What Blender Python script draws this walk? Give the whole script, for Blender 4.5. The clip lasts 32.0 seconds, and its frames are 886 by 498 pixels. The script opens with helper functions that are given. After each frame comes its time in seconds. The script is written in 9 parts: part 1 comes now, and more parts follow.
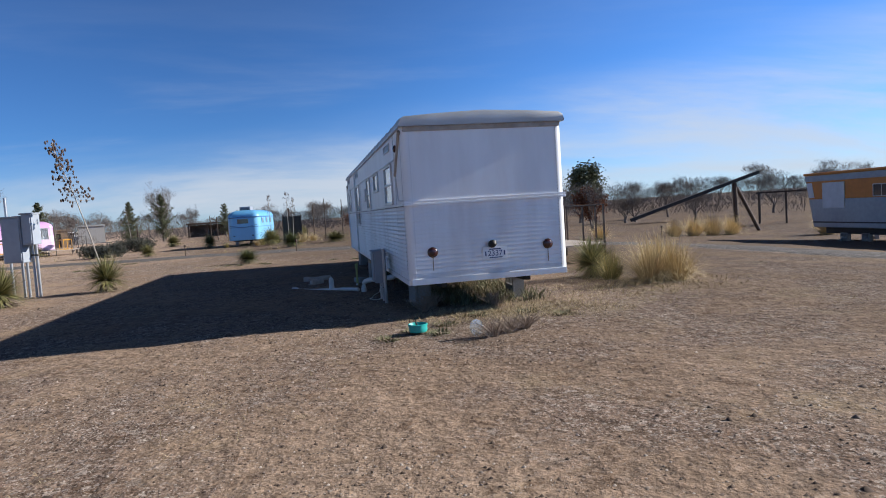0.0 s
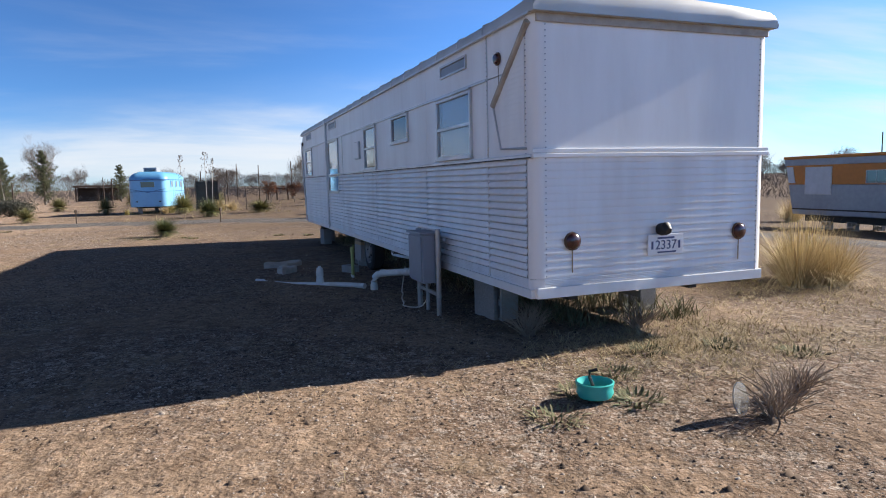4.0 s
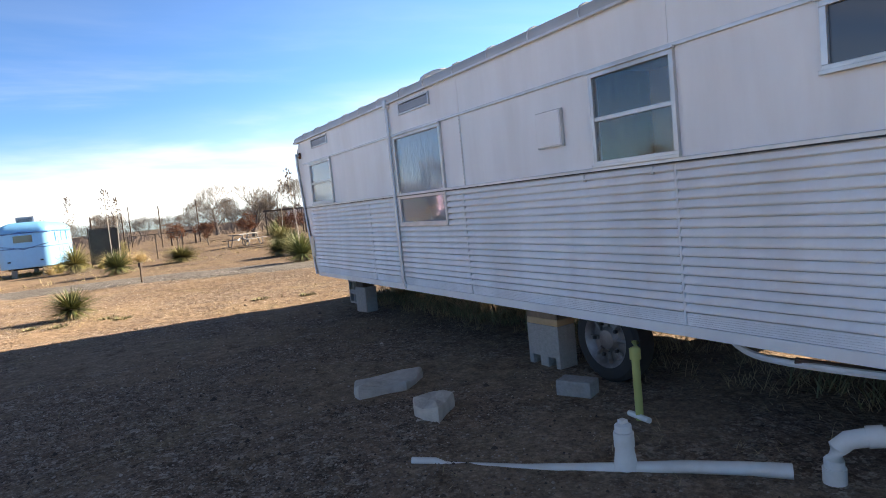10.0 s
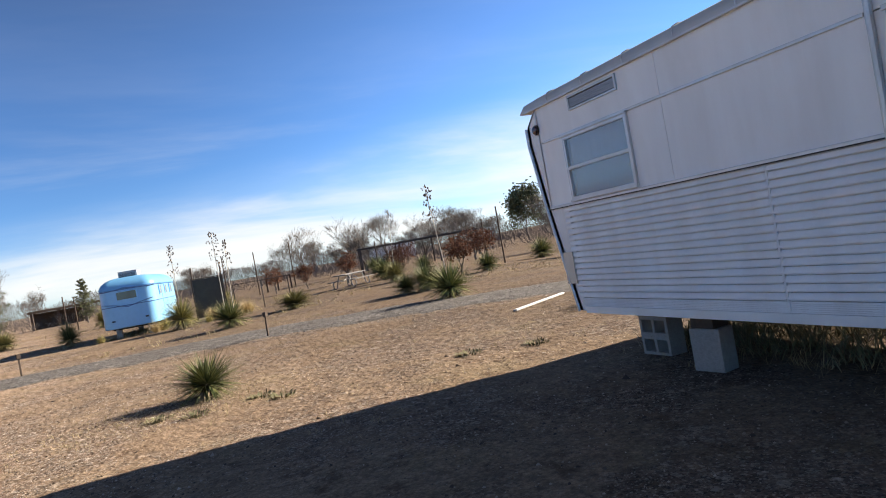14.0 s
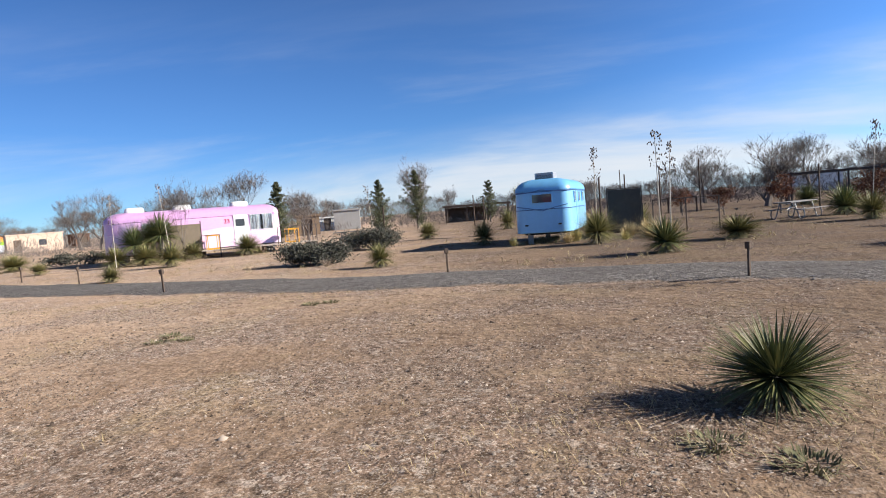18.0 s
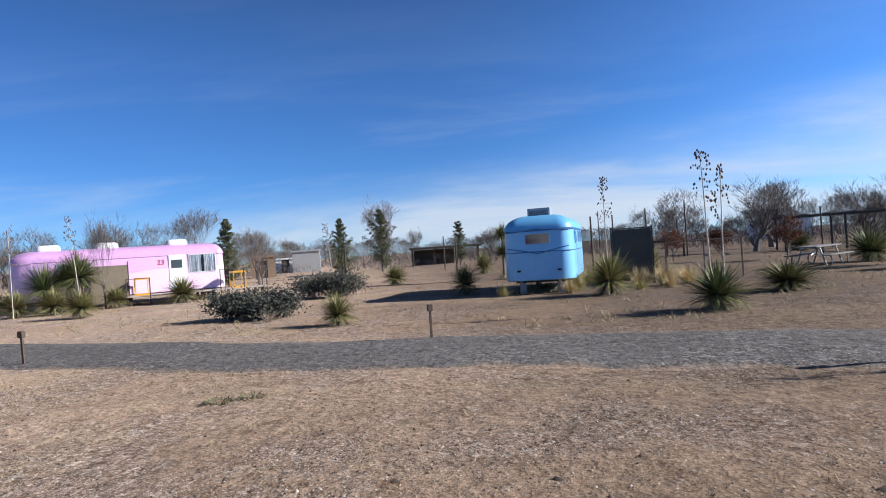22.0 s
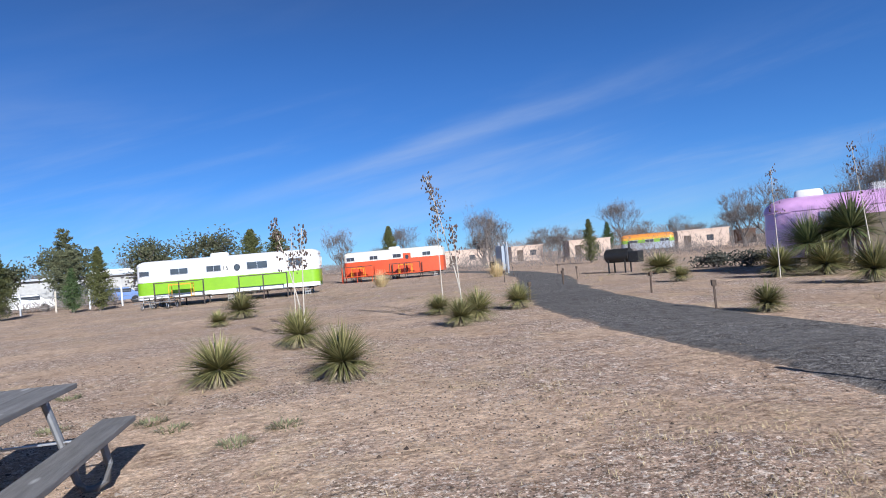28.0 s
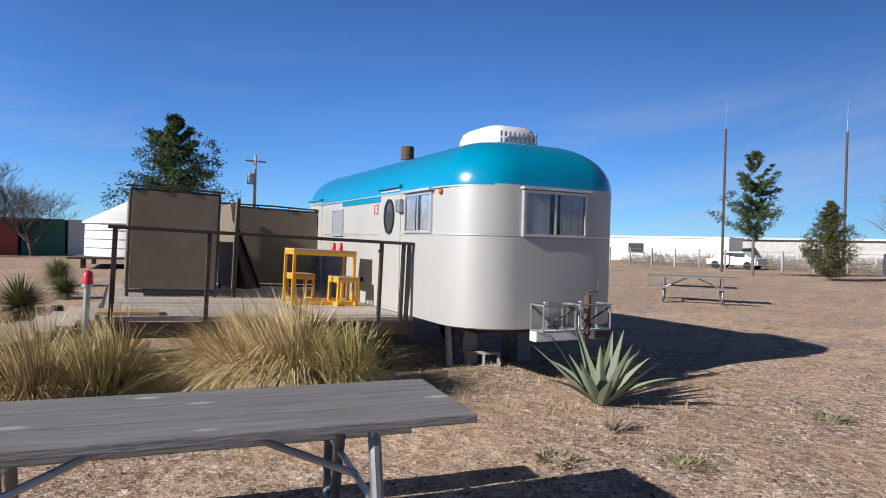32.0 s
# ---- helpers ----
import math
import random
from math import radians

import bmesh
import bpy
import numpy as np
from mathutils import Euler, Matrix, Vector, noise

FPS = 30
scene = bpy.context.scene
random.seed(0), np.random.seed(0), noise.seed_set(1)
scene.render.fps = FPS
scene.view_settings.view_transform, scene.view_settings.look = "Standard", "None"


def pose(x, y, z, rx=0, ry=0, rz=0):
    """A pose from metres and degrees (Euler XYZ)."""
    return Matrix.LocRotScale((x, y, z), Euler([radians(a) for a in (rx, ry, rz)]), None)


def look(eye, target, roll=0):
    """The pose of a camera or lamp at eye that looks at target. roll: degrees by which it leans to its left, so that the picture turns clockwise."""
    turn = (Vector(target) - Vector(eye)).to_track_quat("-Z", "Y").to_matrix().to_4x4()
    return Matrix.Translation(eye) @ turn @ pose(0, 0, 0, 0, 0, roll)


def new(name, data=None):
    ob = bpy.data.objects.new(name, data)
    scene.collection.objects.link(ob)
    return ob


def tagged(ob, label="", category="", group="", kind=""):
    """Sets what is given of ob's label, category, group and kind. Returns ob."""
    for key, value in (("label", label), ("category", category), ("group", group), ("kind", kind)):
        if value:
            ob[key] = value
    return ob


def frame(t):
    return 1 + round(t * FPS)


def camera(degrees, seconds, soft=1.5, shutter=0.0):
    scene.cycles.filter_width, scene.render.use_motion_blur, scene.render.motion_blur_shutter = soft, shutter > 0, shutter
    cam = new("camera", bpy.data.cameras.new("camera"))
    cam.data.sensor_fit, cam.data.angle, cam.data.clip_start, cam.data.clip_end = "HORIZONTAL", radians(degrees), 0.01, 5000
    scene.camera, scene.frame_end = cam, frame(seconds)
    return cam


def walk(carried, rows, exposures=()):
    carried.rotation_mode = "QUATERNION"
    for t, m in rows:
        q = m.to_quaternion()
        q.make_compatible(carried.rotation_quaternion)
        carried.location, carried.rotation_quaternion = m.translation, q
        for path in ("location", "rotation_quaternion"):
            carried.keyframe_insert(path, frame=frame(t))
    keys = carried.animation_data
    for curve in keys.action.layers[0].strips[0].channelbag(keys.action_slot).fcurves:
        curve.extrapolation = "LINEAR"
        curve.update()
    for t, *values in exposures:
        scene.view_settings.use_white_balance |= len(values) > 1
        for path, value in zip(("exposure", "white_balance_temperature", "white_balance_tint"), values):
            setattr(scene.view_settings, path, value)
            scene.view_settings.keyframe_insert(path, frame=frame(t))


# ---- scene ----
cam = camera(70.1, 32.0, 1.0)

PATH = [
    (0, (-1.369, -9.05, 1.547), (-0.963, -7.095, 1.425), -3.7),
    (0.5, (-1.488, -8.435, 1.539), (-1.056, -6.483, 1.468), -5.8),
    (1, (-1.64, -7.907, 1.524), (-1.288, -5.939, 1.48), -4.6),
    (1.5, (-1.843, -7.411, 1.505), (-1.237, -5.518, 1.285), -6.0),
    (2, (-1.876, -6.858, 1.508), (-1.205, -4.978, 1.379), -4.4),
    (2.5, (-2.033, -6.203, 1.486), (-1.488, -4.282, 1.374), -7.6),
    (3, (-2.122, -5.596, 1.475), (-1.609, -3.668, 1.338), -4.0),
    (3.5, (-2.346, -5.142, 1.46), (-1.817, -3.22, 1.295), -2.2),
    (4, (-2.466, -4.567, 1.471), (-1.783, -2.7, 1.257), -1.4),
    (4.5, (-2.539, -3.939, 1.488), (-1.876, -2.057, 1.346), -5.1),
    (6.5, (-2.834, -1.793, 1.534), (-1.734, -0.126, 1.42), -5.3),
    (7, (-2.942, -1.216, 1.52), (-1.859, 0.464, 1.447), -4.0),
    (7.5, (-3.034, -0.677, 1.541), (-1.94, 0.994, 1.439), -5.2),
    (8, (-3.046, -0.095, 1.563), (-2.071, 1.649, 1.469), -6.2),
    (8.5, (-3.233, 0.46, 1.536), (-2.298, 2.219, 1.362), -6.3),
    (9, (-3.267, 1.088, 1.473), (-2.347, 2.863, 1.422), -6.5),
    (9.5, (-3.4, 1.651, 1.463), (-2.509, 3.436, 1.33), -4.4),
    (10, (-3.405, 2.251, 1.543), (-2.429, 3.99, 1.39), -5.7),
    (10.5, (-3.476, 2.826, 1.511), (-2.491, 4.563, 1.397), -4.8),
    (11, (-3.521, 3.39, 1.51), (-2.228, 4.901, 1.302), -3.1),
    (11.5, (-3.514, 3.976, 1.53), (-2.195, 5.472, 1.377), -2.0),
    (12, (-3.605, 4.53, 1.515), (-2.341, 6.074, 1.387), -0.6),
    (12.5, (-3.722, 5.161, 1.532), (-2.737, 6.901, 1.568), -5.8),
    (13, (-3.961, 5.73, 1.505), (-3.026, 7.497, 1.514), -5.9),
    (13.5, (-3.918, 6.332, 1.52), (-3.082, 8.148, 1.52), -9.5),
    (15.5, (-4.525, 8.636, 1.392), (-3.978, 10.559, 1.326), -5.7),
    (16, (-4.721, 8.954, 1.418), (-4.45, 10.935, 1.382), -6.1),
    (16.5, (-4.877, 9.599, 1.465), (-4.819, 11.594, 1.328), -6.4),
    (17, (-5.011, 10.178, 1.493), (-5.03, 12.171, 1.335), -4.7),
    (17.5, (-5.085, 10.905, 1.488), (-5.36, 12.882, 1.367), -5.8),
    (18, (-5.252, 11.473, 1.533), (-5.612, 13.437, 1.411), -4.5),
    (18.5, (-5.283, 12.07, 1.497), (-5.763, 14.011, 1.435), -2.4),
    (19, (-5.356, 12.708, 1.44), (-5.843, 14.645, 1.334), -3.4),
    (19.5, (-5.442, 13.235, 1.534), (-5.801, 15.201, 1.463), -2.8),
    (20, (-5.544, 13.712, 1.527), (-5.971, 15.665, 1.463), -3.3),
    (20.5, (-5.67, 14.277, 1.518), (-6.036, 16.24, 1.393), -1.0),
    (21, (-5.903, 14.773, 1.517), (-6.255, 16.741, 1.456), -0.1),
    (21.5, (-6.131, 15.441, 1.542), (-6.468, 17.412, 1.48), -1.0),
    (22, (-6.354, 15.673, 1.525), (-6.589, 17.66, 1.529), -3.9),
    (22.5, (-6.742, 16.074, 1.513), (-7.268, 18.003, 1.539), -4.4),
    (23, (-7.288, 16.555, 1.483), (-8.128, 18.37, 1.5), -2.4),
    (23.5, (-7.777, 16.908, 1.468), (-8.927, 18.542, 1.538), -5.2),
    (24, (-8.41, 17.344, 1.472), (-9.614, 18.941, 1.498), -6.1),
    (24.5, (-8.742, 17.716, 1.505), (-10.008, 19.263, 1.566), -4.4),
    (25, (-9.1, 18.03, 1.505), (-10.438, 19.512, 1.622), -4.3),
    (25.5, (-9.6, 18.36, 1.472), (-10.998, 19.79, 1.54), -6.3),
    (26, (-10.031, 18.65, 1.44), (-11.624, 19.856, 1.515), -4.9),
    (26.5, (-10.56, 19.2, 1.45), (-12.345, 20.1, 1.495), -3.4),
    (28.5, (-12.048, 20.061, 1.496), (-13.903, 20.809, 1.522), -5.9),
    (29, (-12.605, 20.301, 1.529), (-14.556, 20.741, 1.51), -5.7),
    (29.5, (-13.129, 20.564, 1.514), (-15.128, 20.511, 1.547), -4.6),
    (30, (-13.723, 20.711, 1.481), (-15.608, 20.042, 1.508), -3.6),
    (30.5, (-14.263, 20.898, 1.48), (-15.939, 19.806, 1.471), -4.5),
    (31, (-14.722, 21.124, 1.481), (-16.121, 19.696, 1.44), -3.0),
    (31.5, (-15.215, 21.247, 1.475), (-16.421, 19.651, 1.421), -0.5),
    (32, (-15.755, 21.477, 1.497), (-16.845, 19.8, 1.48), 1.5),
]
walk(cam, [(t, look(eye, target, roll)) for t, eye, target, roll in PATH], ((0.0, 0.72, 6250, 10), (1.0, 0.98, 6450, 10), (2.0, 0.95, 6550, 10), (4.0, 1.16, 6700, 10), (7.0, 1.75, 7600, 10), (10.0, 2.02, 8350, 10), (11.0, 2.22, 8350, 10), (12.0, 2.08, 8300, 10), (13.0, 1.68, 8000, 10), (16.0, 1.25, 7000, 10), (18.0, 1.07, 6700, 10), (20.0, 0.91, 6300, 10), (23.0, 0.86, 5950, 10), (25.0, 0.62, 5600, 10), (26.5, 0.66, 5700, 10), (28.5, 0.66, 5750, 10), (30.0, 0.41, 5850, 10), (31.0, 0.38, 6100, 10), (32.0, 0.54, 6350, 10)))

# ---------- world, sun, exposure ----------
SUN_FROM = Vector((6.07, -0.1, 2.85)).normalized()
world = bpy.data.worlds.new("sky")
scene.world = world
world.use_nodes = True
wn, wl = world.node_tree.nodes, world.node_tree.links
wn.clear()
w_out = wn.new("ShaderNodeOutputWorld")
w_bg = wn.new("ShaderNodeBackground")
w_bg.inputs["Strength"].default_value = 0.06
w_sky = wn.new("ShaderNodeTexSky")
w_sky.sky_type = "NISHITA"
w_sky.sun_disc = False
w_sky.sun_elevation = math.asin(SUN_FROM.z)
w_sky.sun_rotation = math.atan2(SUN_FROM.x, SUN_FROM.y)
w_sky.altitude = 2200
w_sky.air_density = 1.0
w_sky.dust_density = 0.2
w_sky.ozone_density = 3.5
# cirrus: a low white bank to the north and thin slanting streaks above it
w_co = wn.new("ShaderNodeTexCoord")
w_sep = wn.new("ShaderNodeSeparateXYZ")
wl.new(w_co.outputs["Generated"], w_sep.inputs[0])


def w_math(op, a, b=0.0, c=None):
    t = wn.new("ShaderNodeMath")
    t.operation = op
    for k, v in enumerate((a, b, c)):
        if v is None:
            continue
        if isinstance(v, (int, float)):
            t.inputs[k].default_value = v
        else:
            wl.new(v, t.inputs[k])
    return t.outputs[0]


def w_range(v, a, b, c=0.0, d=1.0):
    t = wn.new("ShaderNodeMapRange")
    t.interpolation_type = "SMOOTHSTEP"
    wl.new(v, t.inputs["Value"])
    for k, x in (("From Min", a), ("From Max", b), ("To Min", c), ("To Max", d)):
        t.inputs[k].default_value = x
    return t.outputs[0]


sx_, sy_, sz_ = w_sep.outputs["X"], w_sep.outputs["Y"], w_sep.outputs["Z"]
slant = w_math("SUBTRACT", sz_, w_math("MULTIPLY", sy_, 0.24))


def w_cloud(kx, kz, scale, detail, warp):
    com = wn.new("ShaderNodeCombineXYZ")
    wl.new(w_math("MULTIPLY", sx_, kx), com.inputs[0])
    wl.new(w_math("MULTIPLY", sy_, kx), com.inputs[1])
    wl.new(w_math("MULTIPLY", slant, kz), com.inputs[2])
    t = wn.new("ShaderNodeTexNoise")
    for k, v in (("Scale", scale), ("Detail", detail), ("Roughness", 0.58), ("Distortion", warp)):
        t.inputs[k].default_value = v
    wl.new(com.outputs[0], t.inputs["Vector"])
    return t.outputs["Fac"]


wisp = w_cloud(0.9, 6.0, 1.9, 6, 0.3)
veil = w_cloud(0.8, 4.0, 1.2, 4, 0.3)
bank = w_math("MULTIPLY", w_math("MULTIPLY", w_range(sz_, -0.02, 0.03), w_range(w_math("SUBTRACT", sz_, w_math("MULTIPLY", sx_, 0.12)), 0.07, 0.16, 1.0, 0.0)), w_range(w_math("ADD", w_math("MULTIPLY", sy_, 0.9), w_math("MULTIPLY", sx_, 0.4)), 0.46, 0.7))
edge_ = w_math("ABSOLUTE", w_math("SUBTRACT", slant, 0.085))
streak = w_math("MULTIPLY", w_math("MULTIPLY", w_range(edge_, 0.0, 0.026, 1.0, 0.0), w_range(sx_, -0.45, -0.7)), w_math("MULTIPLY", w_range(sy_, -0.05, 0.15), w_range(sy_, 0.45, 0.75, 1.0, 0.0)))
low = w_range(sz_, 0.05, 0.32, 1.0, 0.07)
dens = w_math("MULTIPLY", w_range(wisp, 0.46, 0.8, 0.0, 0.4), low)
dens = w_math("ADD", dens, w_math("MULTIPLY", w_range(veil, 0.45, 0.75, 0.0, 0.12), low))
dens = w_math("ADD", dens, w_math("MULTIPLY", bank, w_range(wisp, 0.3, 0.58, 0.15, 0.68)))
dens = w_math("ADD", dens, w_math("MULTIPLY", streak, w_range(wisp, 0.3, 0.7, 0.08, 0.3)))
w_fac = w_math("MINIMUM", dens, 0.92)
w_tint = wn.new("ShaderNodeMixRGB"); w_tint.blend_type = "MULTIPLY"; w_tint.inputs["Fac"].default_value = 1.0
w_tint.inputs["Color2"].default_value = (0.5, 0.79, 1.14, 1)
wl.new(w_sky.outputs["Color"], w_tint.inputs["Color1"])
w_mix = wn.new("ShaderNodeMixRGB")
w_mix.inputs["Color2"].default_value = (6.4, 6.8, 7.4, 1)
wl.new(w_fac, w_mix.inputs["Fac"])
deep = wn.new("ShaderNodeVectorMath"); deep.operation = "SCALE"
pale = wn.new("ShaderNodeHueSaturation")
wl.new(w_range(sz_, 0.3, 0.85, 1.0, 0.6), pale.inputs["Saturation"])
wl.new(w_tint.outputs[0], pale.inputs["Color"])
wl.new(pale.outputs[0], deep.inputs[0])
wl.new(w_math("MULTIPLY", w_range(sz_, 0.25, 0.85, 1.0, 0.16), w_math("MULTIPLY", w_math("MULTIPLY", w_range(sx_, -0.15, 0.6, 1.0, 1.45), w_range(sx_, -0.95, -0.4, 0.9, 1.0)), w_range(sy_, -0.95, -0.3, 1.5, 1.0))), deep.inputs["Scale"])
wl.new(deep.outputs[0], w_mix.inputs["Color1"])
wl.new(w_mix.outputs[0], w_bg.inputs["Color"])
wl.new(w_bg.outputs[0], w_out.inputs["Surface"])

sun = new("sun", bpy.data.lights.new("sun", "SUN"))
sun.data.energy = 5.0
sun.data.angle = radians(0.53)
sun.data.color = (1.0, 0.95, 0.88)
sun.matrix_basis = look(SUN_FROM * 60, (0, 0, 0))


# ---------- materials ----------
def mat(name, color, rough=0.6, metal=0.0, var=0.12, scale=6.0, bump=0.0, bump_scale=60.0, spec=0.5, second=None,
        second_scale=1.2, second_amount=0.6, stretch=(1, 1, 1), piece=0.0, coat=0.0, rough_var=0.1):
    m = bpy.data.materials.new(name)
    m.use_nodes = True
    nt = m.node_tree
    n, l = nt.nodes, nt.links
    b = n["Principled BSDF"]
    b.inputs["Metallic"].default_value = metal
    b.inputs["Specular IOR Level"].default_value = spec
    b.inputs["Coat Weight"].default_value = coat
    co = n.new("ShaderNodeTexCoord")
    mp = n.new("ShaderNodeMapping")
    mp.inputs["Scale"].default_value = stretch
    l.new(co.outputs["Object"], mp.inputs["Vector"])
    n1 = n.new("ShaderNodeTexNoise")
    n1.inputs["Scale"].default_value = scale
    n1.inputs["Detail"].default_value = 6
    l.new(mp.outputs[0], n1.inputs["Vector"])
    n2 = n.new("ShaderNodeTexNoise")
    n2.inputs["Scale"].default_value = second_scale
    n2.inputs["Detail"].default_value = 5
    n2.inputs["Roughness"].default_value = 0.6
    l.new(mp.outputs[0], n2.inputs["Vector"])
    base = n.new("ShaderNodeMixRGB")
    sec = second or tuple(c * 0.8 for c in color)
    base.inputs["Color1"].default_value = (*color, 1)
    base.inputs["Color2"].default_value = (*sec, 1)
    mr = n.new("ShaderNodeMapRange")
    mr.inputs["From Min"].default_value, mr.inputs["From Max"].default_value = 0.42, 0.68
    mr.inputs["To Max"].default_value = second_amount
    l.new(n2.outputs["Fac"], mr.inputs["Value"])
    l.new(mr.outputs[0], base.inputs["Fac"])
    hv = n.new("ShaderNodeHueSaturation")
    l.new(base.outputs[0], hv.inputs["Color"])
    v = n.new("ShaderNodeMapRange")
    v.inputs["From Min"].default_value, v.inputs["From Max"].default_value = 0.25, 0.75
    v.inputs["To Min"].default_value, v.inputs["To Max"].default_value = 1 - var, 1 + var
    l.new(n1.outputs["Fac"], v.inputs["Value"])
    if piece:
        oi = n.new("ShaderNodeObjectInfo")
        pv = n.new("ShaderNodeMapRange")
        pv.inputs["To Min"].default_value, pv.inputs["To Max"].default_value = 1 - piece, 1 + piece
        l.new(oi.outputs["Random"], pv.inputs["Value"])
        mu = n.new("ShaderNodeMath"); mu.operation = "MULTIPLY"
        l.new(v.outputs[0], mu.inputs[0]); l.new(pv.outputs[0], mu.inputs[1])
        l.new(mu.outputs[0], hv.inputs["Value"])
    else:
        l.new(v.outputs[0], hv.inputs["Value"])
    l.new(hv.outputs[0], b.inputs["Base Color"])
    rr = n.new("ShaderNodeMapRange")
    rr.inputs["To Min"].default_value, rr.inputs["To Max"].default_value = max(0.02, rough - rough_var), min(1, rough + rough_var)
    l.new(n2.outputs["Fac"], rr.inputs["Value"])
    l.new(rr.outputs[0], b.inputs["Roughness"])
    if bump:
        bn = n.new("ShaderNodeTexNoise")
        bn.inputs["Scale"].default_value = bump_scale
        bn.inputs["Detail"].default_value = 4
        l.new(mp.outputs[0], bn.inputs["Vector"])
        bm_ = n.new("ShaderNodeBump")
        bm_.inputs["Strength"].default_value = bump
        bm_.inputs["Distance"].default_value = 0.02
        l.new(bn.outputs["Fac"], bm_.inputs["Height"])
        l.new(bm_.outputs[0], b.inputs["Normal"])
    return m


def leaf_mat(name, color, tip, rough=0.55, translucent=0.0):
    m = bpy.data.materials.new(name)
    m.use_nodes = True
    n, l = m.node_tree.nodes, m.node_tree.links
    b = n["Principled BSDF"]
    b.inputs["Roughness"].default_value = rough
    b.inputs["Specular IOR Level"].default_value = 0.35
    g = n.new("ShaderNodeNewGeometry")
    oi = n.new("ShaderNodeObjectInfo")
    mx = n.new("ShaderNodeMixRGB")
    mx.inputs["Color1"].default_value = (*color, 1)
    mx.inputs["Color2"].default_value = (*tip, 1)
    l.new(g.outputs["Random Per Island"], mx.inputs["Fac"])
    hv = n.new("ShaderNodeHueSaturation")
    pv = n.new("ShaderNodeMapRange")
    pv.inputs["To Min"].default_value, pv.inputs["To Max"].default_value = 0.8, 1.2
    l.new(oi.outputs["Random"], pv.inputs["Value"])
    l.new(pv.outputs[0], hv.inputs["Value"])
    l.new(mx.outputs[0], hv.inputs["Color"])
    l.new(hv.outputs[0], b.inputs["Base Color"])
    return m


def ground_mat(name, sand, dark, straw, stone, gravel, gravel_amount, grass_amount, relief, yard=False):
    m = bpy.data.materials.new(name)
    m.use_nodes = True
    n, l = m.node_tree.nodes, m.node_tree.links
    b = n["Principled BSDF"]
    b.inputs["Roughness"].default_value = 0.95
    b.inputs["Specular IOR Level"].default_value = 0.095
    co = n.new("ShaderNodeTexCoord")

    def noise_(scale, detail=6, rough=0.55):
        t = n.new("ShaderNodeTexNoise")
        t.inputs["Scale"].default_value, t.inputs["Detail"].default_value, t.inputs["Roughness"].default_value = scale, detail, rough
        l.new(co.outputs["Object"], t.inputs["Vector"])
        return t.outputs["Fac"]

    def rng(sock, a, b_, c=0.0, d=1.0):
        r = n.new("ShaderNodeMapRange")
        for key, val in (("From Min", a), ("From Max", b_), ("To Min", c), ("To Max", d)):
            r.inputs[key].default_value = val
        l.new(sock, r.inputs["Value"])
        return r.outputs[0]

    def mix(fac, c1, c2, mode="MIX"):
        x = n.new("ShaderNodeMixRGB")
        x.blend_type = mode
        if isinstance(fac, float):
            x.inputs["Fac"].default_value = fac
        else:
            l.new(fac, x.inputs["Fac"])
        for s, key in ((c1, "Color1"), (c2, "Color2")):
            if isinstance(s, tuple):
                x.inputs[key].default_value = (*s, 1)
            else:
                l.new(s, x.inputs[key])
        return x.outputs[0]

    big, mid, clod, fine = noise_(0.2, 5), noise_(1.3, 6, 0.62), noise_(7.0, 5, 0.6), noise_(30, 5, 0.7)
    c = mix(rng(big, 0.38, 0.62), sand, dark)
    c = mix(rng(mid, 0.46, 0.66, 0, 0.6), c, dark)
    bed = rng(noise_(0.42, 7, 0.66), 0.46, 0.56)
    c = mix(bed, c, gravel)
    c = mix(rng(noise_(0.5, 7, 0.72), 0.53, 0.66, 0, grass_amount), c, straw)

    litter = noise_(2.3, 9, 0.78)
    c = mix(rng(litter, 0.535, 0.6, 0, 0.62), c, tuple(v * k for v, k in zip(dark, (0.55, 0.48, 0.42))))
    c = mix(rng(noise_(3.7, 8, 0.75), 0.56, 0.63, 0, 0.5), c, tuple(v * 1.15 for v in sand))
    patch = rng(bed, 0, 1, 0.2, 1.0)

    def speckle(scale, r0, r1, g0, g1, amount, c):
        vor = n.new("ShaderNodeTexVoronoi")
        vor.inputs["Scale"].default_value = scale
        l.new(co.outputs["Object"], vor.inputs["Vector"])
        sp = n.new("ShaderNodeSeparateColor")
        l.new(vor.outputs["Color"], sp.inputs[0])
        # pale cells are stones; dark ones colour in clods and shadowed gaps
        for sock, lo, hi, col in ((sp.outputs[0], r0, r1, stone), (sp.outputs[1], g0, g1, tuple(v * 0.38 for v in dark))):
            a = n.new("ShaderNodeMath"); a.operation = "MULTIPLY"
            l.new(rng(sock, lo, hi, 0, amount), a.inputs[0])
            l.new(patch, a.inputs[1])
            c = mix(a.outputs[0], c, col)
        return vor.outputs["Distance"], c

    d0, c = speckle(13, 0.93, 0.95, 0.88, 0.91, gravel_amount * 0.75, c)
    d1, c = speckle(34, 0.88, 0.91, 0.86, 0.89, gravel_amount, c)
    d2, c = speckle(90, 0.82, 0.88, 0.78, 0.84, gravel_amount * 0.9, c)
    hv = n.new("ShaderNodeHueSaturation")
    l.new(c, hv.inputs["Color"])
    lum = n.new("ShaderNodeMath"); lum.operation = "MULTIPLY"
    l.new(rng(fine, 0.25, 0.75, 0.45, 1.55), lum.inputs[0])
    l.new(rng(clod, 0.3, 0.7, 0.76, 1.22), lum.inputs[1])
    value = lum.outputs[0]
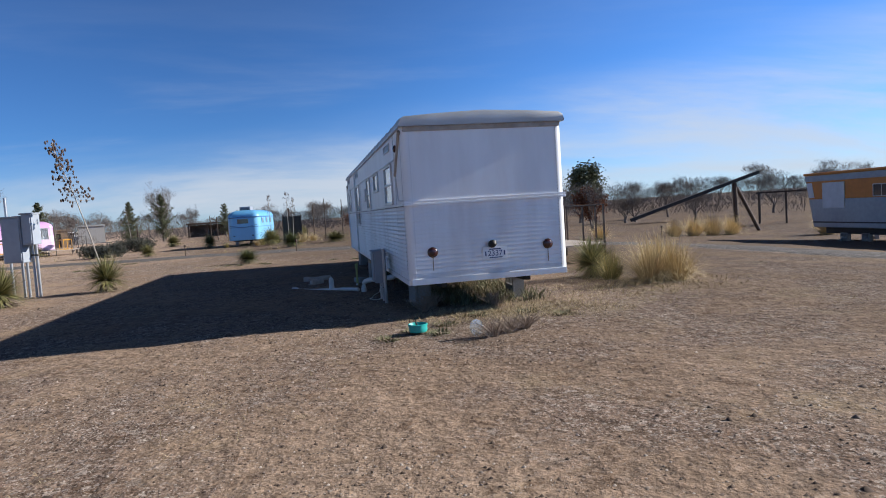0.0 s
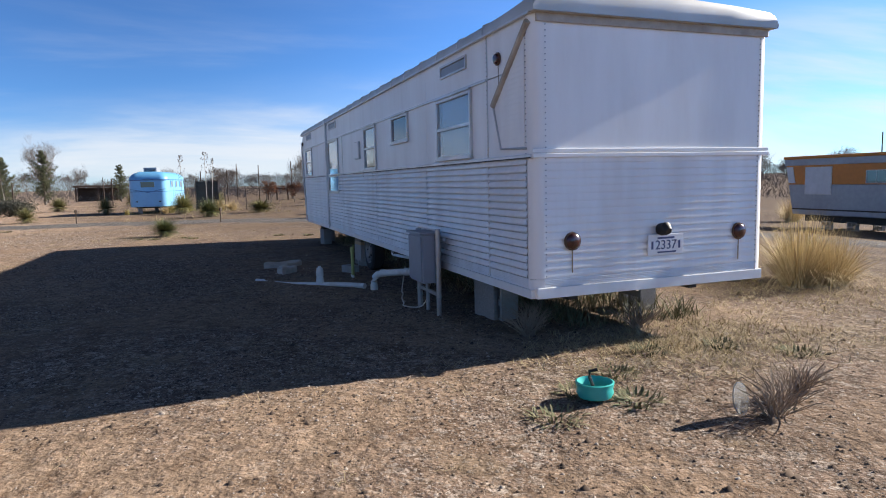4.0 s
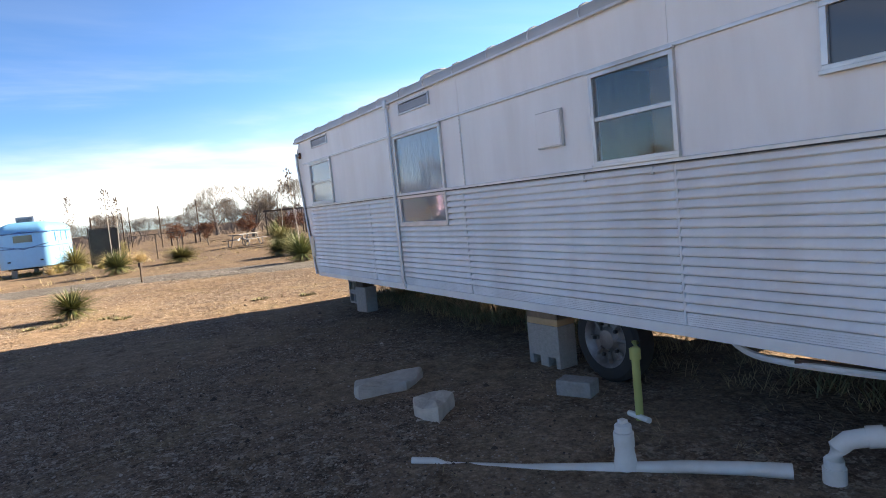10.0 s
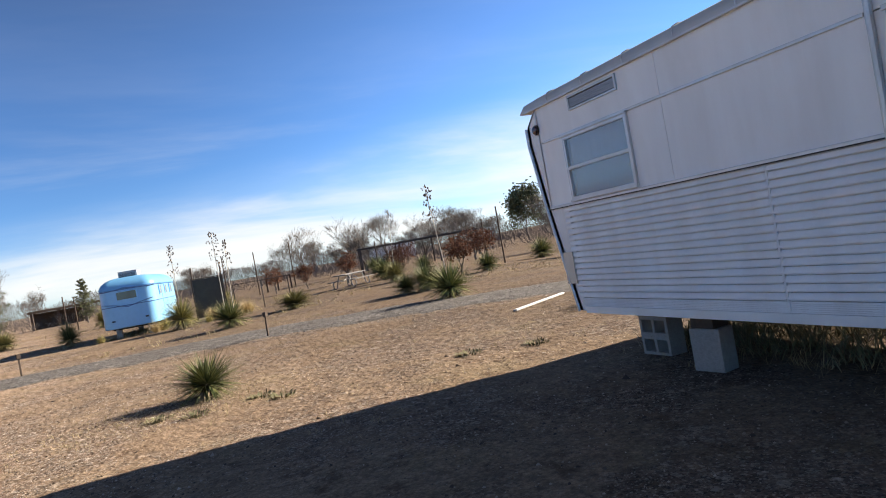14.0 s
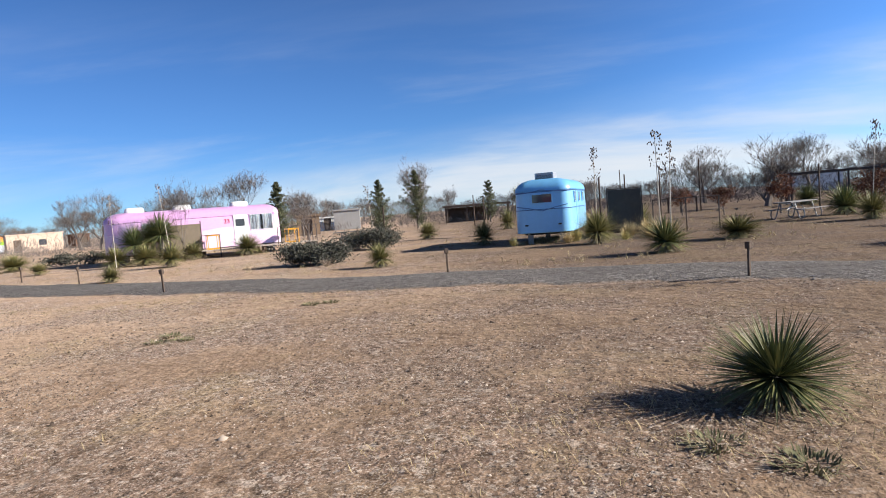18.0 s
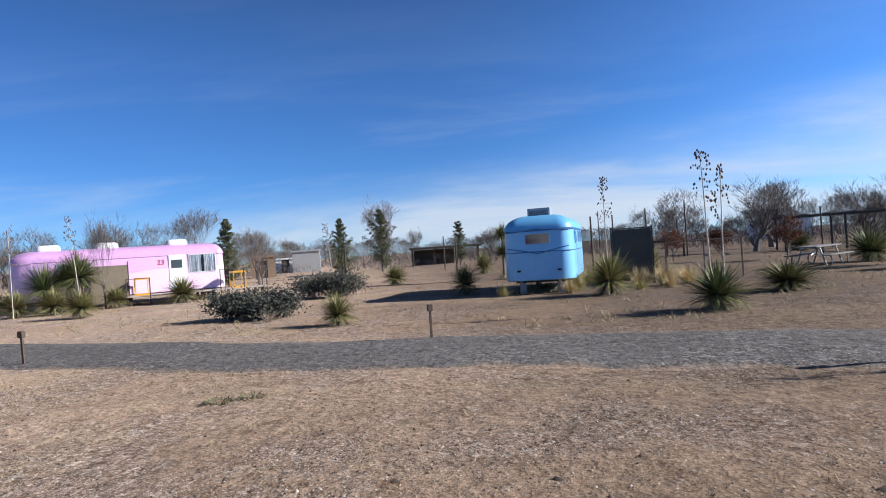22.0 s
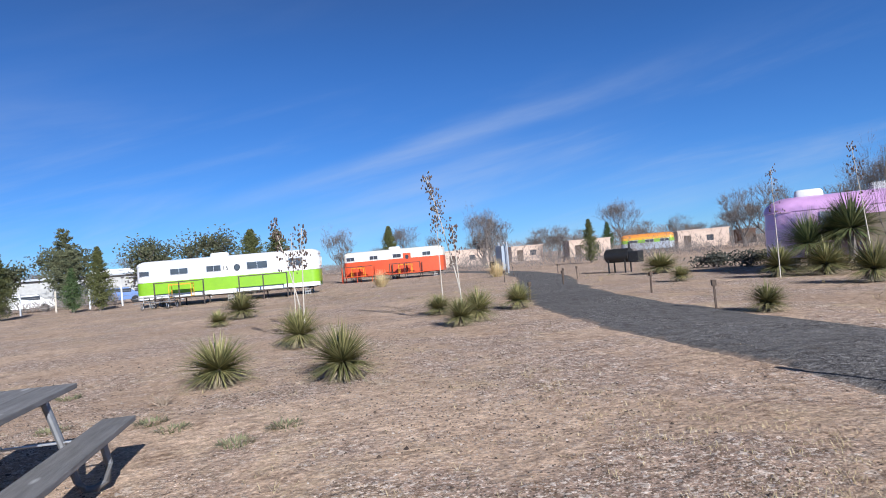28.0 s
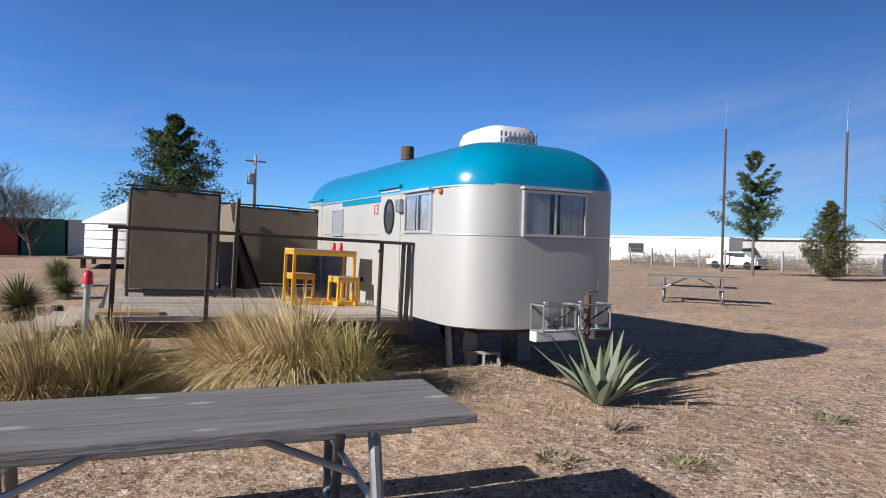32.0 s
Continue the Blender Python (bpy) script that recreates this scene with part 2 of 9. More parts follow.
    if yard:
        # ground value drops to the east and north-east, rises to the west
        sp = n.new("ShaderNodeSeparateXYZ")
        l.new(co.outputs["Object"], sp.inputs[0])
        wob = n.new("ShaderNodeMath"); wob.operation = "MULTIPLY_ADD"
        l.new(noise_(0.35, 6, 0.6), wob.inputs[0]); wob.inputs[1].default_value = 9.0
        l.new(sp.outputs[0], wob.inputs[2])
        soil = n.new("ShaderNodeMath"); soil.operation = "MULTIPLY"
        l.new(value, soil.inputs[0])
        l.new(rng(wob.outputs[0], -12.0, -1.0, 1.4, 0.8), soil.inputs[1])
        east = n.new("ShaderNodeMath"); east.operation = "MULTIPLY_ADD"
        l.new(sp.outputs[1], east.inputs[0]); east.inputs[1].default_value = 0.3
        l.new(wob.outputs[0], east.inputs[2])
        ne_tone = n.new("ShaderNodeMath"); ne_tone.operation = "MULTIPLY"
        l.new(soil.outputs[0], ne_tone.inputs[0])
        l.new(rng(east.outputs[0], 3.0, 11.5, 1.0, 0.61), ne_tone.inputs[1])
        value = ne_tone.outputs[0]
    if yard:
        l.new(rng(wob.outputs[0], -15.0, -5.0, 0.98, 1.0), hv.inputs["Saturation"])
    l.new(value, hv.inputs["Value"])
    l.new(hv.outputs[0], b.inputs["Base Color"])

    def add(p, q):
        a = n.new("ShaderNodeMath"); a.operation = "ADD"
        l.new(p, a.inputs[0]); l.new(q, a.inputs[1])
        return a.outputs[0]

    hgt = add(rng(mid, 0.3, 0.7, 0, 0.5), rng(clod, 0.35, 0.65, 0, 0.7))
    hgt = add(hgt, rng(fine, 0.25, 0.75, 0, 0.16))
    hgt = add(hgt, rng(d0, 0, 0.5, 0.12, 0))
    hgt = add(hgt, add(rng(d1, 0, 0.5, 0.1, 0), rng(d2, 0, 0.5, 0.05, 0)))
    bp = n.new("ShaderNodeBump")
    bp.inputs["Strength"].default_value, bp.inputs["Distance"].default_value = 0.85, relief
    l.new(hgt, bp.inputs["Height"])
    l.new(bp.outputs[0], b.inputs["Normal"])
    return m


def drift_verges(m, soil, pale):
    """Soil washed over the gravel, thicker towards the verges of the drive."""
    n, l = m.node_tree.nodes, m.node_tree.links
    b = n["Principled BSDF"]
    src = b.inputs["Base Color"].links[0].from_socket
    at = n.new("ShaderNodeAttribute")
    at.attribute_name = "verge"
    co = n.new("ShaderNodeTexCoord")
    t = n.new("ShaderNodeTexNoise")
    t.inputs["Scale"].default_value, t.inputs["Detail"].default_value, t.inputs["Roughness"].default_value = 1.1, 9, 0.72
    l.new(co.outputs["Object"], t.inputs["Vector"])
    a = n.new("ShaderNodeMath"); a.operation = "ADD"
    l.new(at.outputs["Fac"], a.inputs[0]); l.new(t.outputs["Fac"], a.inputs[1])
    r = n.new("ShaderNodeMapRange")
    r.inputs["From Min"].default_value, r.inputs["From Max"].default_value = 0.98, 1.3
    l.new(a.outputs[0], r.inputs["Value"])
    f = n.new("ShaderNodeTexNoise")
    f.inputs["Scale"].default_value, f.inputs["Detail"].default_value = 30, 5
    l.new(co.outputs["Object"], f.inputs["Vector"])
    c = n.new("ShaderNodeMixRGB")
    l.new(f.outputs["Fac"], c.inputs["Fac"])
    c.inputs["Color1"].default_value, c.inputs["Color2"].default_value = (*soil, 1), (*pale, 1)
    x = n.new("ShaderNodeMixRGB")
    l.new(r.outputs[0], x.inputs["Fac"])
    l.new(src, x.inputs["Color1"]); l.new(c.outputs[0], x.inputs["Color2"])
    l.new(x.outputs[0], b.inputs["Base Color"])


def glass_mat(name, tint, rough=0.03, see=0.5):
    m = bpy.data.materials.new(name)
    m.use_nodes = True
    n, l = m.node_tree.nodes, m.node_tree.links
    b = n["Principled BSDF"]
    b.inputs["Base Color"].default_value = (*tint, 1)
    b.inputs["Roughness"].default_value = rough
    b.inputs["IOR"].default_value = 1.5
    b.inputs["Transmission Weight"].default_value = see
    b.inputs["Specular IOR Level"].default_value = 0.7
    return m


M_GROUND = ground_mat("desert_soil", (0.38, 0.27, 0.188), (0.275, 0.188, 0.127), (0.34, 0.262, 0.155), (0.5, 0.42, 0.35), (0.27, 0.188, 0.14), 0.75, 0.5, 0.02, True)
M_ROAD = ground_mat("gravel_road", (0.15, 0.138, 0.13), (0.108, 0.098, 0.092), (0.175, 0.152, 0.127), (0.29, 0.27, 0.25), (0.13, 0.118, 0.111), 0.8, 0.15, 0.02)
drift_verges(M_ROAD, (0.2, 0.14, 0.1), (0.4, 0.29, 0.21))
M_STONE = mat("pale_stone", (0.62, 0.55, 0.48), 0.9, var=0.25, piece=0.3, scale=9, bump=0.4)
M_ALU = mat("weathered_white_aluminium", (0.84, 0.84, 0.835), 0.42, 0.0, var=0.05, scale=3, second=(0.74, 0.72, 0.7), second_amount=0.6, second_scale=2.4, stretch=(1, 1, 0.22), spec=0.5)
M_COVE = mat("oxidised_roof_edge", (0.5, 0.5, 0.49), 0.5, 0.3, var=0.1, scale=6, second=(0.38, 0.37, 0.35), second_amount=0.7, second_scale=3)
M_CORR = mat("corrugated_aluminium", (0.83, 0.83, 0.83), 0.38, 0.0, var=0.06, scale=4, second=(0.7, 0.67, 0.65), second_amount=0.75, second_scale=2.2, stretch=(1, 1, 0.16))
M_TRIM = mat("aluminium_trim", (0.6, 0.6, 0.6), 0.35, 0.5, var=0.1, scale=8, second=(0.4, 0.38, 0.35), second_amount=0.6)
M_COVESTAIN = mat("stained_cove_metal", (0.4, 0.36, 0.31), 0.6, 0.1, var=0.2, scale=9, second=(0.26, 0.22, 0.18), second_amount=0.7, second_scale=4)
M_STAIN = mat("rust_stain", (0.3, 0.22, 0.14), 0.8, var=0.2, scale=20)
M_WHITE = mat("white_paint", (0.66, 0.65, 0.63), 0.45, var=0.05, second=(0.52, 0.5, 0.475), second_amount=0.35)
# near-black colour stands for lack of light in rooms and under trailers
M_DARK = mat("unlit_black", (0.03, 0.03, 0.032), 0.9)
M_BLACK = mat("black_metal", (0.025, 0.024, 0.023), 0.55, 0.3, var=0.2)
M_BROWN = mat("brown_canvas", (0.17, 0.135, 0.095), 0.9, var=0.08, second=(0.145, 0.115, 0.08), bump=0.2, bump_scale=300)
M_BROWND = mat("dark_brown_canvas", (0.055, 0.045, 0.036), 0.9, var=0.1, second=(0.04, 0.034, 0.028), bump=0.2, bump_scale=300)
M_RUST = mat("rusty_steel", (0.13, 0.07, 0.045), 0.85, 0.2, var=0.25, second=(0.07, 0.045, 0.035), scale=18, bump=0.2)
M_STEELD = mat("dark_steel_rail", (0.055, 0.045, 0.04), 0.6, 0.4, var=0.2, second=(0.1, 0.06, 0.04))
M_GALV = mat("galvanised_steel", (0.42, 0.43, 0.44), 0.42, 0.75, var=0.12, scale=14, second=(0.3, 0.3, 0.3))
M_RIM = mat("dull_dark_rim", (0.2, 0.2, 0.2), 0.5, 0.6, var=0.25, scale=14, second=(0.09, 0.075, 0.065), second_amount=0.8, second_scale=8)
M_SHED = mat("off_white_metal_siding", (0.37, 0.365, 0.35), 0.6, var=0.12, scale=3, second=(0.27, 0.265, 0.25))
M_TUBE = mat("worn_dark_tube", (0.2, 0.2, 0.205), 0.45, 0.5, var=0.15, scale=14, second=(0.12, 0.11, 0.1))
M_BOX = mat("grey_enamel", (0.3, 0.33, 0.37), 0.5, 0.1, var=0.06, second=(0.24, 0.26, 0.29))
M_PVC = mat("white_pvc", (0.72, 0.71, 0.68), 0.4, var=0.06, second=(0.5, 0.46, 0.4), second_amount=0.5, second_scale=5)
M_CINDER = mat("concrete_block", (0.3, 0.29, 0.275), 0.95, var=0.14, scale=30, bump=0.5, second=(0.26, 0.25, 0.23))
M_TYRE = mat("tyre_rubber", (0.02, 0.02, 0.02), 0.85, var=0.2)
M_GREYWOOD = mat("weathered_grey_wood", (0.17, 0.162, 0.158), 0.85, var=0.25, scale=30, stretch=(0.12, 1, 1), bump=0.35, bump_scale=90,
                 second=(0.13, 0.122, 0.118), second_scale=5, second_amount=0.8, piece=0.1)
def add_knots(m):
    """Pale worn knots with dark hearts, a few along each board."""
    n, l = m.node_tree.nodes, m.node_tree.links
    b = n["Principled BSDF"]
    src = b.inputs["Base Color"].links[0].from_socket
    co = n.new("ShaderNodeTexCoord")
    mp = n.new("ShaderNodeMapping")
    mp.inputs["Scale"].default_value = (1.9, 5.0, 5.0)
    l.new(co.outputs["Object"], mp.inputs["Vector"])
    vo = n.new("ShaderNodeTexVoronoi")
    vo.inputs["Scale"].default_value = 1.0
    l.new(mp.outputs[0], vo.inputs["Vector"])
    for lo, hi, col, amount in ((0.17, 0.1, (0.44, 0.43, 0.42, 1), 0.75), (0.075, 0.04, (0.05, 0.045, 0.04, 1), 0.9)):
        r = n.new("ShaderNodeMapRange")
        r.inputs["From Min"].default_value, r.inputs["From Max"].default_value, r.inputs["To Max"].default_value = lo, hi, amount
        l.new(vo.outputs["Distance"], r.inputs["Value"])
        x = n.new("ShaderNodeMixRGB")
        l.new(r.outputs[0], x.inputs["Fac"])
        l.new(src, x.inputs["Color1"])
        x.inputs["Color2"].default_value = col
        src = x.outputs[0]
    l.new(src, b.inputs["Base Color"])


add_knots(M_GREYWOOD)
M_DECK = mat("grey_deck_wood", (0.4, 0.34, 0.29), 0.85, var=0.2, scale=25, stretch=(1, 0.1, 1), bump=0.3, second=(0.3, 0.26, 0.22), piece=0.14)
M_WOOD = mat("brown_timber", (0.2, 0.135, 0.085), 0.85, var=0.25, scale=20, stretch=(1, 1, 0.15), bump=0.3)
M_POST = mat("dark_post_wood", (0.075, 0.05, 0.035), 0.85, var=0.25, scale=20)
# near-black timber colour, used for the propped beam
M_BEAMBLACK = mat("near_black_timber", (0.035, 0.03, 0.027), 0.8, var=0.2, scale=20)
M_PALEWOOD = mat("bare_wood_top", (0.42, 0.28, 0.15), 0.7, var=0.15, scale=22, stretch=(0.2, 1, 1))
M_YELLOW = mat("yellow_paint", (0.62, 0.3, 0.015), 0.45, var=0.06)
M_RED = mat("red_plastic", (0.55, 0.02, 0.02), 0.35, var=0.06)
M_TURQ = mat("turquoise_paint", (0.0, 0.21, 0.355), 0.22, 0.0, var=0.04, second=(0.0, 0.22, 0.37), coat=0.4)
M_SILVER = mat("aged_silver_paint", (0.42, 0.415, 0.39), 0.42, 0.15, var=0.05, scale=2.5, second=(0.34, 0.335, 0.315), second_amount=0.6, stretch=(1, 1, 0.5))
M_BLUE = mat("sky_blue_paint", (0.2, 0.46, 0.7), 0.32, var=0.05, second=(0.2, 0.47, 0.73), coat=0.2)
M_BLUEROOF = mat("mid_blue_paint", (0.13, 0.37, 0.62), 0.42, var=0.06, second=(0.11, 0.32, 0.56))
M_PINK = mat("pale_pink_paint", (0.72, 0.5, 0.65), 0.35, var=0.05, second=(0.68, 0.46, 0.62))
M_ROSE = mat("rose_lilac_paint", (0.62, 0.37, 0.58), 0.35, var=0.05, second=(0.58, 0.34, 0.55))
M_LILAC = mat("lilac_paint", (0.55, 0.31, 0.53), 0.35, var=0.06, second=(0.5, 0.28, 0.49))
M_LIME = mat("lime_green_paint", (0.2, 0.38, 0.012), 0.4, var=0.05, second=(0.16, 0.32, 0.01))
M_REDP = mat("orange_red_paint", (0.52, 0.075, 0.022), 0.45, var=0.08, second=(0.42, 0.06, 0.02))
M_CREAM = mat("cream_paint", (0.66, 0.6, 0.5), 0.45, var=0.06)
M_ORANGE = mat("orange_paint", (0.56, 0.2, 0.03), 0.5, var=0.08, second=(0.46, 0.17, 0.04))
M_GREYMET = mat("bare_grey_metal", (0.34, 0.36, 0.39), 0.45, 0.35, var=0.08, second=(0.27, 0.29, 0.32))
M_ADOBE = mat("pink_stucco", (0.47, 0.36, 0.28), 0.95, var=0.06, bump=0.2, second=(0.5, 0.37, 0.29))
M_BARK = mat("grey_bark", (0.13, 0.107, 0.092), 0.95, var=0.3, scale=14, bump=0.3)
M_THICKET = mat("far_bare_thicket", (0.15, 0.125, 0.11), 0.95, var=0.2)
M_TWIG = mat("bare_twigs", (0.3, 0.23, 0.17), 0.95, var=0.2)
M_STALK = mat("dry_flower_stalk", (0.42, 0.37, 0.3), 0.85, var=0.15, scale=20)
M_POD = mat("dark_seed_pod", (0.085, 0.055, 0.042), 0.9, var=0.2)
M_CLOTH = mat("white_curtain", (0.62, 0.63, 0.66), 0.9, var=0.05)
M_LAMPRED = mat("red_lamp_lens", (0.05, 0.012, 0.01), 0.25, var=0.1, coat=0.5)
M_LAMPORANGE = mat("amber_lamp_lens", (0.6, 0.13, 0.01), 0.25, var=0.1)
M_TEAL = mat("teal_plastic", (0.03, 0.4, 0.36), 0.4, var=0.1)
M_PLATE = mat("number_plate_white", (0.85, 0.85, 0.85), 0.4, var=0.04)
M_SIGNBLUE = mat("plate_print_blue", (0.06, 0.08, 0.18), 0.6)
M_DIGIT = mat("red_number_paint", (0.5, 0.04, 0.03), 0.5)
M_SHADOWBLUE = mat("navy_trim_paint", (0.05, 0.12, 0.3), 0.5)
M_YELLOWPIPE = mat("yellowed_pvc", (0.4, 0.42, 0.14), 0.5, var=0.15)
M_CONTR = mat("red_container", (0.4, 0.07, 0.045), 0.6, var=0.1)
M_CONTG = mat("green_container", (0.03, 0.16, 0.11), 0.6, var=0.1)
M_GLASS = glass_mat("window_glass", (0.75, 0.8, 0.85), 0.03, 0.75)
M_GLASSD = glass_mat("dark_window_glass", (0.05, 0.055, 0.065), 0.04, 0.0)
M_GLASSB = glass_mat("dusty_window_glass", (0.26, 0.29, 0.33), 0.12, 0.0)
M_LID = glass_mat("clear_lid", (0.75, 0.78, 0.78), 0.08, 0.85)
M_GLASSC = glass_mat("clear_window_glass", (0.85, 0.88, 0.9), 0.03, 1.0)
L_YUCCA = leaf_mat("yucca_leaf", (0.085, 0.092, 0.03), (0.3, 0.265, 0.11))
L_YUCCAD = leaf_mat("dark_yucca_leaf", (0.065, 0.09, 0.035), (0.22, 0.22, 0.085))
L_YUCDRY = leaf_mat("dry_yucca_leaf", (0.2, 0.16, 0.1), (0.34, 0.28, 0.18), 0.9)
L_AGAVE = leaf_mat("agave_leaf", (0.13, 0.165, 0.115), (0.2, 0.23, 0.15), 0.6)
L_GRASS = leaf_mat("dry_bunch_grass", (0.36, 0.26, 0.11), (0.7, 0.56, 0.32), 0.8)
L_GRASSG = leaf_mat("greening_bunch_grass", (0.17, 0.18, 0.05), (0.55, 0.43, 0.19), 0.8)
L_STRAW = leaf_mat("ground_straw", (0.33, 0.25, 0.13), (0.56, 0.45, 0.27), 0.9)
L_LITTER = leaf_mat("dead_field_weeds", (0.1, 0.075, 0.045), (0.3, 0.24, 0.14), 0.95)
L_WEED = leaf_mat("grey_green_weed", (0.1, 0.105, 0.055), (0.22, 0.2, 0.11), 0.9)
L_PINE = leaf_mat("pine_needles", (0.03, 0.055, 0.02), (0.085, 0.12, 0.04), 0.7)
L_CEDAR = leaf_mat("olive_conifer", (0.04, 0.05, 0.015), (0.115, 0.115, 0.036), 0.7)
L_JUN = leaf_mat("dark_juniper", (0.05, 0.06, 0.03), (0.13, 0.13, 0.065), 0.7)
L_OAK = leaf_mat("russet_oak_leaf", (0.09, 0.034, 0.017), (0.22, 0.085, 0.038), 0.8)
L_BUSH = leaf_mat("grey_sage_leaf", (0.035, 0.04, 0.03), (0.125, 0.122, 0.098), 0.85)


# ---------- mesh helpers ----------
def box(bm, x0, x1, y0, y1, z0, z1, bevel=0.0, m=None):
    vs = [bm.verts.new(p) for p in ((x0, y0, z0), (x1, y0, z0), (x1, y1, z0), (x0, y1, z0), (x0, y0, z1), (x1, y0, z1), (x1, y1, z1), (x0, y1, z1))]
    fs = [bm.faces.new([vs[i] for i in f]) for f in ((3, 2, 1, 0), (4, 5, 6, 7), (0, 1, 5, 4), (1, 2, 6, 5), (2, 3, 7, 6), (3, 0, 4, 7))]
    if bevel:
        es = {e for f in fs for e in f.edges}
        out = bmesh.ops.bevel(bm, geom=list(es), offset=bevel, segments=2, affect="EDGES", profile=0.6)
        vs = list({v for f in out["faces"] for v in f.verts} | {v for v in vs if v.is_valid})
    if m is not None:
        bmesh.ops.transform(bm, matrix=m, verts=vs)
    return bm


def tube(bm, pts, radii, sides=8, cap=True):
    pts = [Vector(p) for p in pts]
    if not hasattr(radii, "__len__"):
        radii = [radii] * len(pts)
    rings = []
    for i, p in enumerate(pts):
        d = (pts[min(i + 1, len(pts) - 1)] - pts[max(i - 1, 0)]).normalized()
        a = d.cross(Vector((0, 0, 1)) if abs(d.z) < 0.9 else Vector((1, 0, 0))).normalized()
        b = d.cross(a)
        rings.append([bm.verts.new(p + (a * math.cos(k * math.tau / sides) + b * math.sin(k * math.tau / sides)) * radii[i]) for k in range(sides)])
    for r0, r1 in zip(rings, rings[1:]):
        for k in range(sides):
            bm.faces.new((r0[k], r0[(k + 1) % sides], r1[(k + 1) % sides], r1[k]))
    if cap:
        bm.faces.new(rings[0])
        bm.faces.new(rings[-1][::-1])
    return bm


def loft(bm, rings, cap_bottom=True, cap_top=True):
    vr = [[bm.verts.new(p) for p in r] for r in rings]
    k = len(vr[0])
    for a, b in zip(vr, vr[1:]):
        for i in range(k):
            bm.faces.new((a[i], a[(i + 1) % k], b[(i + 1) % k], b[i]))
    if cap_bottom:
        bm.faces.new(vr[0][::-1])
    if cap_top:
        bm.faces.new(vr[-1])
    return bm


def finish(bm, name, material, smooth=False):
    bmesh.ops.recalc_face_normals(bm, faces=bm.faces)
    me = bpy.data.meshes.new(name)
    bm.to_mesh(me)
    bm.free()
    me.materials.append(material)
    if smooth:
        me.polygons.foreach_set("use_smooth", [True] * len(me.polygons))
        me.set_sharp_from_angle(angle=radians(38))
    return me


def part(name, bm, material, parent, label="", smooth=False, kind=""):
    ob = new(name, finish(bm, name, material, smooth))
    ob.parent = parent
    if label:
        tagged(ob, label)
    if kind:
        tagged(ob, kind=kind)
    return ob


def share(name, me, parent, m):
    ob = new(name, me)
    ob.parent = parent
    ob.matrix_basis = m
    return ob


def solo(name, bm, material, label, category, group="", kind="", smooth=False):
    return tagged(new(name, finish(bm, name, material, smooth)), label, category, group, kind)


def empty(name, m, label, category, group="", kind=""):
    ob = new(name)
    ob.empty_display_size = 0.2
    ob.matrix_basis = m
    return tagged(ob, label, category, group, kind)


def B():
    return bmesh.new()


def word(text, size, depth, material, parent, m, name="lettering"):
    cu = bpy.data.curves.new(name, "FONT")
    cu.body, cu.size, cu.extrude = text, size, depth
    cu.align_x, cu.align_y = "CENTER", "CENTER"
    tmp = bpy.data.objects.new("tmp", cu)
    scene.collection.objects.link(tmp)
    me = bpy.data.meshes.new_from_object(tmp.evaluated_get(bpy.context.evaluated_depsgraph_get()))
    bpy.data.objects.remove(tmp)
    me.materials.clear()
    me.materials.append(material)
    ob = new(name, me)
    ob.parent = parent
    ob.matrix_basis = m
    return ob


def from_faces(name, verts, faces, material):
    me = bpy.data.meshes.new(name)
    me.from_pydata(verts, [], faces)
    me.materials.append(material)
    me.update()
    return me


# ---------- ground and road ----------
def steps(lo, hi, far, fine):
    a, mid, step = [], list(np.arange(lo, hi + 0.01, fine)), fine
    x = lo
    while x > -far:
        step *= 1.35
        x -= step
        a.append(x)
    b, x, step = [], mid[-1], fine
    while x < far:
        step *= 1.35
        x += step
        b.append(x)
    return a[::-1] + mid + b


def ease(a, b, v):
    t = max(0.0, min(1.0, (v - a) / (b - a)))
    return t * t * (3 - 2 * t)


def fall(x, y):
    """The ground drops away gently to the east, beyond the white trailer."""
    return 1.05 * ease(5.5, 26.0, x) * (1 - ease(26, 90, y))


def lie(x, y):
    """Height of the soil: low swells, and ruts a few centimetres deep."""
    n = noise.noise(Vector((x * 0.35, y * 0.35, 3.1))) * 0.035 + noise.noise(Vector((x * 1.3, y * 1.3, 7.7))) * 0.018
    n += noise.noise(Vector((x * 2.6, y * 2.6, 1.7))) * 0.007 + max(0.0, noise.noise(Vector((x * 5.5, y * 5.5, 4.2))) - 0.2) * 0.022
    return n - 0.014 - fall(x, y)


xs, ys = steps(-26, 9, 2600, 0.125), steps(-10, 26, 2600, 0.125)
gv = [(x, y, lie(x, y)) for y in ys for x in xs]
W_ = len(xs)
gf = [(j * W_ + i, j * W_ + i + 1, (j + 1) * W_ + i + 1, (j + 1) * W_ + i) for j in range(len(ys) - 1) for i in range(W_ - 1)]
ground = new("ground", from_faces("ground", gv, gf, M_GROUND))
ground.data.polygons.foreach_set("use_smooth", [True] * len(ground.data.polygons))
tagged(ground, "dry tan desert soil with gravel, straw and footprints", "ground", kind="structure")

ROAD = ((14, -60), (13.4, -14), (12.9, 0), (12.6, 6), (11.4, 11.2), (7.5, 16), (3.3, 20.2), (-1.1, 23.6), (-5.9, 25.0), (-11, 25.8), (-14.5, 26.9), (-18, 27.9),
        (-22, 29.0), (-27, 31.0), (-34, 34.6), (-44, 40.5), (-56, 45.5), (-75, 50), (-110, 53))


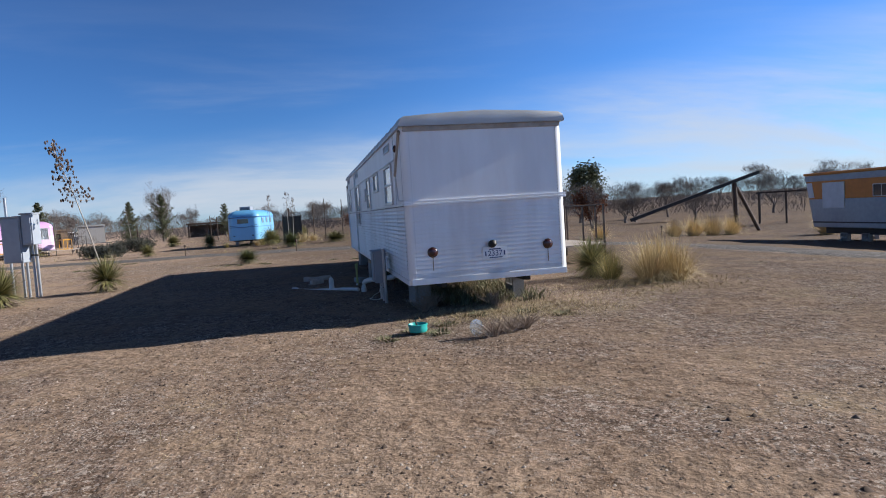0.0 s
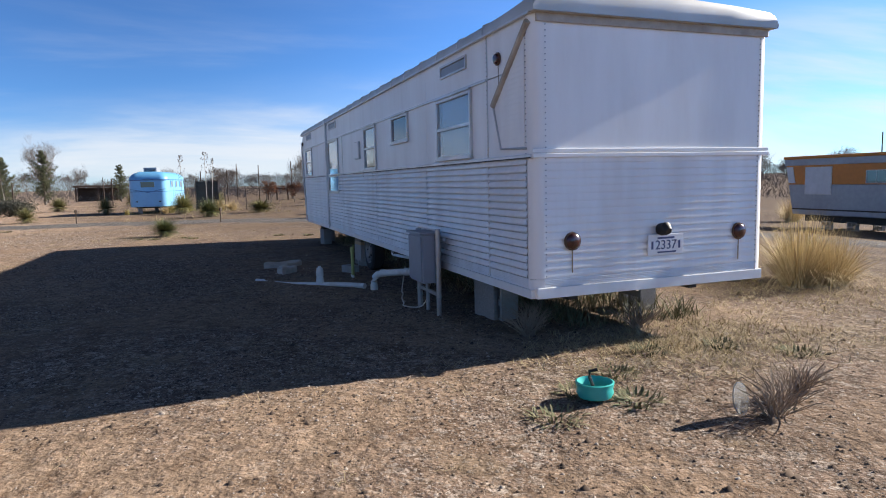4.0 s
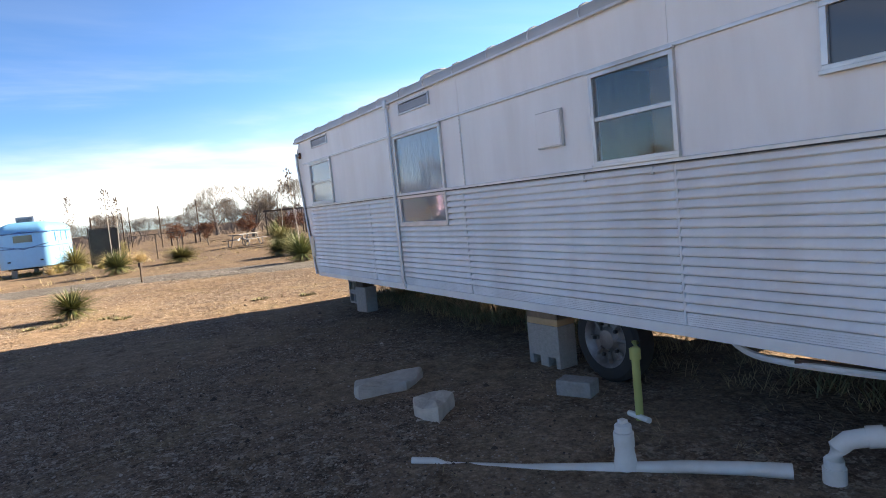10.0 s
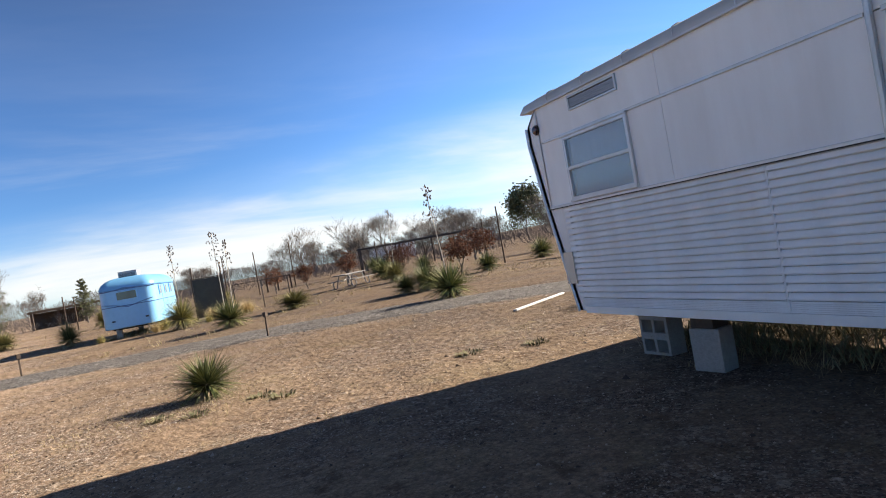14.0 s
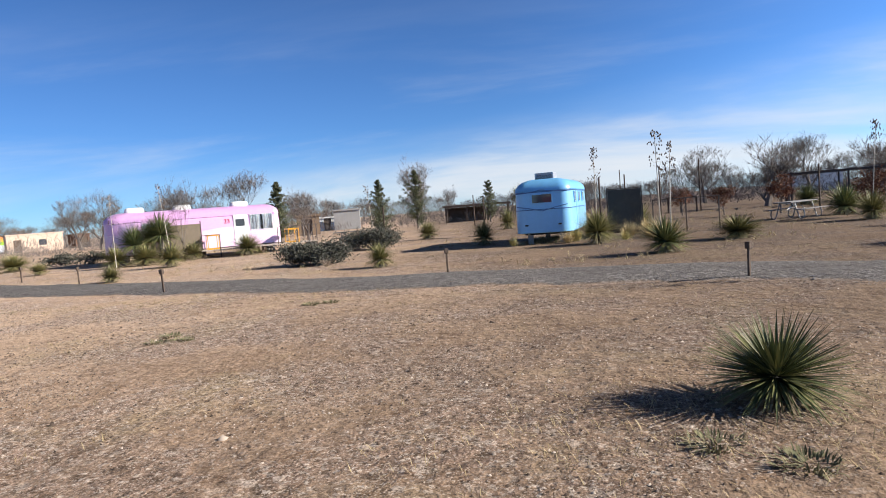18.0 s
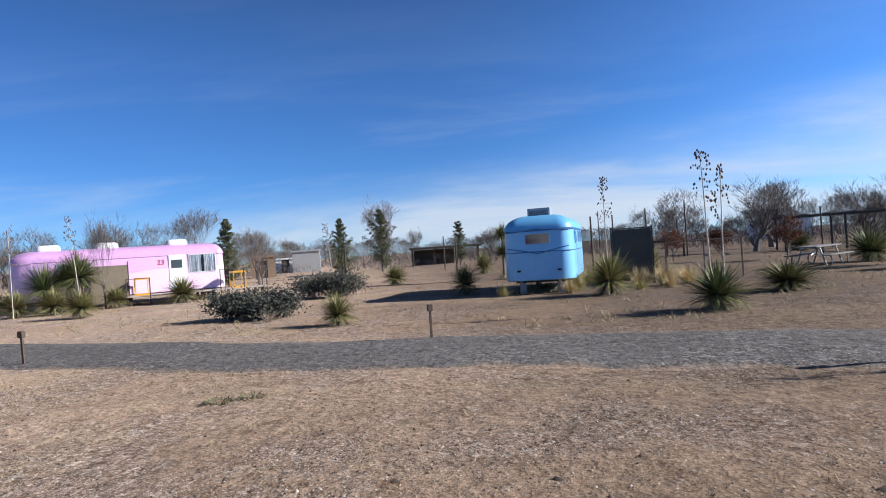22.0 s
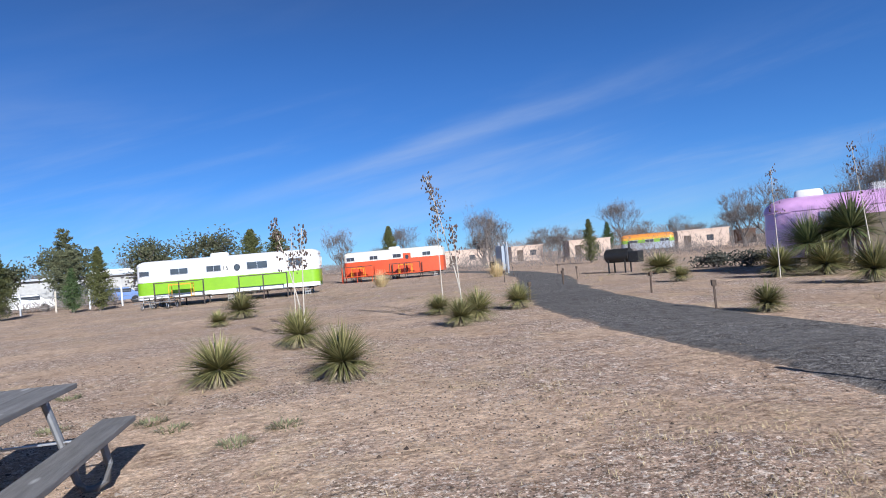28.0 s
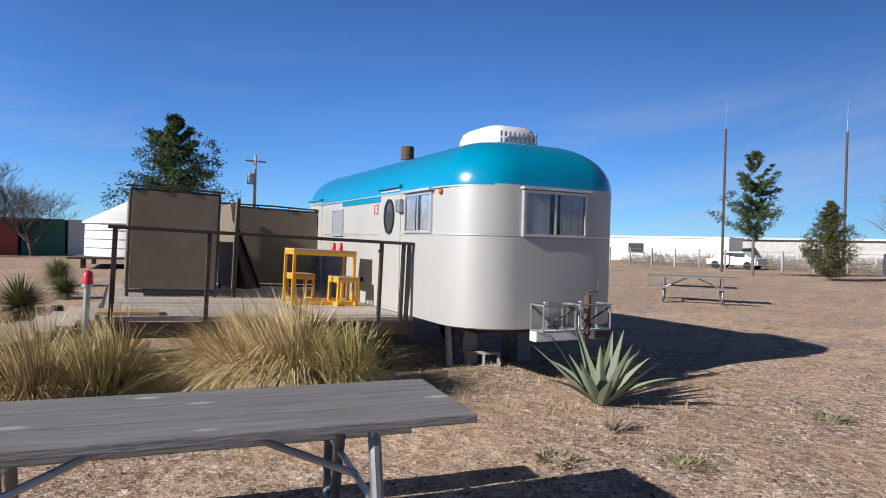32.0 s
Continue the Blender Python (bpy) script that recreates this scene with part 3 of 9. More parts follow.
def curve_points(pts, n):
    out = []
    for i in range(len(pts) - 1):
        p0, p1, p2, p3 = (Vector(pts[max(0, min(len(pts) - 1, j))]) for j in (i - 1, i, i + 1, i + 2))
        for k in range(n):
            t = k / n
            out.append(0.5 * ((2 * p1) + (p2 - p0) * t + (2 * p0 - 5 * p1 + 4 * p2 - p3) * t * t + (3 * p1 - p0 - 3 * p2 + p3) * t ** 3))
    return out + [Vector(pts[-1])]


road_line = curve_points(ROAD, 18)
rv, rf = [], []
COLS = 9
for i, p in enumerate(road_line):
    d = (road_line[min(i + 1, len(road_line) - 1)] - road_line[max(i - 1, 0)]).normalized()
    s = Vector((-d.y, d.x))
    for k in range(COLS):
        w = (k / (COLS - 1) - 0.5) * (3.3 + 0.5 * noise.noise(Vector((p.x * 0.5, p.y * 0.5, k * 0.1))))
        q = p + s * w
        edge = abs(k / (COLS - 1) - 0.5) * 2
        rv.append((q.x, q.y, max(lie(q.x, q.y), -0.02 - fall(q.x, q.y)) + 0.038 * (1 - edge ** 4) - 0.045 * edge ** 8))
for i in range(len(road_line) - 1):
    for k in range(COLS - 1):
        rf.append((i * COLS + k, i * COLS + k + 1, (i + 1) * COLS + k + 1, (i + 1) * COLS + k))
road = new("road", from_faces("road", rv, rf, M_ROAD))
road.data.polygons.foreach_set("use_smooth", [True] * len(road.data.polygons))
verge = road.data.attributes.new("verge", "FLOAT", "POINT")
verge.data.foreach_set("value", [(abs(k / (COLS - 1) - 0.5) * 2) ** 2.5 for _ in road_line for k in range(COLS)])
tagged(road, "narrow dark grey gravel drive across the soil", "road", kind="structure")


# ---------- wall with real openings ----------
def cell_shell(bm, us, zs, solid, d0, d1, put):
    """One closed skin round the solid cells of a grid, d0 to d1 deep; put(d, u, z) turns it into place."""
    seen = {}

    def vert(i, j, d):
        if (i, j, d) not in seen:
            seen[i, j, d] = bm.verts.new(put(d, us[i], zs[j]))
        return seen[i, j, d]
    full = {(i, j) for i in range(len(us) - 1) for j in range(len(zs) - 1) if solid(i, j)}
    for i, j in full:
        for d in (d0, d1):
            bm.faces.new((vert(i, j, d), vert(i + 1, j, d), vert(i + 1, j + 1, d), vert(i, j + 1, d)))
        for di, dj, a, b in ((-1, 0, (i, j), (i, j + 1)), (1, 0, (i + 1, j), (i + 1, j + 1)), (0, -1, (i, j), (i + 1, j)), (0, 1, (i, j + 1), (i + 1, j + 1))):
            if (i + di, j + dj) not in full:
                bm.faces.new((vert(*a, d0), vert(*b, d0), vert(*b, d1), vert(*a, d1)))
    return bm


def wall_cells(bm, plane, at, u0, u1, z0, z1, holes, thick):
    """A flat wall in the plane x=at or y=at, built round its openings; thick runs inward."""
    us = sorted({u for u in (u0, u1, *(h[0] for h in holes), *(h[1] for h in holes)) if u0 <= u <= u1})
    zs = sorted({z for z in (z0, z1, *(h[2] for h in holes), *(h[3] for h in holes)) if z0 <= z <= z1})

    def solid(i, j):
        u, z = (us[i] + us[i + 1]) / 2, (zs[j] + zs[j + 1]) / 2
        return not any(h[0] <= u <= h[1] and h[2] <= z <= h[3] for h in holes)
    put = (lambda d, u, z: (d, u, z)) if plane == "x" else (lambda d, u, z: (u, d, z))
    return cell_shell(bm, us, zs, solid, at, at + thick, put)


def corrugated(bm, at, u0, u1, z0, z1, plane, out, pitch=0.0645, depth=0.019, gaps=(), slot=2.0):
    """Horizontal corrugations: a wavy sheet facing out (-1 or +1), left open at gaps (u0, u1, z0, z1)."""
    spans = [(u0, u1)]
    for g in gaps:
        spans = [s for a, b in spans for s in ((a, min(b, g[0])), (max(a, g[1]), b)) if s[1] - s[0] > 0.005]
    laps = max(1, round((z1 - z0) / pitch))
    step = (z1 - z0) / laps
    prof = []
    for k in range(laps):
        z = z0 + k * step
        prof += [(z, 0.0), (z + step * 0.01, -depth * slot), (z + step * 0.17, -depth * slot), (z + step * 0.19, depth * 0.9), (z + step * 0.26, depth), (z + step * 0.5, depth * 0.8), (z + step * 0.8, depth * 0.4)]
    prof.append((z1, 0.0))

    def deep(z):
        for (za, da), (zb, db) in zip(prof, prof[1:]):
            if za <= z <= zb:
                return da + (db - da) * (z - za) / (zb - za)
        return 0.0
    pieces = [(s, z0, z1) for s in spans] + [((g[0], g[1]), z0, g[2]) for g in gaps]
    for (a, b), lo, hi in pieces:
        line = [(z, d) for z, d in prof if lo <= z < hi - 1e-4] + [(hi, deep(hi))]
        prev = None
        for z, d in line:
            pa = (at + out * d, a, z) if plane == "x" else (a, at + out * d, z)
            pb = (at + out * d, b, z) if plane == "x" else (b, at + out * d, z)
            cur = bm.verts.new(pa), bm.verts.new(pb)
            if prev:
                bm.faces.new((prev[0], prev[1], cur[1], cur[0]))
            prev = cur
    return bm


# ---------- the long white trailer ----------
T1 = empty("mobile_home", pose(0, 0, 0), "long white aluminium trailer home with corrugated lower walls, raised on blocks", "trailer")
TW, TL, ZB, ZBELT, ZSTR, ZEAVE = 2.44, 13.2, 0.5, 1.65, 2.385, 2.79
WINS = ((1.24, 2.24, 1.70, 2.36, 2, "curtain"), (3.35, 4.13, 2.0, 2.365, 1, "dark"), (5.05, 5.83, 1.68, 2.365, 2, "see"),
        (8.1, 9.25, 1.29, 2.365, 3, "curtain"), (11.53, 12.55, 1.69, 2.365, 2, "dusty"))
VENTS = ((1.36, 2.1, 2.575, 2.71), (8.29, 9.05, 2.59, 2.735), (11.6, 12.36, 2.595, 2.745))
ZG = 0.64
holes = [(a, b, c, d) for a, b, c, d, *_ in WINS]
up = [h for h in holes]
# upper panels of the side wall, split at their seams
for a, b in ((0.09, 0.87), (0.87, 2.65), (2.65, 5.1), (5.1, 7.72), (7.72, 9.33), (9.33, 11.1), (11.1, 13.0)):
    hs = [(max(a, h[0]), min(b, h[1]), max(ZBELT, h[2]), h[3]) for h in up if h[0] < b and h[1] > a]
    part("upper_panel", wall_cells(B(), "x", 0.0, a + 0.002, b - 0.002, ZBELT + 0.012, ZSTR - 0.005, hs, 0.035), M_ALU, T1)
    vs = [(max(a, h[0]), min(b, h[1]), h[2], h[3]) for h in VENTS if h[0] < b and h[1] > a]
    part("frieze_panel", wall_cells(B(), "x", 0.0, a + 0.002, b - 0.002, ZSTR + 0.005, ZEAVE, vs, 0.035), M_ALU, T1)
for a, b in ((0.09, 0.85), (0.87, 2.64), (2.66, 5.09), (5.11, 7.75), (7.77, 9.32), (9.35, 10.2), (10.22, 12.75)):
    gp = [(8.1, 9.25, 1.29, 1.36)] if a < 8.5 < b else []
    part("corrugated_sheet", corrugated(B(), -0.004, a, b, ZG, ZBELT - 0.01, "x", -1, gaps=gp), M_CORR, T1, smooth=True)
bm = wall_cells(B(), "x", 0.026, 0.09, 12.72, ZB + 0.02, ZBELT, [(8.1, 9.25, 1.29, 1.66)], 0.03)
part("side_wall_lining", bm, M_CORR, T1)
part("grooved_strip", corrugated(B(), -0.004, 0.09, 12.7, 0.555, ZG, "x", -1, pitch=0.0142, depth=0.006, slot=0.8), M_CORR, T1)
part("skirt_rail", box(B(), -0.022, 0.02, 0.02, 12.66, ZB - 0.02, 0.555, 0.006), M_ALU, T1)
# vertical lap joints on the corrugated wall
for y in (0.86, 2.65, 5.1, 7.76, 10.21):
    part("lap_joint", box(B(), -0.018, -0.002, y - 0.008, y + 0.008, 0.56, ZBELT - 0.01, 0.002), M_CORR, T1)
part("belt_rail", box(B(), -0.026, 0.0, 0.0, 12.98, ZBELT - 0.02, ZBELT + 0.022, 0.006), M_TRIM, T1)
# shadow line of the rail, given by a raised black strip
part("belt_rail", box(B(), -0.032, -0.026, 0.0, 12.98, ZBELT - 0.014, ZBELT - 0.004), M_BLACK, T1, "thin black strip drawn as the belt rail's shadow line")
part("strip_rail", box(B(), -0.02, 0.0, 0.88, 9.28, ZSTR - 0.012, ZSTR + 0.014, 0.004), M_TRIM, T1)
part("strip_rail", box(B(), -0.02, 0.0, 9.38, 12.9, ZSTR - 0.012, ZSTR + 0.014, 0.004), M_TRIM, T1)
for y in (0.875, 7.72):
    part("panel_seam", box(B(), -0.008, 0.0, y - 0.009, y + 0.009, ZBELT + 0.022, ZEAVE if y < 1 else ZSTR - 0.012, 0.002), M_TRIM, T1)
    bm = B()
    for k in range(26):
        z = ZBELT + 0.05 + k * 0.042
        if z < (ZEAVE if y < 1 else ZSTR) - 0.03:
            box(bm, -0.0115, -0.006, y - 0.004, y + 0.004, z, z + 0.007)
    part("rivet_row", bm, M_STAIN, T1, kind="stuff")
# downpipe at the middle joint
bm = B()
tube(bm, ((-0.03, 9.34, 2.76), (-0.03, 9.34, 0.62), (-0.015, 9.3, 0.5)), 0.022, 8)
box(bm, -0.06, 0.0, 9.3, 9.38, 2.72, 2.82, 0.006)
part("downpipe", bm, M_TRIM, T1, "grey drain pipe with a square head", smooth=True)


def sash(bm, a, b, c, d, w, x0, x1):
    box(bm, x0, x1, a, b, c, c + w, 0.003)
    box(bm, x0, x1, a, b, d - w, d, 0.003)
    box(bm, x0, x1, a, a + w, c + w, d - w, 0.003)
    box(bm, x0, x1, b - w, b, c + w, d - w, 0.003)
    return bm


for a, b, c, d, n, look_ in WINS:
    w = part("window", sash(B(), a, b, c, d, 0.036, -0.028, 0.03), M_TRIM, T1, "aluminium framed sliding window")
    part("drip_rail", box(B(), -0.045, -0.02, a - 0.015, b + 0.015, d - 0.004, d + 0.014, 0.003), M_TRIM, w)
    part("sill", box(B(), -0.042, -0.015, a - 0.01, b + 0.01, c - 0.012, c + 0.01, 0.003), M_TRIM, w)
    mid = {1: None, 2: c + (d - c) * 0.5, 3: c + (d - c) * 0.31}[n]
    ga, gb = a + 0.036, b - 0.036
    if mid:
        part("meeting_rail", box(B(), -0.024, 0.02, ga, gb, mid - 0.016, mid + 0.016, 0.003), M_TRIM, w)
        panes = ((c + 0.036, mid - 0.016), (mid + 0.016, d - 0.036))
    else:
        panes = ((c + 0.036, d - 0.036),)
    for lo, hi in panes:
        g = part("pane", box(B(), -0.006, -0.001, ga, gb, lo, hi), M_GLASSD if look_ == "dark" else M_GLASSC if look_ == "see" else M_GLASS, w)
        g.visible_shadow = False
    if look_ in ("curtain", "dusty"):
        bm = B()
        lo = c + 0.04 if look_ == "dusty" or n == 2 else mid + 0.03
        prev = None
        for k in range(60):
            y = a + 0.03 + (b - a - 0.06) * k / 59
            x = 0.05 + 0.012 * math.sin(k * 0.9) * (1 if n == 3 else 0.2)
            cur = bm.verts.new((x, y, lo)), bm.verts.new((x, y, d - 0.03))
            if prev:
                bm.faces.new((prev[0], prev[1], cur[1], cur[0]))
            prev = cur
        part("curtain", bm, M_CLOTH, w, "pale closed curtain behind the glass", smooth=True)
for a, b, c, d in VENTS:
    v = part("vent_window", sash(B(), a, b, c, d, 0.022, -0.02, 0.03), M_TRIM, T1, "narrow louvred vent window")
    bm = B()
    for k in range(5):
        z = c + 0.03 + (d - c - 0.06) * (k + 0.5) / 5
        box(bm, -0.008, 0.012, a + 0.022, b - 0.022, z - 0.008, z + 0.008, 0, Matrix.Identity(4))
    part("louvre", bm, M_BOX, v)
    # near-black sheet stands for the unlit space behind the louvres
    part("vent_backing", box(B(), 0.018, 0.028, a + 0.02, b - 0.02, c + 0.02, d - 0.02), M_DARK, v)
# square exhaust vent cover
vc = part("vent_cover", box(B(), -0.045, 0.0, 6.17, 6.47, 1.89, 2.17, 0.012), M_ALU, T1, "square raised vent cover")
part("rim", sash(B(), 6.16, 6.48, 1.88, 2.18, 0.014, -0.03, -0.002), M_TRIM, vc)
for y in (5.28, 5.95):
    part("clip", box(B(), -0.022, -0.002, y, y + 0.02, 1.575, 1.63, 0.003), M_TRIM, T1)
# rear corner: fluted knee panel with its stained moulding
bm = B()
kz = [(0.13, 2.62), (0.72, 2.13), (0.57, 1.74), (0.13, 1.74)]
vs = [bm.verts.new((-0.012, y, z)) for y, z in kz] + [bm.verts.new((0.0, y, z)) for y, z in kz]
bm.faces.new(vs[:4]); bm.faces.new(vs[4:][::-1])
for i in range(4):
    bm.faces.new((vs[i], vs[(i + 1) % 4], vs[4 + (i + 1) % 4], vs[4 + i]))
part("knee_panel", bm, M_ALU, T1, "fluted corner panel")
bm = B()
for k in range(20):
    z = 1.77 + k * 0.042
    far = 0.57 + (z - 1.74) * 0.385 if z < 2.13 else 0.72 - (z - 2.13) * 1.2
    if far > 0.18:
        box(bm, -0.0155, -0.011, 0.13, far - 0.02, z - 0.004, z + 0.004)
part("flute", bm, M_ALU, T1)
bm = B()
tube(bm, ((-0.018, 0.05, 2.72), (-0.018, 0.72, 2.13)), 0.03, 8)
part("knee_moulding", bm, M_COVESTAIN, T1, "rust-stained diagonal moulding")
bm = B()
tube(bm, ((-0.016, 0.72, 2.13), (-0.016, 0.57, 1.74), (-0.016, 0.1, 1.72)), 0.012, 6)
part("knee_moulding", bm, M_TRIM, T1)
# rounded corner posts at the rear
for cx in (0.0, TW):
    for z0, z1 in ((ZB - 0.02, ZG), (ZG, ZBELT), (ZBELT, ZEAVE)):
        bm = B()
        ring = []
        sx = 1 if cx == 0 else -1
        for k in range(9):
            a = k / 8 * math.pi / 2
            ring.append((cx + sx * (0.09 - 0.1 * math.cos(a)), 0.09 - 0.1 * math.sin(a)))
        ring += [(cx + sx * 0.09, 0.03), (cx + sx * 0.03, 0.03), (cx + sx * 0.03, 0.09)]
        loft(bm, [[(x, y, z0 + 0.002) for x, y in ring], [(x, y, z1 - 0.002) for x, y in ring]])
        part("corner_post", bm, M_ALU, T1, smooth=True)
bm = B()
for k in range(46):
    z = 0.66 + k * 0.046
    for x, y in ((-0.013, 0.105), (0.105, -0.013), (TW - 0.105, -0.013)):
        box(bm, x - 0.004, x + 0.004, y - 0.004, y + 0.004, z, z + 0.008)
part("rivet_row", bm, M_BOX, T1, kind="stuff")
# rear wall
part("rear_panel", wall_cells(B(), "y", 0.0, 0.09, TW - 0.09, ZBELT + 0.004, ZEAVE, [], 0.035), M_ALU, T1)
part("rear_sheet", corrugated(B(), 0.0, 0.09, TW - 0.09, ZG, ZBELT, "y", -1, depth=0.006, slot=0.6), M_CORR, T1, smooth=True)
part("rear_backing", wall_cells(B(), "y", 0.012, 0.09, TW - 0.09, ZB, ZBELT, [], 0.03), M_CORR, T1)
part("rear_grooved_strip", corrugated(B(), 0.0, 0.09, TW - 0.09, 0.57, ZG, "y", -1, pitch=0.0142, depth=0.006), M_CORR, T1)
part("rear_skirt", box(B(), 0.02, TW - 0.02, -0.02, 0.02, ZB - 0.02, 0.57, 0.006), M_ALU, T1)
part("rear_belt_rail", box(B(), -0.02, TW + 0.02, -0.03, -0.002, ZBELT - 0.012, ZBELT + 0.024, 0.006), M_ALU, T1)
part("rear_belt_rail", box(B(), -0.02, TW + 0.02, -0.022, -0.002, ZBELT + 0.028, ZBELT + 0.062, 0.006), M_ALU, T1)
part("rear_eave_trim", box(B(), 0.02, TW - 0.02, -0.026, -0.002, ZEAVE - 0.085, ZEAVE - 0.012, 0.012), M_COVESTAIN, T1, "rust-stained eave moulding")
# off-side and front walls close the body
part("off_side_wall", wall_cells(B(), "x", TW, 0.09, 13.0, ZB, ZEAVE, [(1.2, 2.2, 1.7, 2.36), (5.05, 5.83, 1.7, 2.36), (8.1, 9.2, 1.29, 2.36)], -0.035), M_CORR, T1)
bm = B()
prof = [(13.0, ZEAVE), (13.2, 2.62), (13.2, 2.4), (13.06, 1.66), (12.78, ZB)]
inner = [(y - 0.04, z) for y, z in prof]
for (ya, za), (yb, zb), (yc, zc), (yd, zd) in zip(prof, prof[1:], inner, inner[1:]):
    vs = [bm.verts.new(p) for p in ((0, ya, za), (TW, ya, za), (TW, yb, zb), (0, yb, zb), (0, yc, zc), (TW, yc, zc), (TW, yd, zd), (0, yd, zd))]
    for f in ((0, 1, 2, 3), (7, 6, 5, 4), (0, 3, 7, 4), (1, 5, 6, 2)):
        bm.faces.new([vs[i] for i in f])
part("front_wall", bm, M_ALU, T1)
for cx in (0.0, TW - 0.035):
    bm = B()
    outline = [(12.98, ZEAVE), (13.2, 2.62), (13.2, 2.4), (13.06, 1.66), (12.98, 1.66)]
    loft(bm, [[(cx, y, z) for y, z in outline], [(cx + 0.035, y, z) for y, z in outline]])
    part("nose_panel", bm, M_ALU, T1)
    outline = [(12.68, ZB), (12.78, ZB), (13.06, 1.65), (12.68, 1.65)]
    bm = B()
    loft(bm, [[(cx, y, z) for y, z in outline], [(cx + 0.035, y, z) for y, z in outline]])
    part("nose_panel", bm, M_CORR, T1)
bm = B()
tube(bm, ((-0.02, 13.2, 2.6), (-0.02, 13.2, 2.4), (-0.02, 13.06, 1.66), (-0.02, 12.78, ZB)), 0.018, 6)
part("nose_moulding", bm, M_TRIM, T1)
part("reflector_panel", box(B(), -0.03, -0.016, 12.72, 12.9, 0.8, 1.15, 0.004), M_CREAM, T1, "faded cream access panel")
# roof with rounded coves, and its ribs
prof = [(-0.03, ZEAVE - 0.015), (-0.035, ZEAVE + 0.03), (-0.015, ZEAVE + 0.08), (0.05, ZEAVE + 0.108), (0.5, ZEAVE + 0.135), (1.22, ZEAVE + 0.16)]
prof = prof + [(TW - x, z) for x, z in prof[::-1][1:]]
rings = []
for y, f in ((-0.075, 0.3), (-0.08, 0.75), (-0.055, 1.15), (0.1, 1.25), (0.5, 1.05), (1.0, 1.0), (12.95, 1.0), (13.18, 0.9), (13.24, 0.5), (13.25, 0.2)):
    rings.append([(x, y, ZEAVE - 0.015 + (z - ZEAVE + 0.015) * f) for x, z in prof])
part("roof", loft(B(), rings), M_COVE, T1, smooth=True)
bm = B()
for y in np.arange(0.9, 13, 0.62):
    tube(bm, [(x - (0.006 if x < 0.1 else 0), y, z + 0.005) for x, z in prof], 0.006, 4)
part("roof_seam", bm, M_TRIM, T1)
part("gutter", box(B(), -0.042, -0.004, 0.0, 13.15, ZEAVE - 0.022, ZEAVE - 0.002, 0.004), M_TRIM, T1)
# floor coloured near black so the room reads as unlit
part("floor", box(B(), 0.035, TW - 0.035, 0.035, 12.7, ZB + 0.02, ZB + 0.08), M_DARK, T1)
part("partition", box(B(), 0.04, TW - 0.04, 3.0, 3.04, ZB + 0.08, ZEAVE), M_WOOD, T1)
part("partition", box(B(), 0.04, TW - 0.04, 7.4, 7.44, ZB + 0.08, ZEAVE), M_WOOD, T1)
part("chassis_beam", box(B(), 0.5, 0.6, 0.3, 12.6, ZB - 0.12, ZB + 0.02, 0.005), M_BLACK, T1)
part("chassis_beam", box(B(), TW - 0.6, TW - 0.5, 0.3, 12.6, ZB - 0.12, ZB + 0.02, 0.005), M_BLACK, T1)


def disc_lamp(name, at, axis, r, material, parent, label):
    bm = B()
    a = Vector(axis)
    tube(bm, [Vector(at), Vector(at) + a * 0.02, Vector(at) + a * 0.035, Vector(at) + a * 0.042], [r, r, r * 0.8, r * 0.3], 20)
    lamp = part(name, bm, material, parent, label, smooth=True)
    bm = B()
    tube(bm, [Vector(at), Vector(at) + a * 0.016], [r * 1.14, r * 1.12], 20)
    part("bezel", bm, M_RUST, lamp, smooth=True)
    return lamp


for x in (0.35, 2.13):
    disc_lamp("tail_lamp", (x, -0.012, 0.945), (0, -1, 0), 0.068, M_LAMPRED, T1, "round dark red tail lamp with a rusty rim")
    part("rust_run", box(B(), x - 0.006, x + 0.006, -0.0165, -0.0145, 0.68, 0.88), M_STAIN, T1)
for y, z in ((0.63, 2.53), (13.02, 2.55)):
    disc_lamp("marker_lamp", (-0.004, y, z), (-1, 0, 0), 0.05, M_LAMPRED, T1, "round dark marker lamp")
part("rust_run", box(B(), -0.0045, -0.002, 0.626, 0.634, 2.2, 2.47), M_STAIN, T1)
bm = B()
tube(bm, ((1.25, -0.01, 1.0), (1.25, -0.08, 1.01), (1.25, -0.12, 0.99)), [0.055, 0.06, 0.03], 14)
part("plate_lamp", bm, M_BLACK, T1, "black hooded number plate lamp", smooth=True)
pl = part("number_plate", box(B(), 1.1, 1.48, -0.034, -0.026, 0.78, 0.96, 0.004, None), M_PLATE, T1, "white number plate with dark characters")
word("2337", 0.115, 0.0015, M_SIGNBLUE, pl, Matrix.Translation((1.29, -0.0355, 0.862)) @ Euler((radians(90), 0, 0)).to_matrix().to_4x4(), "plate_number")
for x in (1.135, 1.425):
    part("character", box(B(), x, x + 0.02, -0.0365, -0.034, 0.83, 0.9), M_SIGNBLUE, pl)
part("footer_bar", box(B(), 1.2, 1.4, -0.0365, -0.034, 0.795, 0.808), M_SIGNBLUE, pl)
part("header_bar", box(B(), 1.2, 1.38, -0.0365, -0.034, 0.918, 0.935), M_SIGNBLUE, pl)
# air conditioner on the roof
ac = empty("roof_air_conditioner", pose(0.62, 9.0, 0), "white rounded roof air conditioner with slotted end", "air conditioner")


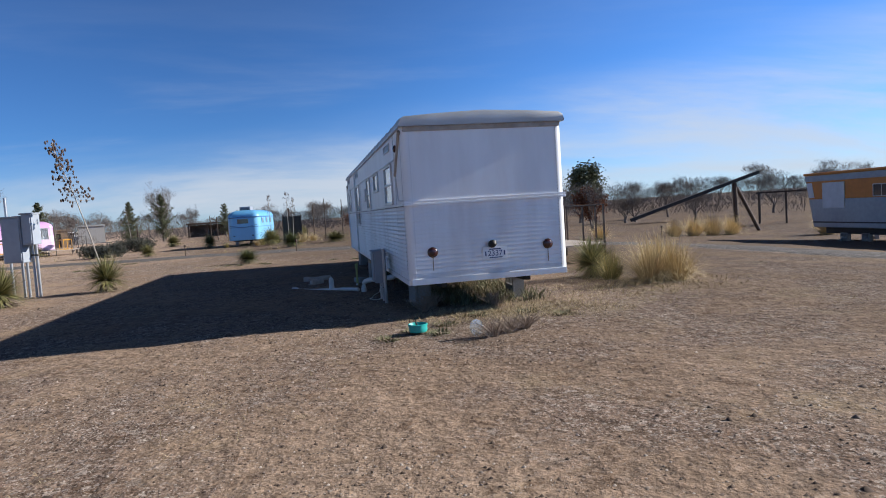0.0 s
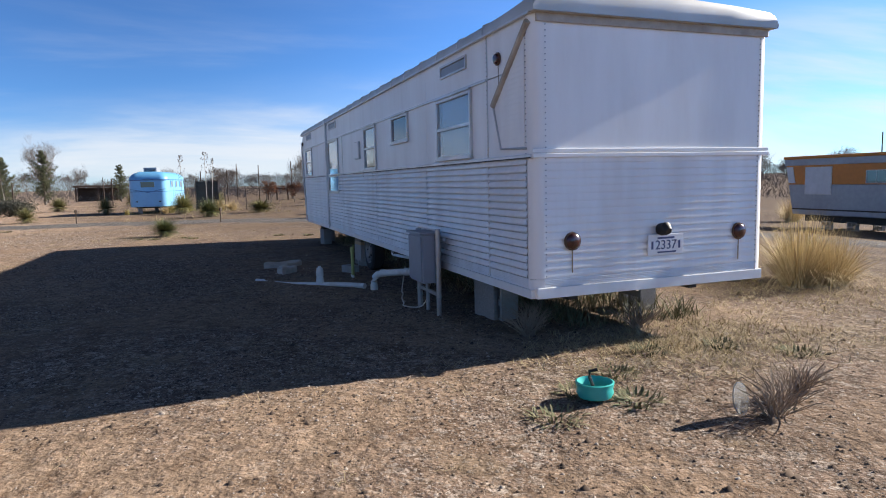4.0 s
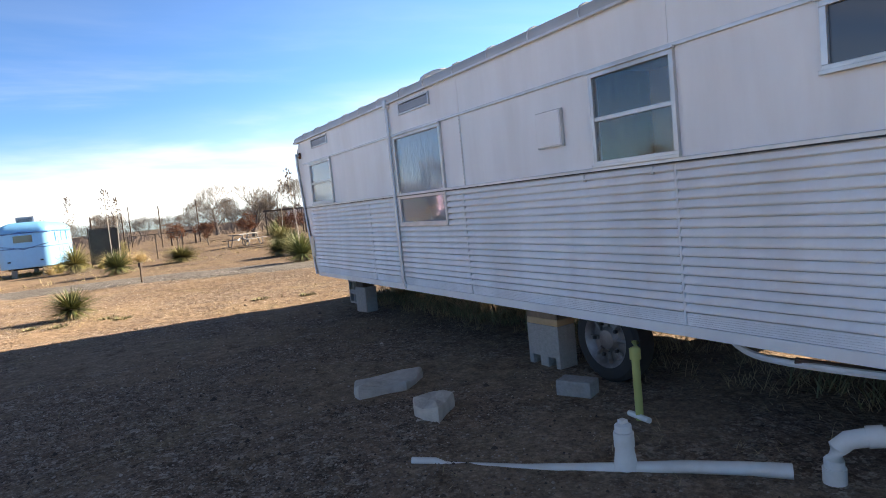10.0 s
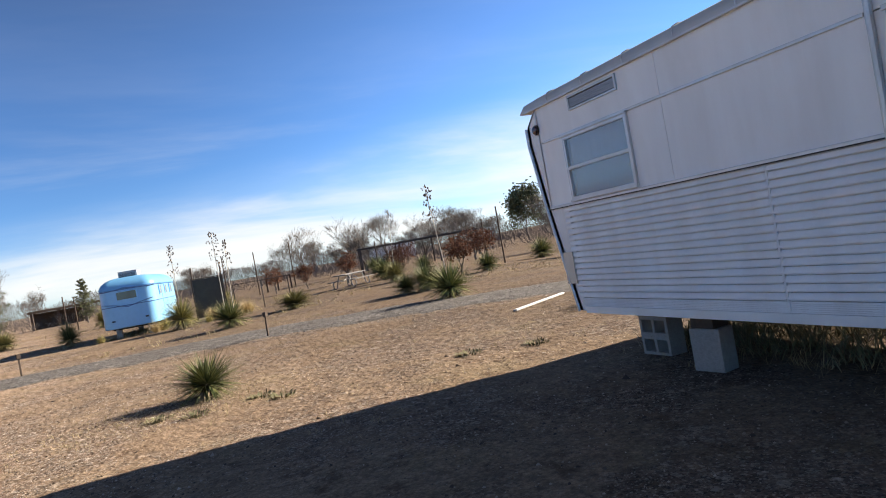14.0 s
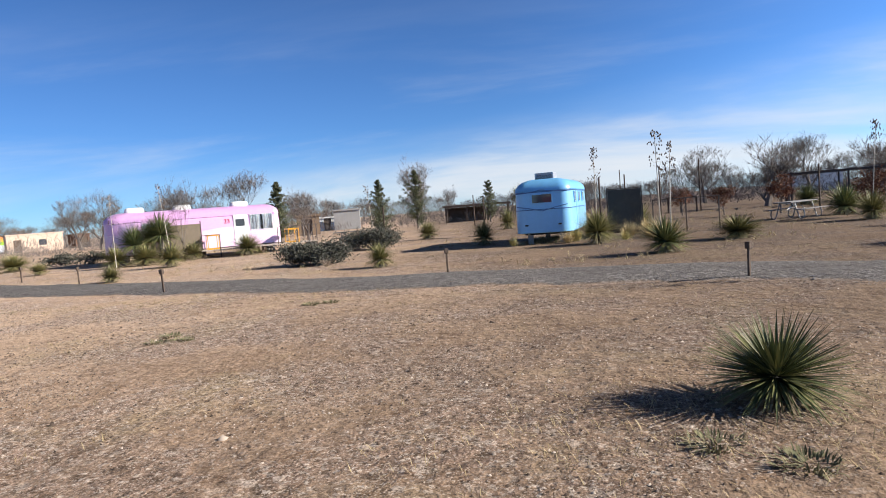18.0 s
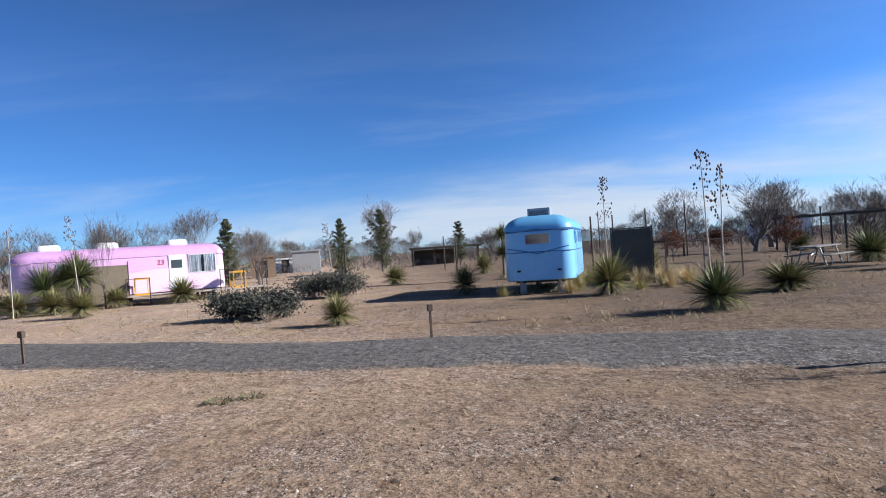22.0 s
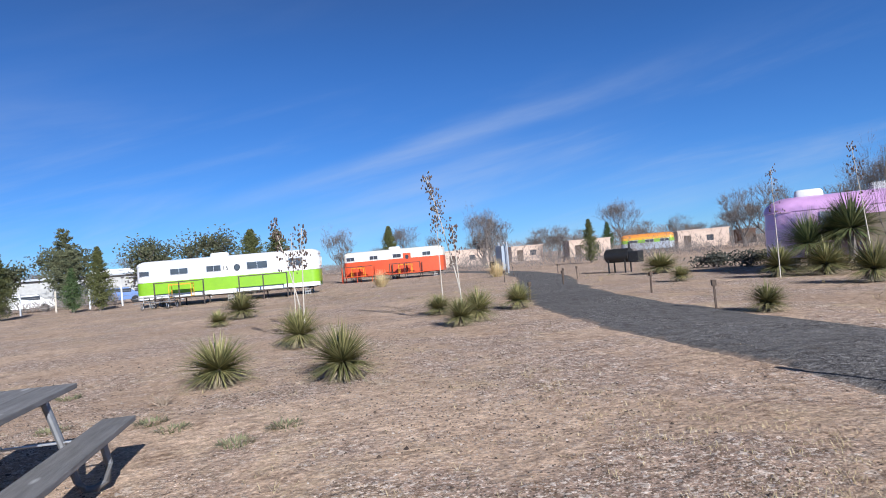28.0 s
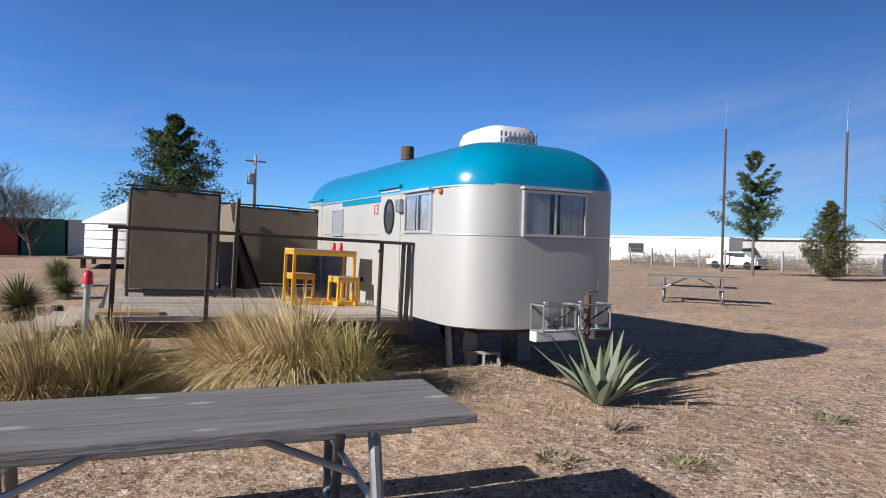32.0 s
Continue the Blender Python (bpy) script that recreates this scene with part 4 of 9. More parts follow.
def roof_ac(parent, w, l, z0, hgt, material, slots=True):
    def rr(sx, sy, n=24, p=4.0):
        out = []
        for k in range(n):
            a = k * math.tau / n
            c, s = math.cos(a), math.sin(a)
            out.append((sx * math.copysign(abs(c) ** (2 / p), c), sy * math.copysign(abs(s) ** (2 / p), s)))
        return out
    bm = B()
    loft(bm, [[(x, y, z0 + z) for x, y in rr(w / 2 * f, l / 2 * f)] for z, f in ((0, 0.97), (hgt * 0.25, 1), (hgt * 0.6, 0.97), (hgt * 0.86, 0.9), (hgt * 0.97, 0.78), (hgt, 0.6))])
    body = part("housing", bm, material, parent, smooth=True)
    if slots:
        for row in range(2):
            for k in range(9):
                x = (k - 4) * w * 0.085
                for sgn in (-1, 1):
                    part("slot", box(B(), x - 0.012, x + 0.012, sgn * l * 0.5 - 0.006, sgn * l * 0.5 + 0.006, z0 + hgt * (0.22 + row * 0.26), z0 + hgt * (0.42 + row * 0.26)), M_BOX, body)
    return body


roof_ac(ac, 0.5, 0.6, ZEAVE + 0.11, 0.2, M_WHITE)
# wheels, blocks and pipes below


def wheel(name, at, r, w, label, yaw=0.0, group=""):
    e = empty(name, pose(*at, 0, 0, yaw), label, "wheel", group)
    bm = B()
    rings = []
    for dx, rr in ((-w / 2, r * 0.66), (-w / 2, r * 0.9), (-w * 0.36, r), (w * 0.36, r), (w / 2, r * 0.9), (w / 2, r * 0.66)):
        rings.append([(dx, rr * math.cos(k * math.tau / 28), rr * math.sin(k * math.tau / 28)) for k in range(28)])
    part("tyre", loft(bm, rings, False, False), M_TYRE, e, smooth=True)
    bm = B()
    rings = [[(dx, rr * math.cos(k * math.tau / 24), rr * math.sin(k * math.tau / 24)) for k in range(24)]
             for dx, rr in ((-w * 0.5, r * 0.66), (-w * 0.42, r * 0.6), (-w * 0.2, r * 0.52), (-w * 0.24, r * 0.3), (-w * 0.42, r * 0.22), (-w * 0.46, r * 0.06))]
    part("rim", loft(bm, rings, False, True), M_RIM, e, "dull steel rim with a bare hub", smooth=True)
    for k in range(8):
        bm = B()
        a = k * math.tau / 8
        tube(bm, ((-w * 0.3, r * 0.3 * math.cos(a), r * 0.3 * math.sin(a)), (-w * 0.28, r * 0.56 * math.cos(a), r * 0.56 * math.sin(a))), 0.018, 5)
        part("rim_rib", bm, M_RIM, e)
    for k in range(5):
        a = k * math.tau / 5
        part("wheel_nut", box(B(), -w * 0.48, -w * 0.34, r * 0.38 * math.cos(a) - 0.012, r * 0.38 * math.cos(a) + 0.012, r * 0.38 * math.sin(a) - 0.012, r * 0.38 * math.sin(a) + 0.012, 0.003), M_BLACK, e)
    return e


wheel("trailer_wheel", (0.12, 5.92, 0.33), 0.34, 0.2, "old black tyre on a rusty steel rim under the trailer", group="wheels of the trailer home")
wheel("trailer_wheel", (2.2, 5.9, 0.33), 0.34, 0.2, "old black tyre on a rusty steel rim under the trailer", group="wheels of the trailer home")


def cinder(at, yaw=0.0, size=(0.4, 0.2, 0.2), label="grey hollow concrete block", group="blocks under the trailers", holes_up=False):
    """A concrete block lying on its side with two cores running through."""
    l, w, hgt = size
    e = empty("concrete_block", pose(*at, 0, 0, yaw), label, "block", group)
    bm = B()
    us = [-l / 2, -l / 2 + 0.035, -0.018, 0.018, l / 2 - 0.035, l / 2]
    zs = [0, 0.035, hgt - 0.035, hgt]
    cell_shell(bm, us, zs, lambda i, j: not (j == 1 and i in (1, 3)), -w / 2, w / 2, lambda d, u, z: (d, u, z))
    part("body", bm, M_CINDER, e)
    return e


def slab(at, size, yaw, material, name, label, category, group="", bevel=0.012, tilt=0):
    e = box(B(), -size[0] / 2, size[0] / 2, -size[1] / 2, size[1] / 2, 0, size[2], bevel)
    ob = solo(name, e, material, label, category, group)
    ob.matrix_basis = pose(*at, tilt, 0, yaw)
    return ob


for x, y in ((0.42, 1.55), (2.0, 1.3), (0.45, 12.1), (2.0, 12.1)):
    for k in range(2):
        cinder((x, y, 0.2 * k - 0.02), 0 if y != 1.55 else 4)
    slab((x, y, 0.379), (0.22, 0.42, 0.1), 0, M_WOOD, "timber_pad", "short timber block on top of concrete blocks", "wood block", "timber pads")
pier = empty("concrete_block", pose(0.1, 6.68, 0, 0, 0, 3), "tall grey concrete block with a timber pad on top", "block", "blocks under the trailers")
bm = cell_shell(B(), [-0.2, -0.15, -0.05, 0.0, 0.05, 0.15, 0.2], [-0.02, 0.08, 0.36], lambda i, j: not (j == 0 and i in (1, 4)), -0.1, 0.1, lambda d, u, z: (d, u, z))
part("body", bm, M_CINDER, pier)
part("timber_pad", box(B(), -0.1, 0.1, -0.2, 0.2, 0.362, 0.42, 0.006), M_PALEWOOD, pier, "pale timber board")
part("timber_pad", box(B(), -0.1, 0.1, -0.2, 0.2, 0.422, 0.478, 0.006), M_WOOD, pier)
slab((0.28, 1.62, -0.02), (0.06, 0.42, 0.48), 6, M_CINDER, "concrete_slab", "upright grey concrete slab under the trailer edge", "slab")
slab((0.2, 11.2, -0.02), (0.2, 0.3, 0.38), 8, M_CINDER, "concrete_slab", "upright grey concrete block under the front corner", "block")
slab((0.2, 11.2, 0.361), (0.2, 0.24, 0.115), 4, M_POST, "timber_pad", "short dark timber block on top of the concrete block", "wood block", "timber pads")
slab((-0.31, 5.9, -0.02), (0.17, 0.28, 0.12), 24, M_CINDER, "broken_block", "broken grey concrete block on the soil", "block")


def stone(at, size, yaw, label, seed, material=M_STONE):
    """A broken flat slab of rock with a crooked outline and chipped top edges."""
    rnd = random.Random(seed)
    n = 9
    out = []
    for k in range(n):
        a = (k + rnd.uniform(-0.3, 0.3)) * math.tau / n
        r = rnd.uniform(0.68, 1.15) / max(abs(math.cos(a)), abs(math.sin(a))) ** 0.2
        out.append((math.cos(a) * r * size[0] / 2, math.sin(a) * r * size[1] / 2, rnd.uniform(-0.02, 0.025)))
    bm = B()
    loft(bm, [[(x * f, y * f, z * size[2] + dz * t) for x, y, dz in out] for f, z, t in ((0.98, -0.3, 0), (1.0, 0.3, 0), (0.99, 0.7, 1), (0.94, 0.95, 1.3), (0.6, 1.02, 1.3), (0.25, 0.98, 0.4))])
    ob = solo("flat_rock", bm, material, label, "rock", "rocks in the shade", smooth=False)
    ob.matrix_basis = pose(*at, 0, 0, yaw)
    return ob


stone((-1.36, 7.19, 0.0), (0.8, 0.42, 0.075), 12, "flat pale grey rock lying on shaded soil", 1)
stone((-1.3, 6.38, 0.0), (0.6, 0.3, 0.08), 52, "flat pale grey rock lying on shaded soil", 4)

# drain pipes
cleanout = empty("drain_cleanout", pose(0, 0, 0), "white plastic drain pipe with a capped riser, half buried", "pipe")
bm = B()
tube(bm, ((-1.86, 5.64, 0.0), (-1.76, 5.53, 0.0), (-1.72, 5.48, -0.024), (-1.4, 5.14, -0.026), (-1.06, 4.78, -0.005), (-0.8, 4.5, 0.016), (-0.6, 4.27, 0.02), (-0.48, 4.12, 0.02)), [0.022, 0.024, 0.026, 0.028, 0.03, 0.034, 0.036, 0.04], 12)
part("buried_pipe", bm, M_PVC, cleanout, smooth=True)
bm = B()
tube(bm, ((-1.01, 4.73, 0.0), (-1.01, 4.73, 0.13)), [0.065, 0.048], 16)
tube(bm, ((-1.01, 4.73, 0.12), (-1.01, 4.73, 0.2), (-1.01, 4.73, 0.205)), [0.055, 0.055, 0.045], 16)
part("riser", bm, M_PVC, cleanout, smooth=True)
bm = B()
tube(bm, ((-1.01, 4.73, 0.2), (-1.01, 4.73, 0.24), (-1.01, 4.73, 0.25)), [0.047, 0.045, 0.025], 16)
box(bm, -1.03, -0.99, 4.71, 4.75, 0.25, 0.27, 0.004)
part("cap", bm, M_PVC, cleanout, smooth=True)
sewer = empty("sewer_pipe", pose(0, 0, 0), "white plastic waste pipe with an elbow, running under the trailer", "pipe")
bm = B()
tube(bm, ((-0.38, 3.97, -0.03), (-0.38, 3.97, 0.1), (-0.37, 3.955, 0.16), (-0.34, 3.92, 0.2), (-0.29, 3.84, 0.225), (-0.04, 3.46, 0.275), (0.14, 3.2, 0.31), (0.24, 3.05, 0.37), (0.26, 3.02, 0.5)), 0.046, 14)
part("pipe", bm, M_PVC, sewer, smooth=True)
for p, q in (((-0.38, 3.97, -0.03), (-0.38, 3.97, 0.06)), ((-0.3, 3.855, 0.222), (-0.26, 3.795, 0.232)), ((-0.06, 3.49, 0.272), (-0.03, 3.445, 0.278)), ((0.08, 3.29, 0.298), (0.14, 3.2, 0.31))):
    bm = B()
    tube(bm, (p, q), 0.054, 14)
    part("collar", bm, M_PVC, sewer, smooth=True)
stand = empty("standpipe", pose(-0.42, 5.18, 0), "yellowed plastic water standpipe", "pipe")
bm = B()
tube(bm, ((0, 0, -0.03), (0, 0.0, 0.44)), 0.026, 10)
part("pipe", bm, M_YELLOWPIPE, stand, smooth=True)
bm = B()
tube(bm, ((0, 0, 0.4), (0, 0.0, 0.47), (0.03, 0.02, 0.5)), [0.036, 0.036, 0.025], 10)
part("coupling", bm, M_YELLOWPIPE, stand, smooth=True)
bm = B()
tube(bm, ((-0.02, -0.1, 0.02), (0.0, 0.09, 0.02)), 0.02, 8)
part("foot", bm, M_PVC, stand, smooth=True)
for name, pts, r, mm, lab in (("drain_hose", ((0.25, 5.0, 0.46), (0.1, 4.7, 0.4), (0.05, 4.2, 0.41), (0.2, 3.4, 0.42)), 0.022, M_PVC, "white drain hose slung under the trailer"),
                              ("old_pipe", ((0.05, 4.4, 0.42), (0.15, 3.8, 0.4), (0.2, 3.5, 0.3), (0.18, 3.45, 0.05)), 0.025, M_RUST, "rusty old pipe under the trailer"),
                              ("power_cable", ((0.02, 3.78, 0.3), (-0.1, 3.55, 0.03), (-0.16, 3.3, 0.015), (-0.27, 2.98, 0.02), (-0.33, 2.7, 0.015), (-0.39, 2.47, 0.02), (-0.2, 2.36, 0.03), (-0.12, 2.3, 0.3)), 0.008, M_CREAM, "thin pale cable lying on the soil")):
    bm = B()
    line = [Vector(p) for p in pts]
    fine = []
    for i in range(len(line) - 1):
        p0, p1, p2, p3 = (line[max(0, min(len(line) - 1, j))] for j in (i - 1, i, i + 1, i + 2))
        for k in range(5):
            t = k / 5
            fine.append(0.5 * ((2 * p1) + (p2 - p0) * t + (2 * p0 - 5 * p1 + 4 * p2 - p3) * t * t + (3 * p1 - p0 - 3 * p2 + p3) * t ** 3))
    tube(bm, fine + [line[-1]], r, 7)
    solo(name, bm, mm, lab, "cable" if name == "power_cable" else "pipe", smooth=True)
# meter box on its pipe frame
mb = empty("meter_box", pose(-0.22, 2.19, 0), "grey electric meter box on galvanised pipe legs", "electric box")
part("body", box(B(), -0.1, 0.1, -0.24, 0.24, 0.35, 0.89, 0.012), M_BOX, mb)
part("front_cover", box(B(), -0.118, -0.1, -0.22, 0.22, 0.37, 0.87, 0.008), M_BOX, mb)
part("hood", box(B(), -0.13, 0.11, -0.26, 0.26, 0.89, 0.915, 0.008), M_BOX, mb)
for y, z, r in ((-0.29, 0.95, 0.03), (0.38, 0.92, 0.034), (0.09, 0.4, 0.024)):
    bm = B()
    tube(bm, ((0.06, y, -0.04), (0.06, y, z)), r, 12)
    part("leg", bm, M_GALV, mb, smooth=True)
part("strut", box(B(), 0.105, 0.135, -0.34, 0.44, 0.82, 0.86, 0.003), M_GALV, mb)
part("strut", box(B(), 0.05, 0.08, -0.34, 0.44, 0.2, 0.24, 0.003), M_GALV, mb)


# ---------- rounded trailers ----------
def plan_ring(w, y0, y1, r, n=7, r1=None):
    """A rounded rectangle in plan, counter-clockwise, x within w/2 either side, y from y0 to y1."""
    r = min(r, w / 2 - 0.001, (y1 - y0) / 2 - 0.001)
    q = min(r1 or r, r)
    out = []
    for cx, cy, a0, c in ((w / 2 - q, y1 - q, 0, q), (-w / 2 + q, y1 - q, 90, q), (-w / 2 + r, y0 + r, 180, r), (w / 2 - r, y0 + r, 270, r)):
        for k in range(n + 1):
            a = radians(a0 + 90 * k / n)
            out.append((cx + c * math.cos(a), cy + c * math.sin(a)))
    return out


def shell(parent, name, w, length, r, levels, material, label="", top=False, bottom=False, r1=None):
    """levels: (z, inset) pairs of rings, the front at y=0 and the back at -length."""
    rings = [[(x, y, z) for x, y in plan_ring(w - 2 * i, -length + i, -i, max(0.03, r - i * 0.6), 7, r1 and max(0.03, r1 - i * 0.4))] for z, i in levels]
    return part(name, loft(B(), rings, bottom, top), material, parent, label, smooth=True)


def dome(z0, z1, depth, n=7):
    return [(z0 + (z1 - z0) * math.sin(radians(90 * k / n)), depth * (1 - math.cos(radians(90 * k / n)))) for k in range(n + 1)]


def panel_window(parent, side, at, u, z, w, hgt, glass, frame_mat, bars=1, label="", visor=False, curtains=False):
    """A framed window on the plane x=at (side 'x') or y=at (side 'y'); proud by a few centimetres, with glass set back in the frame."""
    s = 1 if at >= 0 or side == "y" else -1

    def put(bm, u0, u1, z0, z1, d0, d1, bev=0.003):
        lo, hi = sorted((at + s * d0, at + s * d1))
        if side == "x":
            box(bm, lo, hi, u0, u1, z0, z1, bev)
        else:
            box(bm, u0, u1, lo, hi, z0, z1, bev)
        return bm
    t = 0.03
    bm = B()
    for u0, u1, z0, z1 in ((u - w / 2 - t, u + w / 2 + t, z - hgt / 2 - t, z - hgt / 2), (u - w / 2 - t, u + w / 2 + t, z + hgt / 2, z + hgt / 2 + t),
                           (u - w / 2 - t, u - w / 2, z - hgt / 2, z + hgt / 2), (u + w / 2, u + w / 2 + t, z - hgt / 2, z + hgt / 2)):
        put(bm, u0, u1, z0, z1, -0.03, 0.032)
    win = part("window", bm, frame_mat, parent, label)
    put_ = [u - w / 2 + w * k / (bars + 1) for k in range(bars + 2)]
    for a, b in zip(put_, put_[1:]):
        part("pane", put(B(), a, b, z - hgt / 2, z + hgt / 2, 0.018, 0.022, 0), glass, win)
    for a in put_[1:-1]:
        part("glazing_bar", put(B(), a - 0.012, a + 0.012, z - hgt / 2, z + hgt / 2, 0.0, 0.027), frame_mat, win)
    if curtains:
        # thin near-black sheet on the wall stands for the unlit room
        part("unlit_black", put(B(), put_[0], put_[-1], z - hgt / 2, z + hgt / 2, 0.0005, 0.002, 0), M_DARK, win)
        for a, b in ((put_[0] + 0.01, u - 0.06), (u + 0.07, put_[-1] - 0.01)):
            bm = B()
            rows_ = []
            for k in range(40):
                t = k / 39
                d = 0.009 + 0.006 * math.sin(t * 26 + 1.2 * math.sin(t * 9))
                q = a + (b - a) * t
                rows_.append([bm.verts.new((q, at + s * d, zz) if side == "y" else (at + s * d, q, zz)) for zz in (z - hgt / 2, z + hgt / 2)])
            for p_, q_ in zip(rows_, rows_[1:]):
                bm.faces.new((p_[0], q_[0], q_[1], p_[1]))
            part("curtain", bm, M_CLOTH, win, smooth=True)
    if visor:
        part("visor", put(B(), u - w / 2 - 0.06, u + w / 2 + 0.06, z + hgt / 2 + 0.035, z + hgt / 2 + 0.065, 0.0, 0.075), frame_mat, win)
    return win


def porthole(parent, at, u, z, rw, rh, frame_mat):
    bm = B()
    outer = [(u + (rw + 0.03) * math.cos(k * math.tau / 28), z + (rh + 0.03) * math.sin(k * math.tau / 28)) for k in range(28)]
    inner = [(u + rw * math.cos(k * math.tau / 28), z + rh * math.sin(k * math.tau / 28)) for k in range(28)]
    vo = [[bm.verts.new((x, *p)) for p in ring] for x, ring in ((at, outer), (at + 0.02, outer), (at + 0.02, inner), (at, inner))]
    for a, b in zip(vo, vo[1:]):
        for k in range(28):
            bm.faces.new((a[k], a[(k + 1) % 28], b[(k + 1) % 28], b[k]))
    ring = part("porthole", bm, frame_mat, parent, "oval porthole in a dark rim", smooth=True)
    bm = B()
    f = [[bm.verts.new((x, *p)) for p in inner] for x in (at + 0.002, at + 0.008)]
    bm.faces.new(f[1]); bm.faces.new(f[0][::-1])
    for k in range(28):
        bm.faces.new((f[0][k], f[0][(k + 1) % 28], f[1][(k + 1) % 28], f[1][k]))
    part("pane", bm, M_GLASSD, ring)


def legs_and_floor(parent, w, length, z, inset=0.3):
    # box closes the underside, its darkness put in by colour
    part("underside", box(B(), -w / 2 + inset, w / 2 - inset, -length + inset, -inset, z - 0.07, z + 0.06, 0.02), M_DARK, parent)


# --- turquoise-roofed trailer ---
TQ = empty("travel_trailer", pose(-20.38, 16.54, 0, 0, 0, -6), "silver trailer with rounded corners and a glossy turquoise roof", "trailer")
QW, QL = 2.12, 6.2
shell(TQ, "lower_wall", QW, QL, 0.58, [(0.63, 0.03), (0.645, 0.0), (1.585, 0.0)], M_SILVER, bottom=True)
shell(TQ, "belt_moulding", QW + 0.02, QL + 0.02, 0.59, [(1.585, 0.012), (1.59, 0.0), (1.61, 0.0), (1.615, 0.012)], M_TRIM)
shell(TQ, "upper_wall", QW, QL, 0.58, [(1.612, 0.0), (2.12, 0.0)], M_SILVER)
shell(TQ, "roof", QW + 0.03, QL + 0.03, 0.6, [(2.1, 0.012), (2.105, 0.0)] + [(2.12 + (z - 2.12), i) for z, i in dome(2.12, 2.65, 0.66, 10)], M_TURQ, "glossy turquoise painted roof", top=True)
shell(TQ, "drip_rail", QW + 0.05, QL + 0.05, 0.61, [(2.088, 0.012), (2.093, 0.0), (2.105, 0.0), (2.11, 0.012)], M_TRIM)
legs_and_floor(TQ, QW, QL, 0.63)
panel_window(TQ, "y", 0.006, 0.03, 1.83, 0.76, 0.42, M_GLASSC, M_TRIM, 1, "two-pane front window with white curtains", True, True)
panel_window(TQ, "x", QW / 2, -1.16, 1.84, 0.66, 0.4, M_GLASSC, M_TRIM, 1, "two-pane side window with a white curtain", True, True)
panel_window(TQ, "x", QW / 2, -4.15, 1.78, 0.46, 0.36, M_GLASSB, M_TRIM, 1, "small dark side window")
for u0, u1, name in ((-2.34, -1.68, "door"), (-5.75, -5.05, "door")):
    d = part(name, box(B(), QW / 2 - 0.02, QW / 2 + 0.014, u0, u1, 0.68, 2.16, 0.012), M_SILVER, TQ, "silver door with an oval porthole")
    porthole(d, QW / 2 + 0.014, (u0 + u1) / 2, 1.82, 0.13, 0.19, M_BLACK)
    part("door_head", box(B(), QW / 2 - 0.01, QW / 2 + 0.05, u0 - 0.04, u1 + 0.04, 2.165, 2.2, 0.008), M_TURQ, d)
    part("door_handle", box(B(), QW / 2 + 0.014, QW / 2 + 0.05, u0 + 0.05, u0 + 0.1, 1.36, 1.4, 0.006), M_BLACK, d)
part("turquoise_patch", box(B(), QW / 2 - 0.01, QW / 2 + 0.012, -3.95, -2.36, 2.02, 2.12, 0.006), M_TURQ, TQ)
word("13", 0.2, 0.003, M_DIGIT, TQ, Matrix.Translation((QW / 2 + 0.004, -2.52, 1.92)) @ Euler((radians(90), 0, radians(90))).to_matrix().to_4x4(), "house_number")
lt = part("wall_lamp", box(B(), QW / 2, QW / 2 + 0.07, -1.72, -1.58, 1.86, 2.02, 0.02), M_GALV, TQ, "caged metal wall lamp")
disc_lamp("clearance_lamp", (QW / 2 - 0.005, -0.6, 2.05), (1, 0, 0), 0.03, M_LAMPORANGE, TQ, "round amber clearance lamp")
part("access_hatch", box(B(), QW / 2 - 0.01, QW / 2 + 0.012, -3.35, -3.15, 0.68, 0.88, 0.006), M_BOX, TQ)
part("hose_inlet", box(B(), QW / 2 - 0.01, QW / 2 + 0.06, -3.02, -2.97, 0.94, 1.0, 0.01), M_BLACK, TQ)
bm = B()
tube(bm, ((0.42, -3.0, 2.5), (0.42, -3.0, 2.72)), 0.075, 14)
flue = part("flue", bm, M_TURQ, TQ, smooth=True)
bm = B()
tube(bm, ((0.42, -3.0, 2.69), (0.42, -3.0, 2.88), (0.42, -3.0, 2.885)), [0.095, 0.095, 0.07], 14)
part("cowl", bm, M_RUST, flue, "rusty flue cowl", smooth=True)
tac = empty("roof_air_conditioner", TQ.matrix_basis @ pose(-0.06, -1.34, 0), "white rounded roof air conditioner with slotted sides", "air conditioner")
roof_ac(tac, 0.72, 1.0, 2.62, 0.3, M_WHITE)
# tow bar, jack and battery rack
hitch = part("tow_bar", box(B(), -0.6, 0.32, 0.02, 0.14, 0.52, 0.63, 0.012), M_WHITE, TQ, "white rust-streaked tow bar")
part("bumper_rust", box(B(), -0.62, -0.44, 0.0, 0.16, 0.53, 0.62, 0.01), M_RUST, hitch)
bm = B()
tube(bm, ((-0.28, 0.2, 0.1), (-0.28, 0.2, 0.62)), 0.022, 10)
tube(bm, ((-0.28, 0.2, 0.58), (-0.28, 0.2, 1.0)), 0.036, 12)
jk = part("jack", bm, M_RUST, TQ, "rusty screw jack with a crank", smooth=True)
bm = B()
tube(bm, ((-0.28, 0.2, 1.0), (-0.28, 0.2, 1.03), (-0.4, 0.2, 1.04), (-0.42, 0.2, 1.05), (-0.43, 0.2, 1.14)), 0.01, 8)
part("crank", bm, M_RUST, jk, smooth=True)
rack = empty("battery_rack", TQ.matrix_basis @ pose(0, 0, 0), "pair of rusty white bottle racks on the tow bar", "rack")
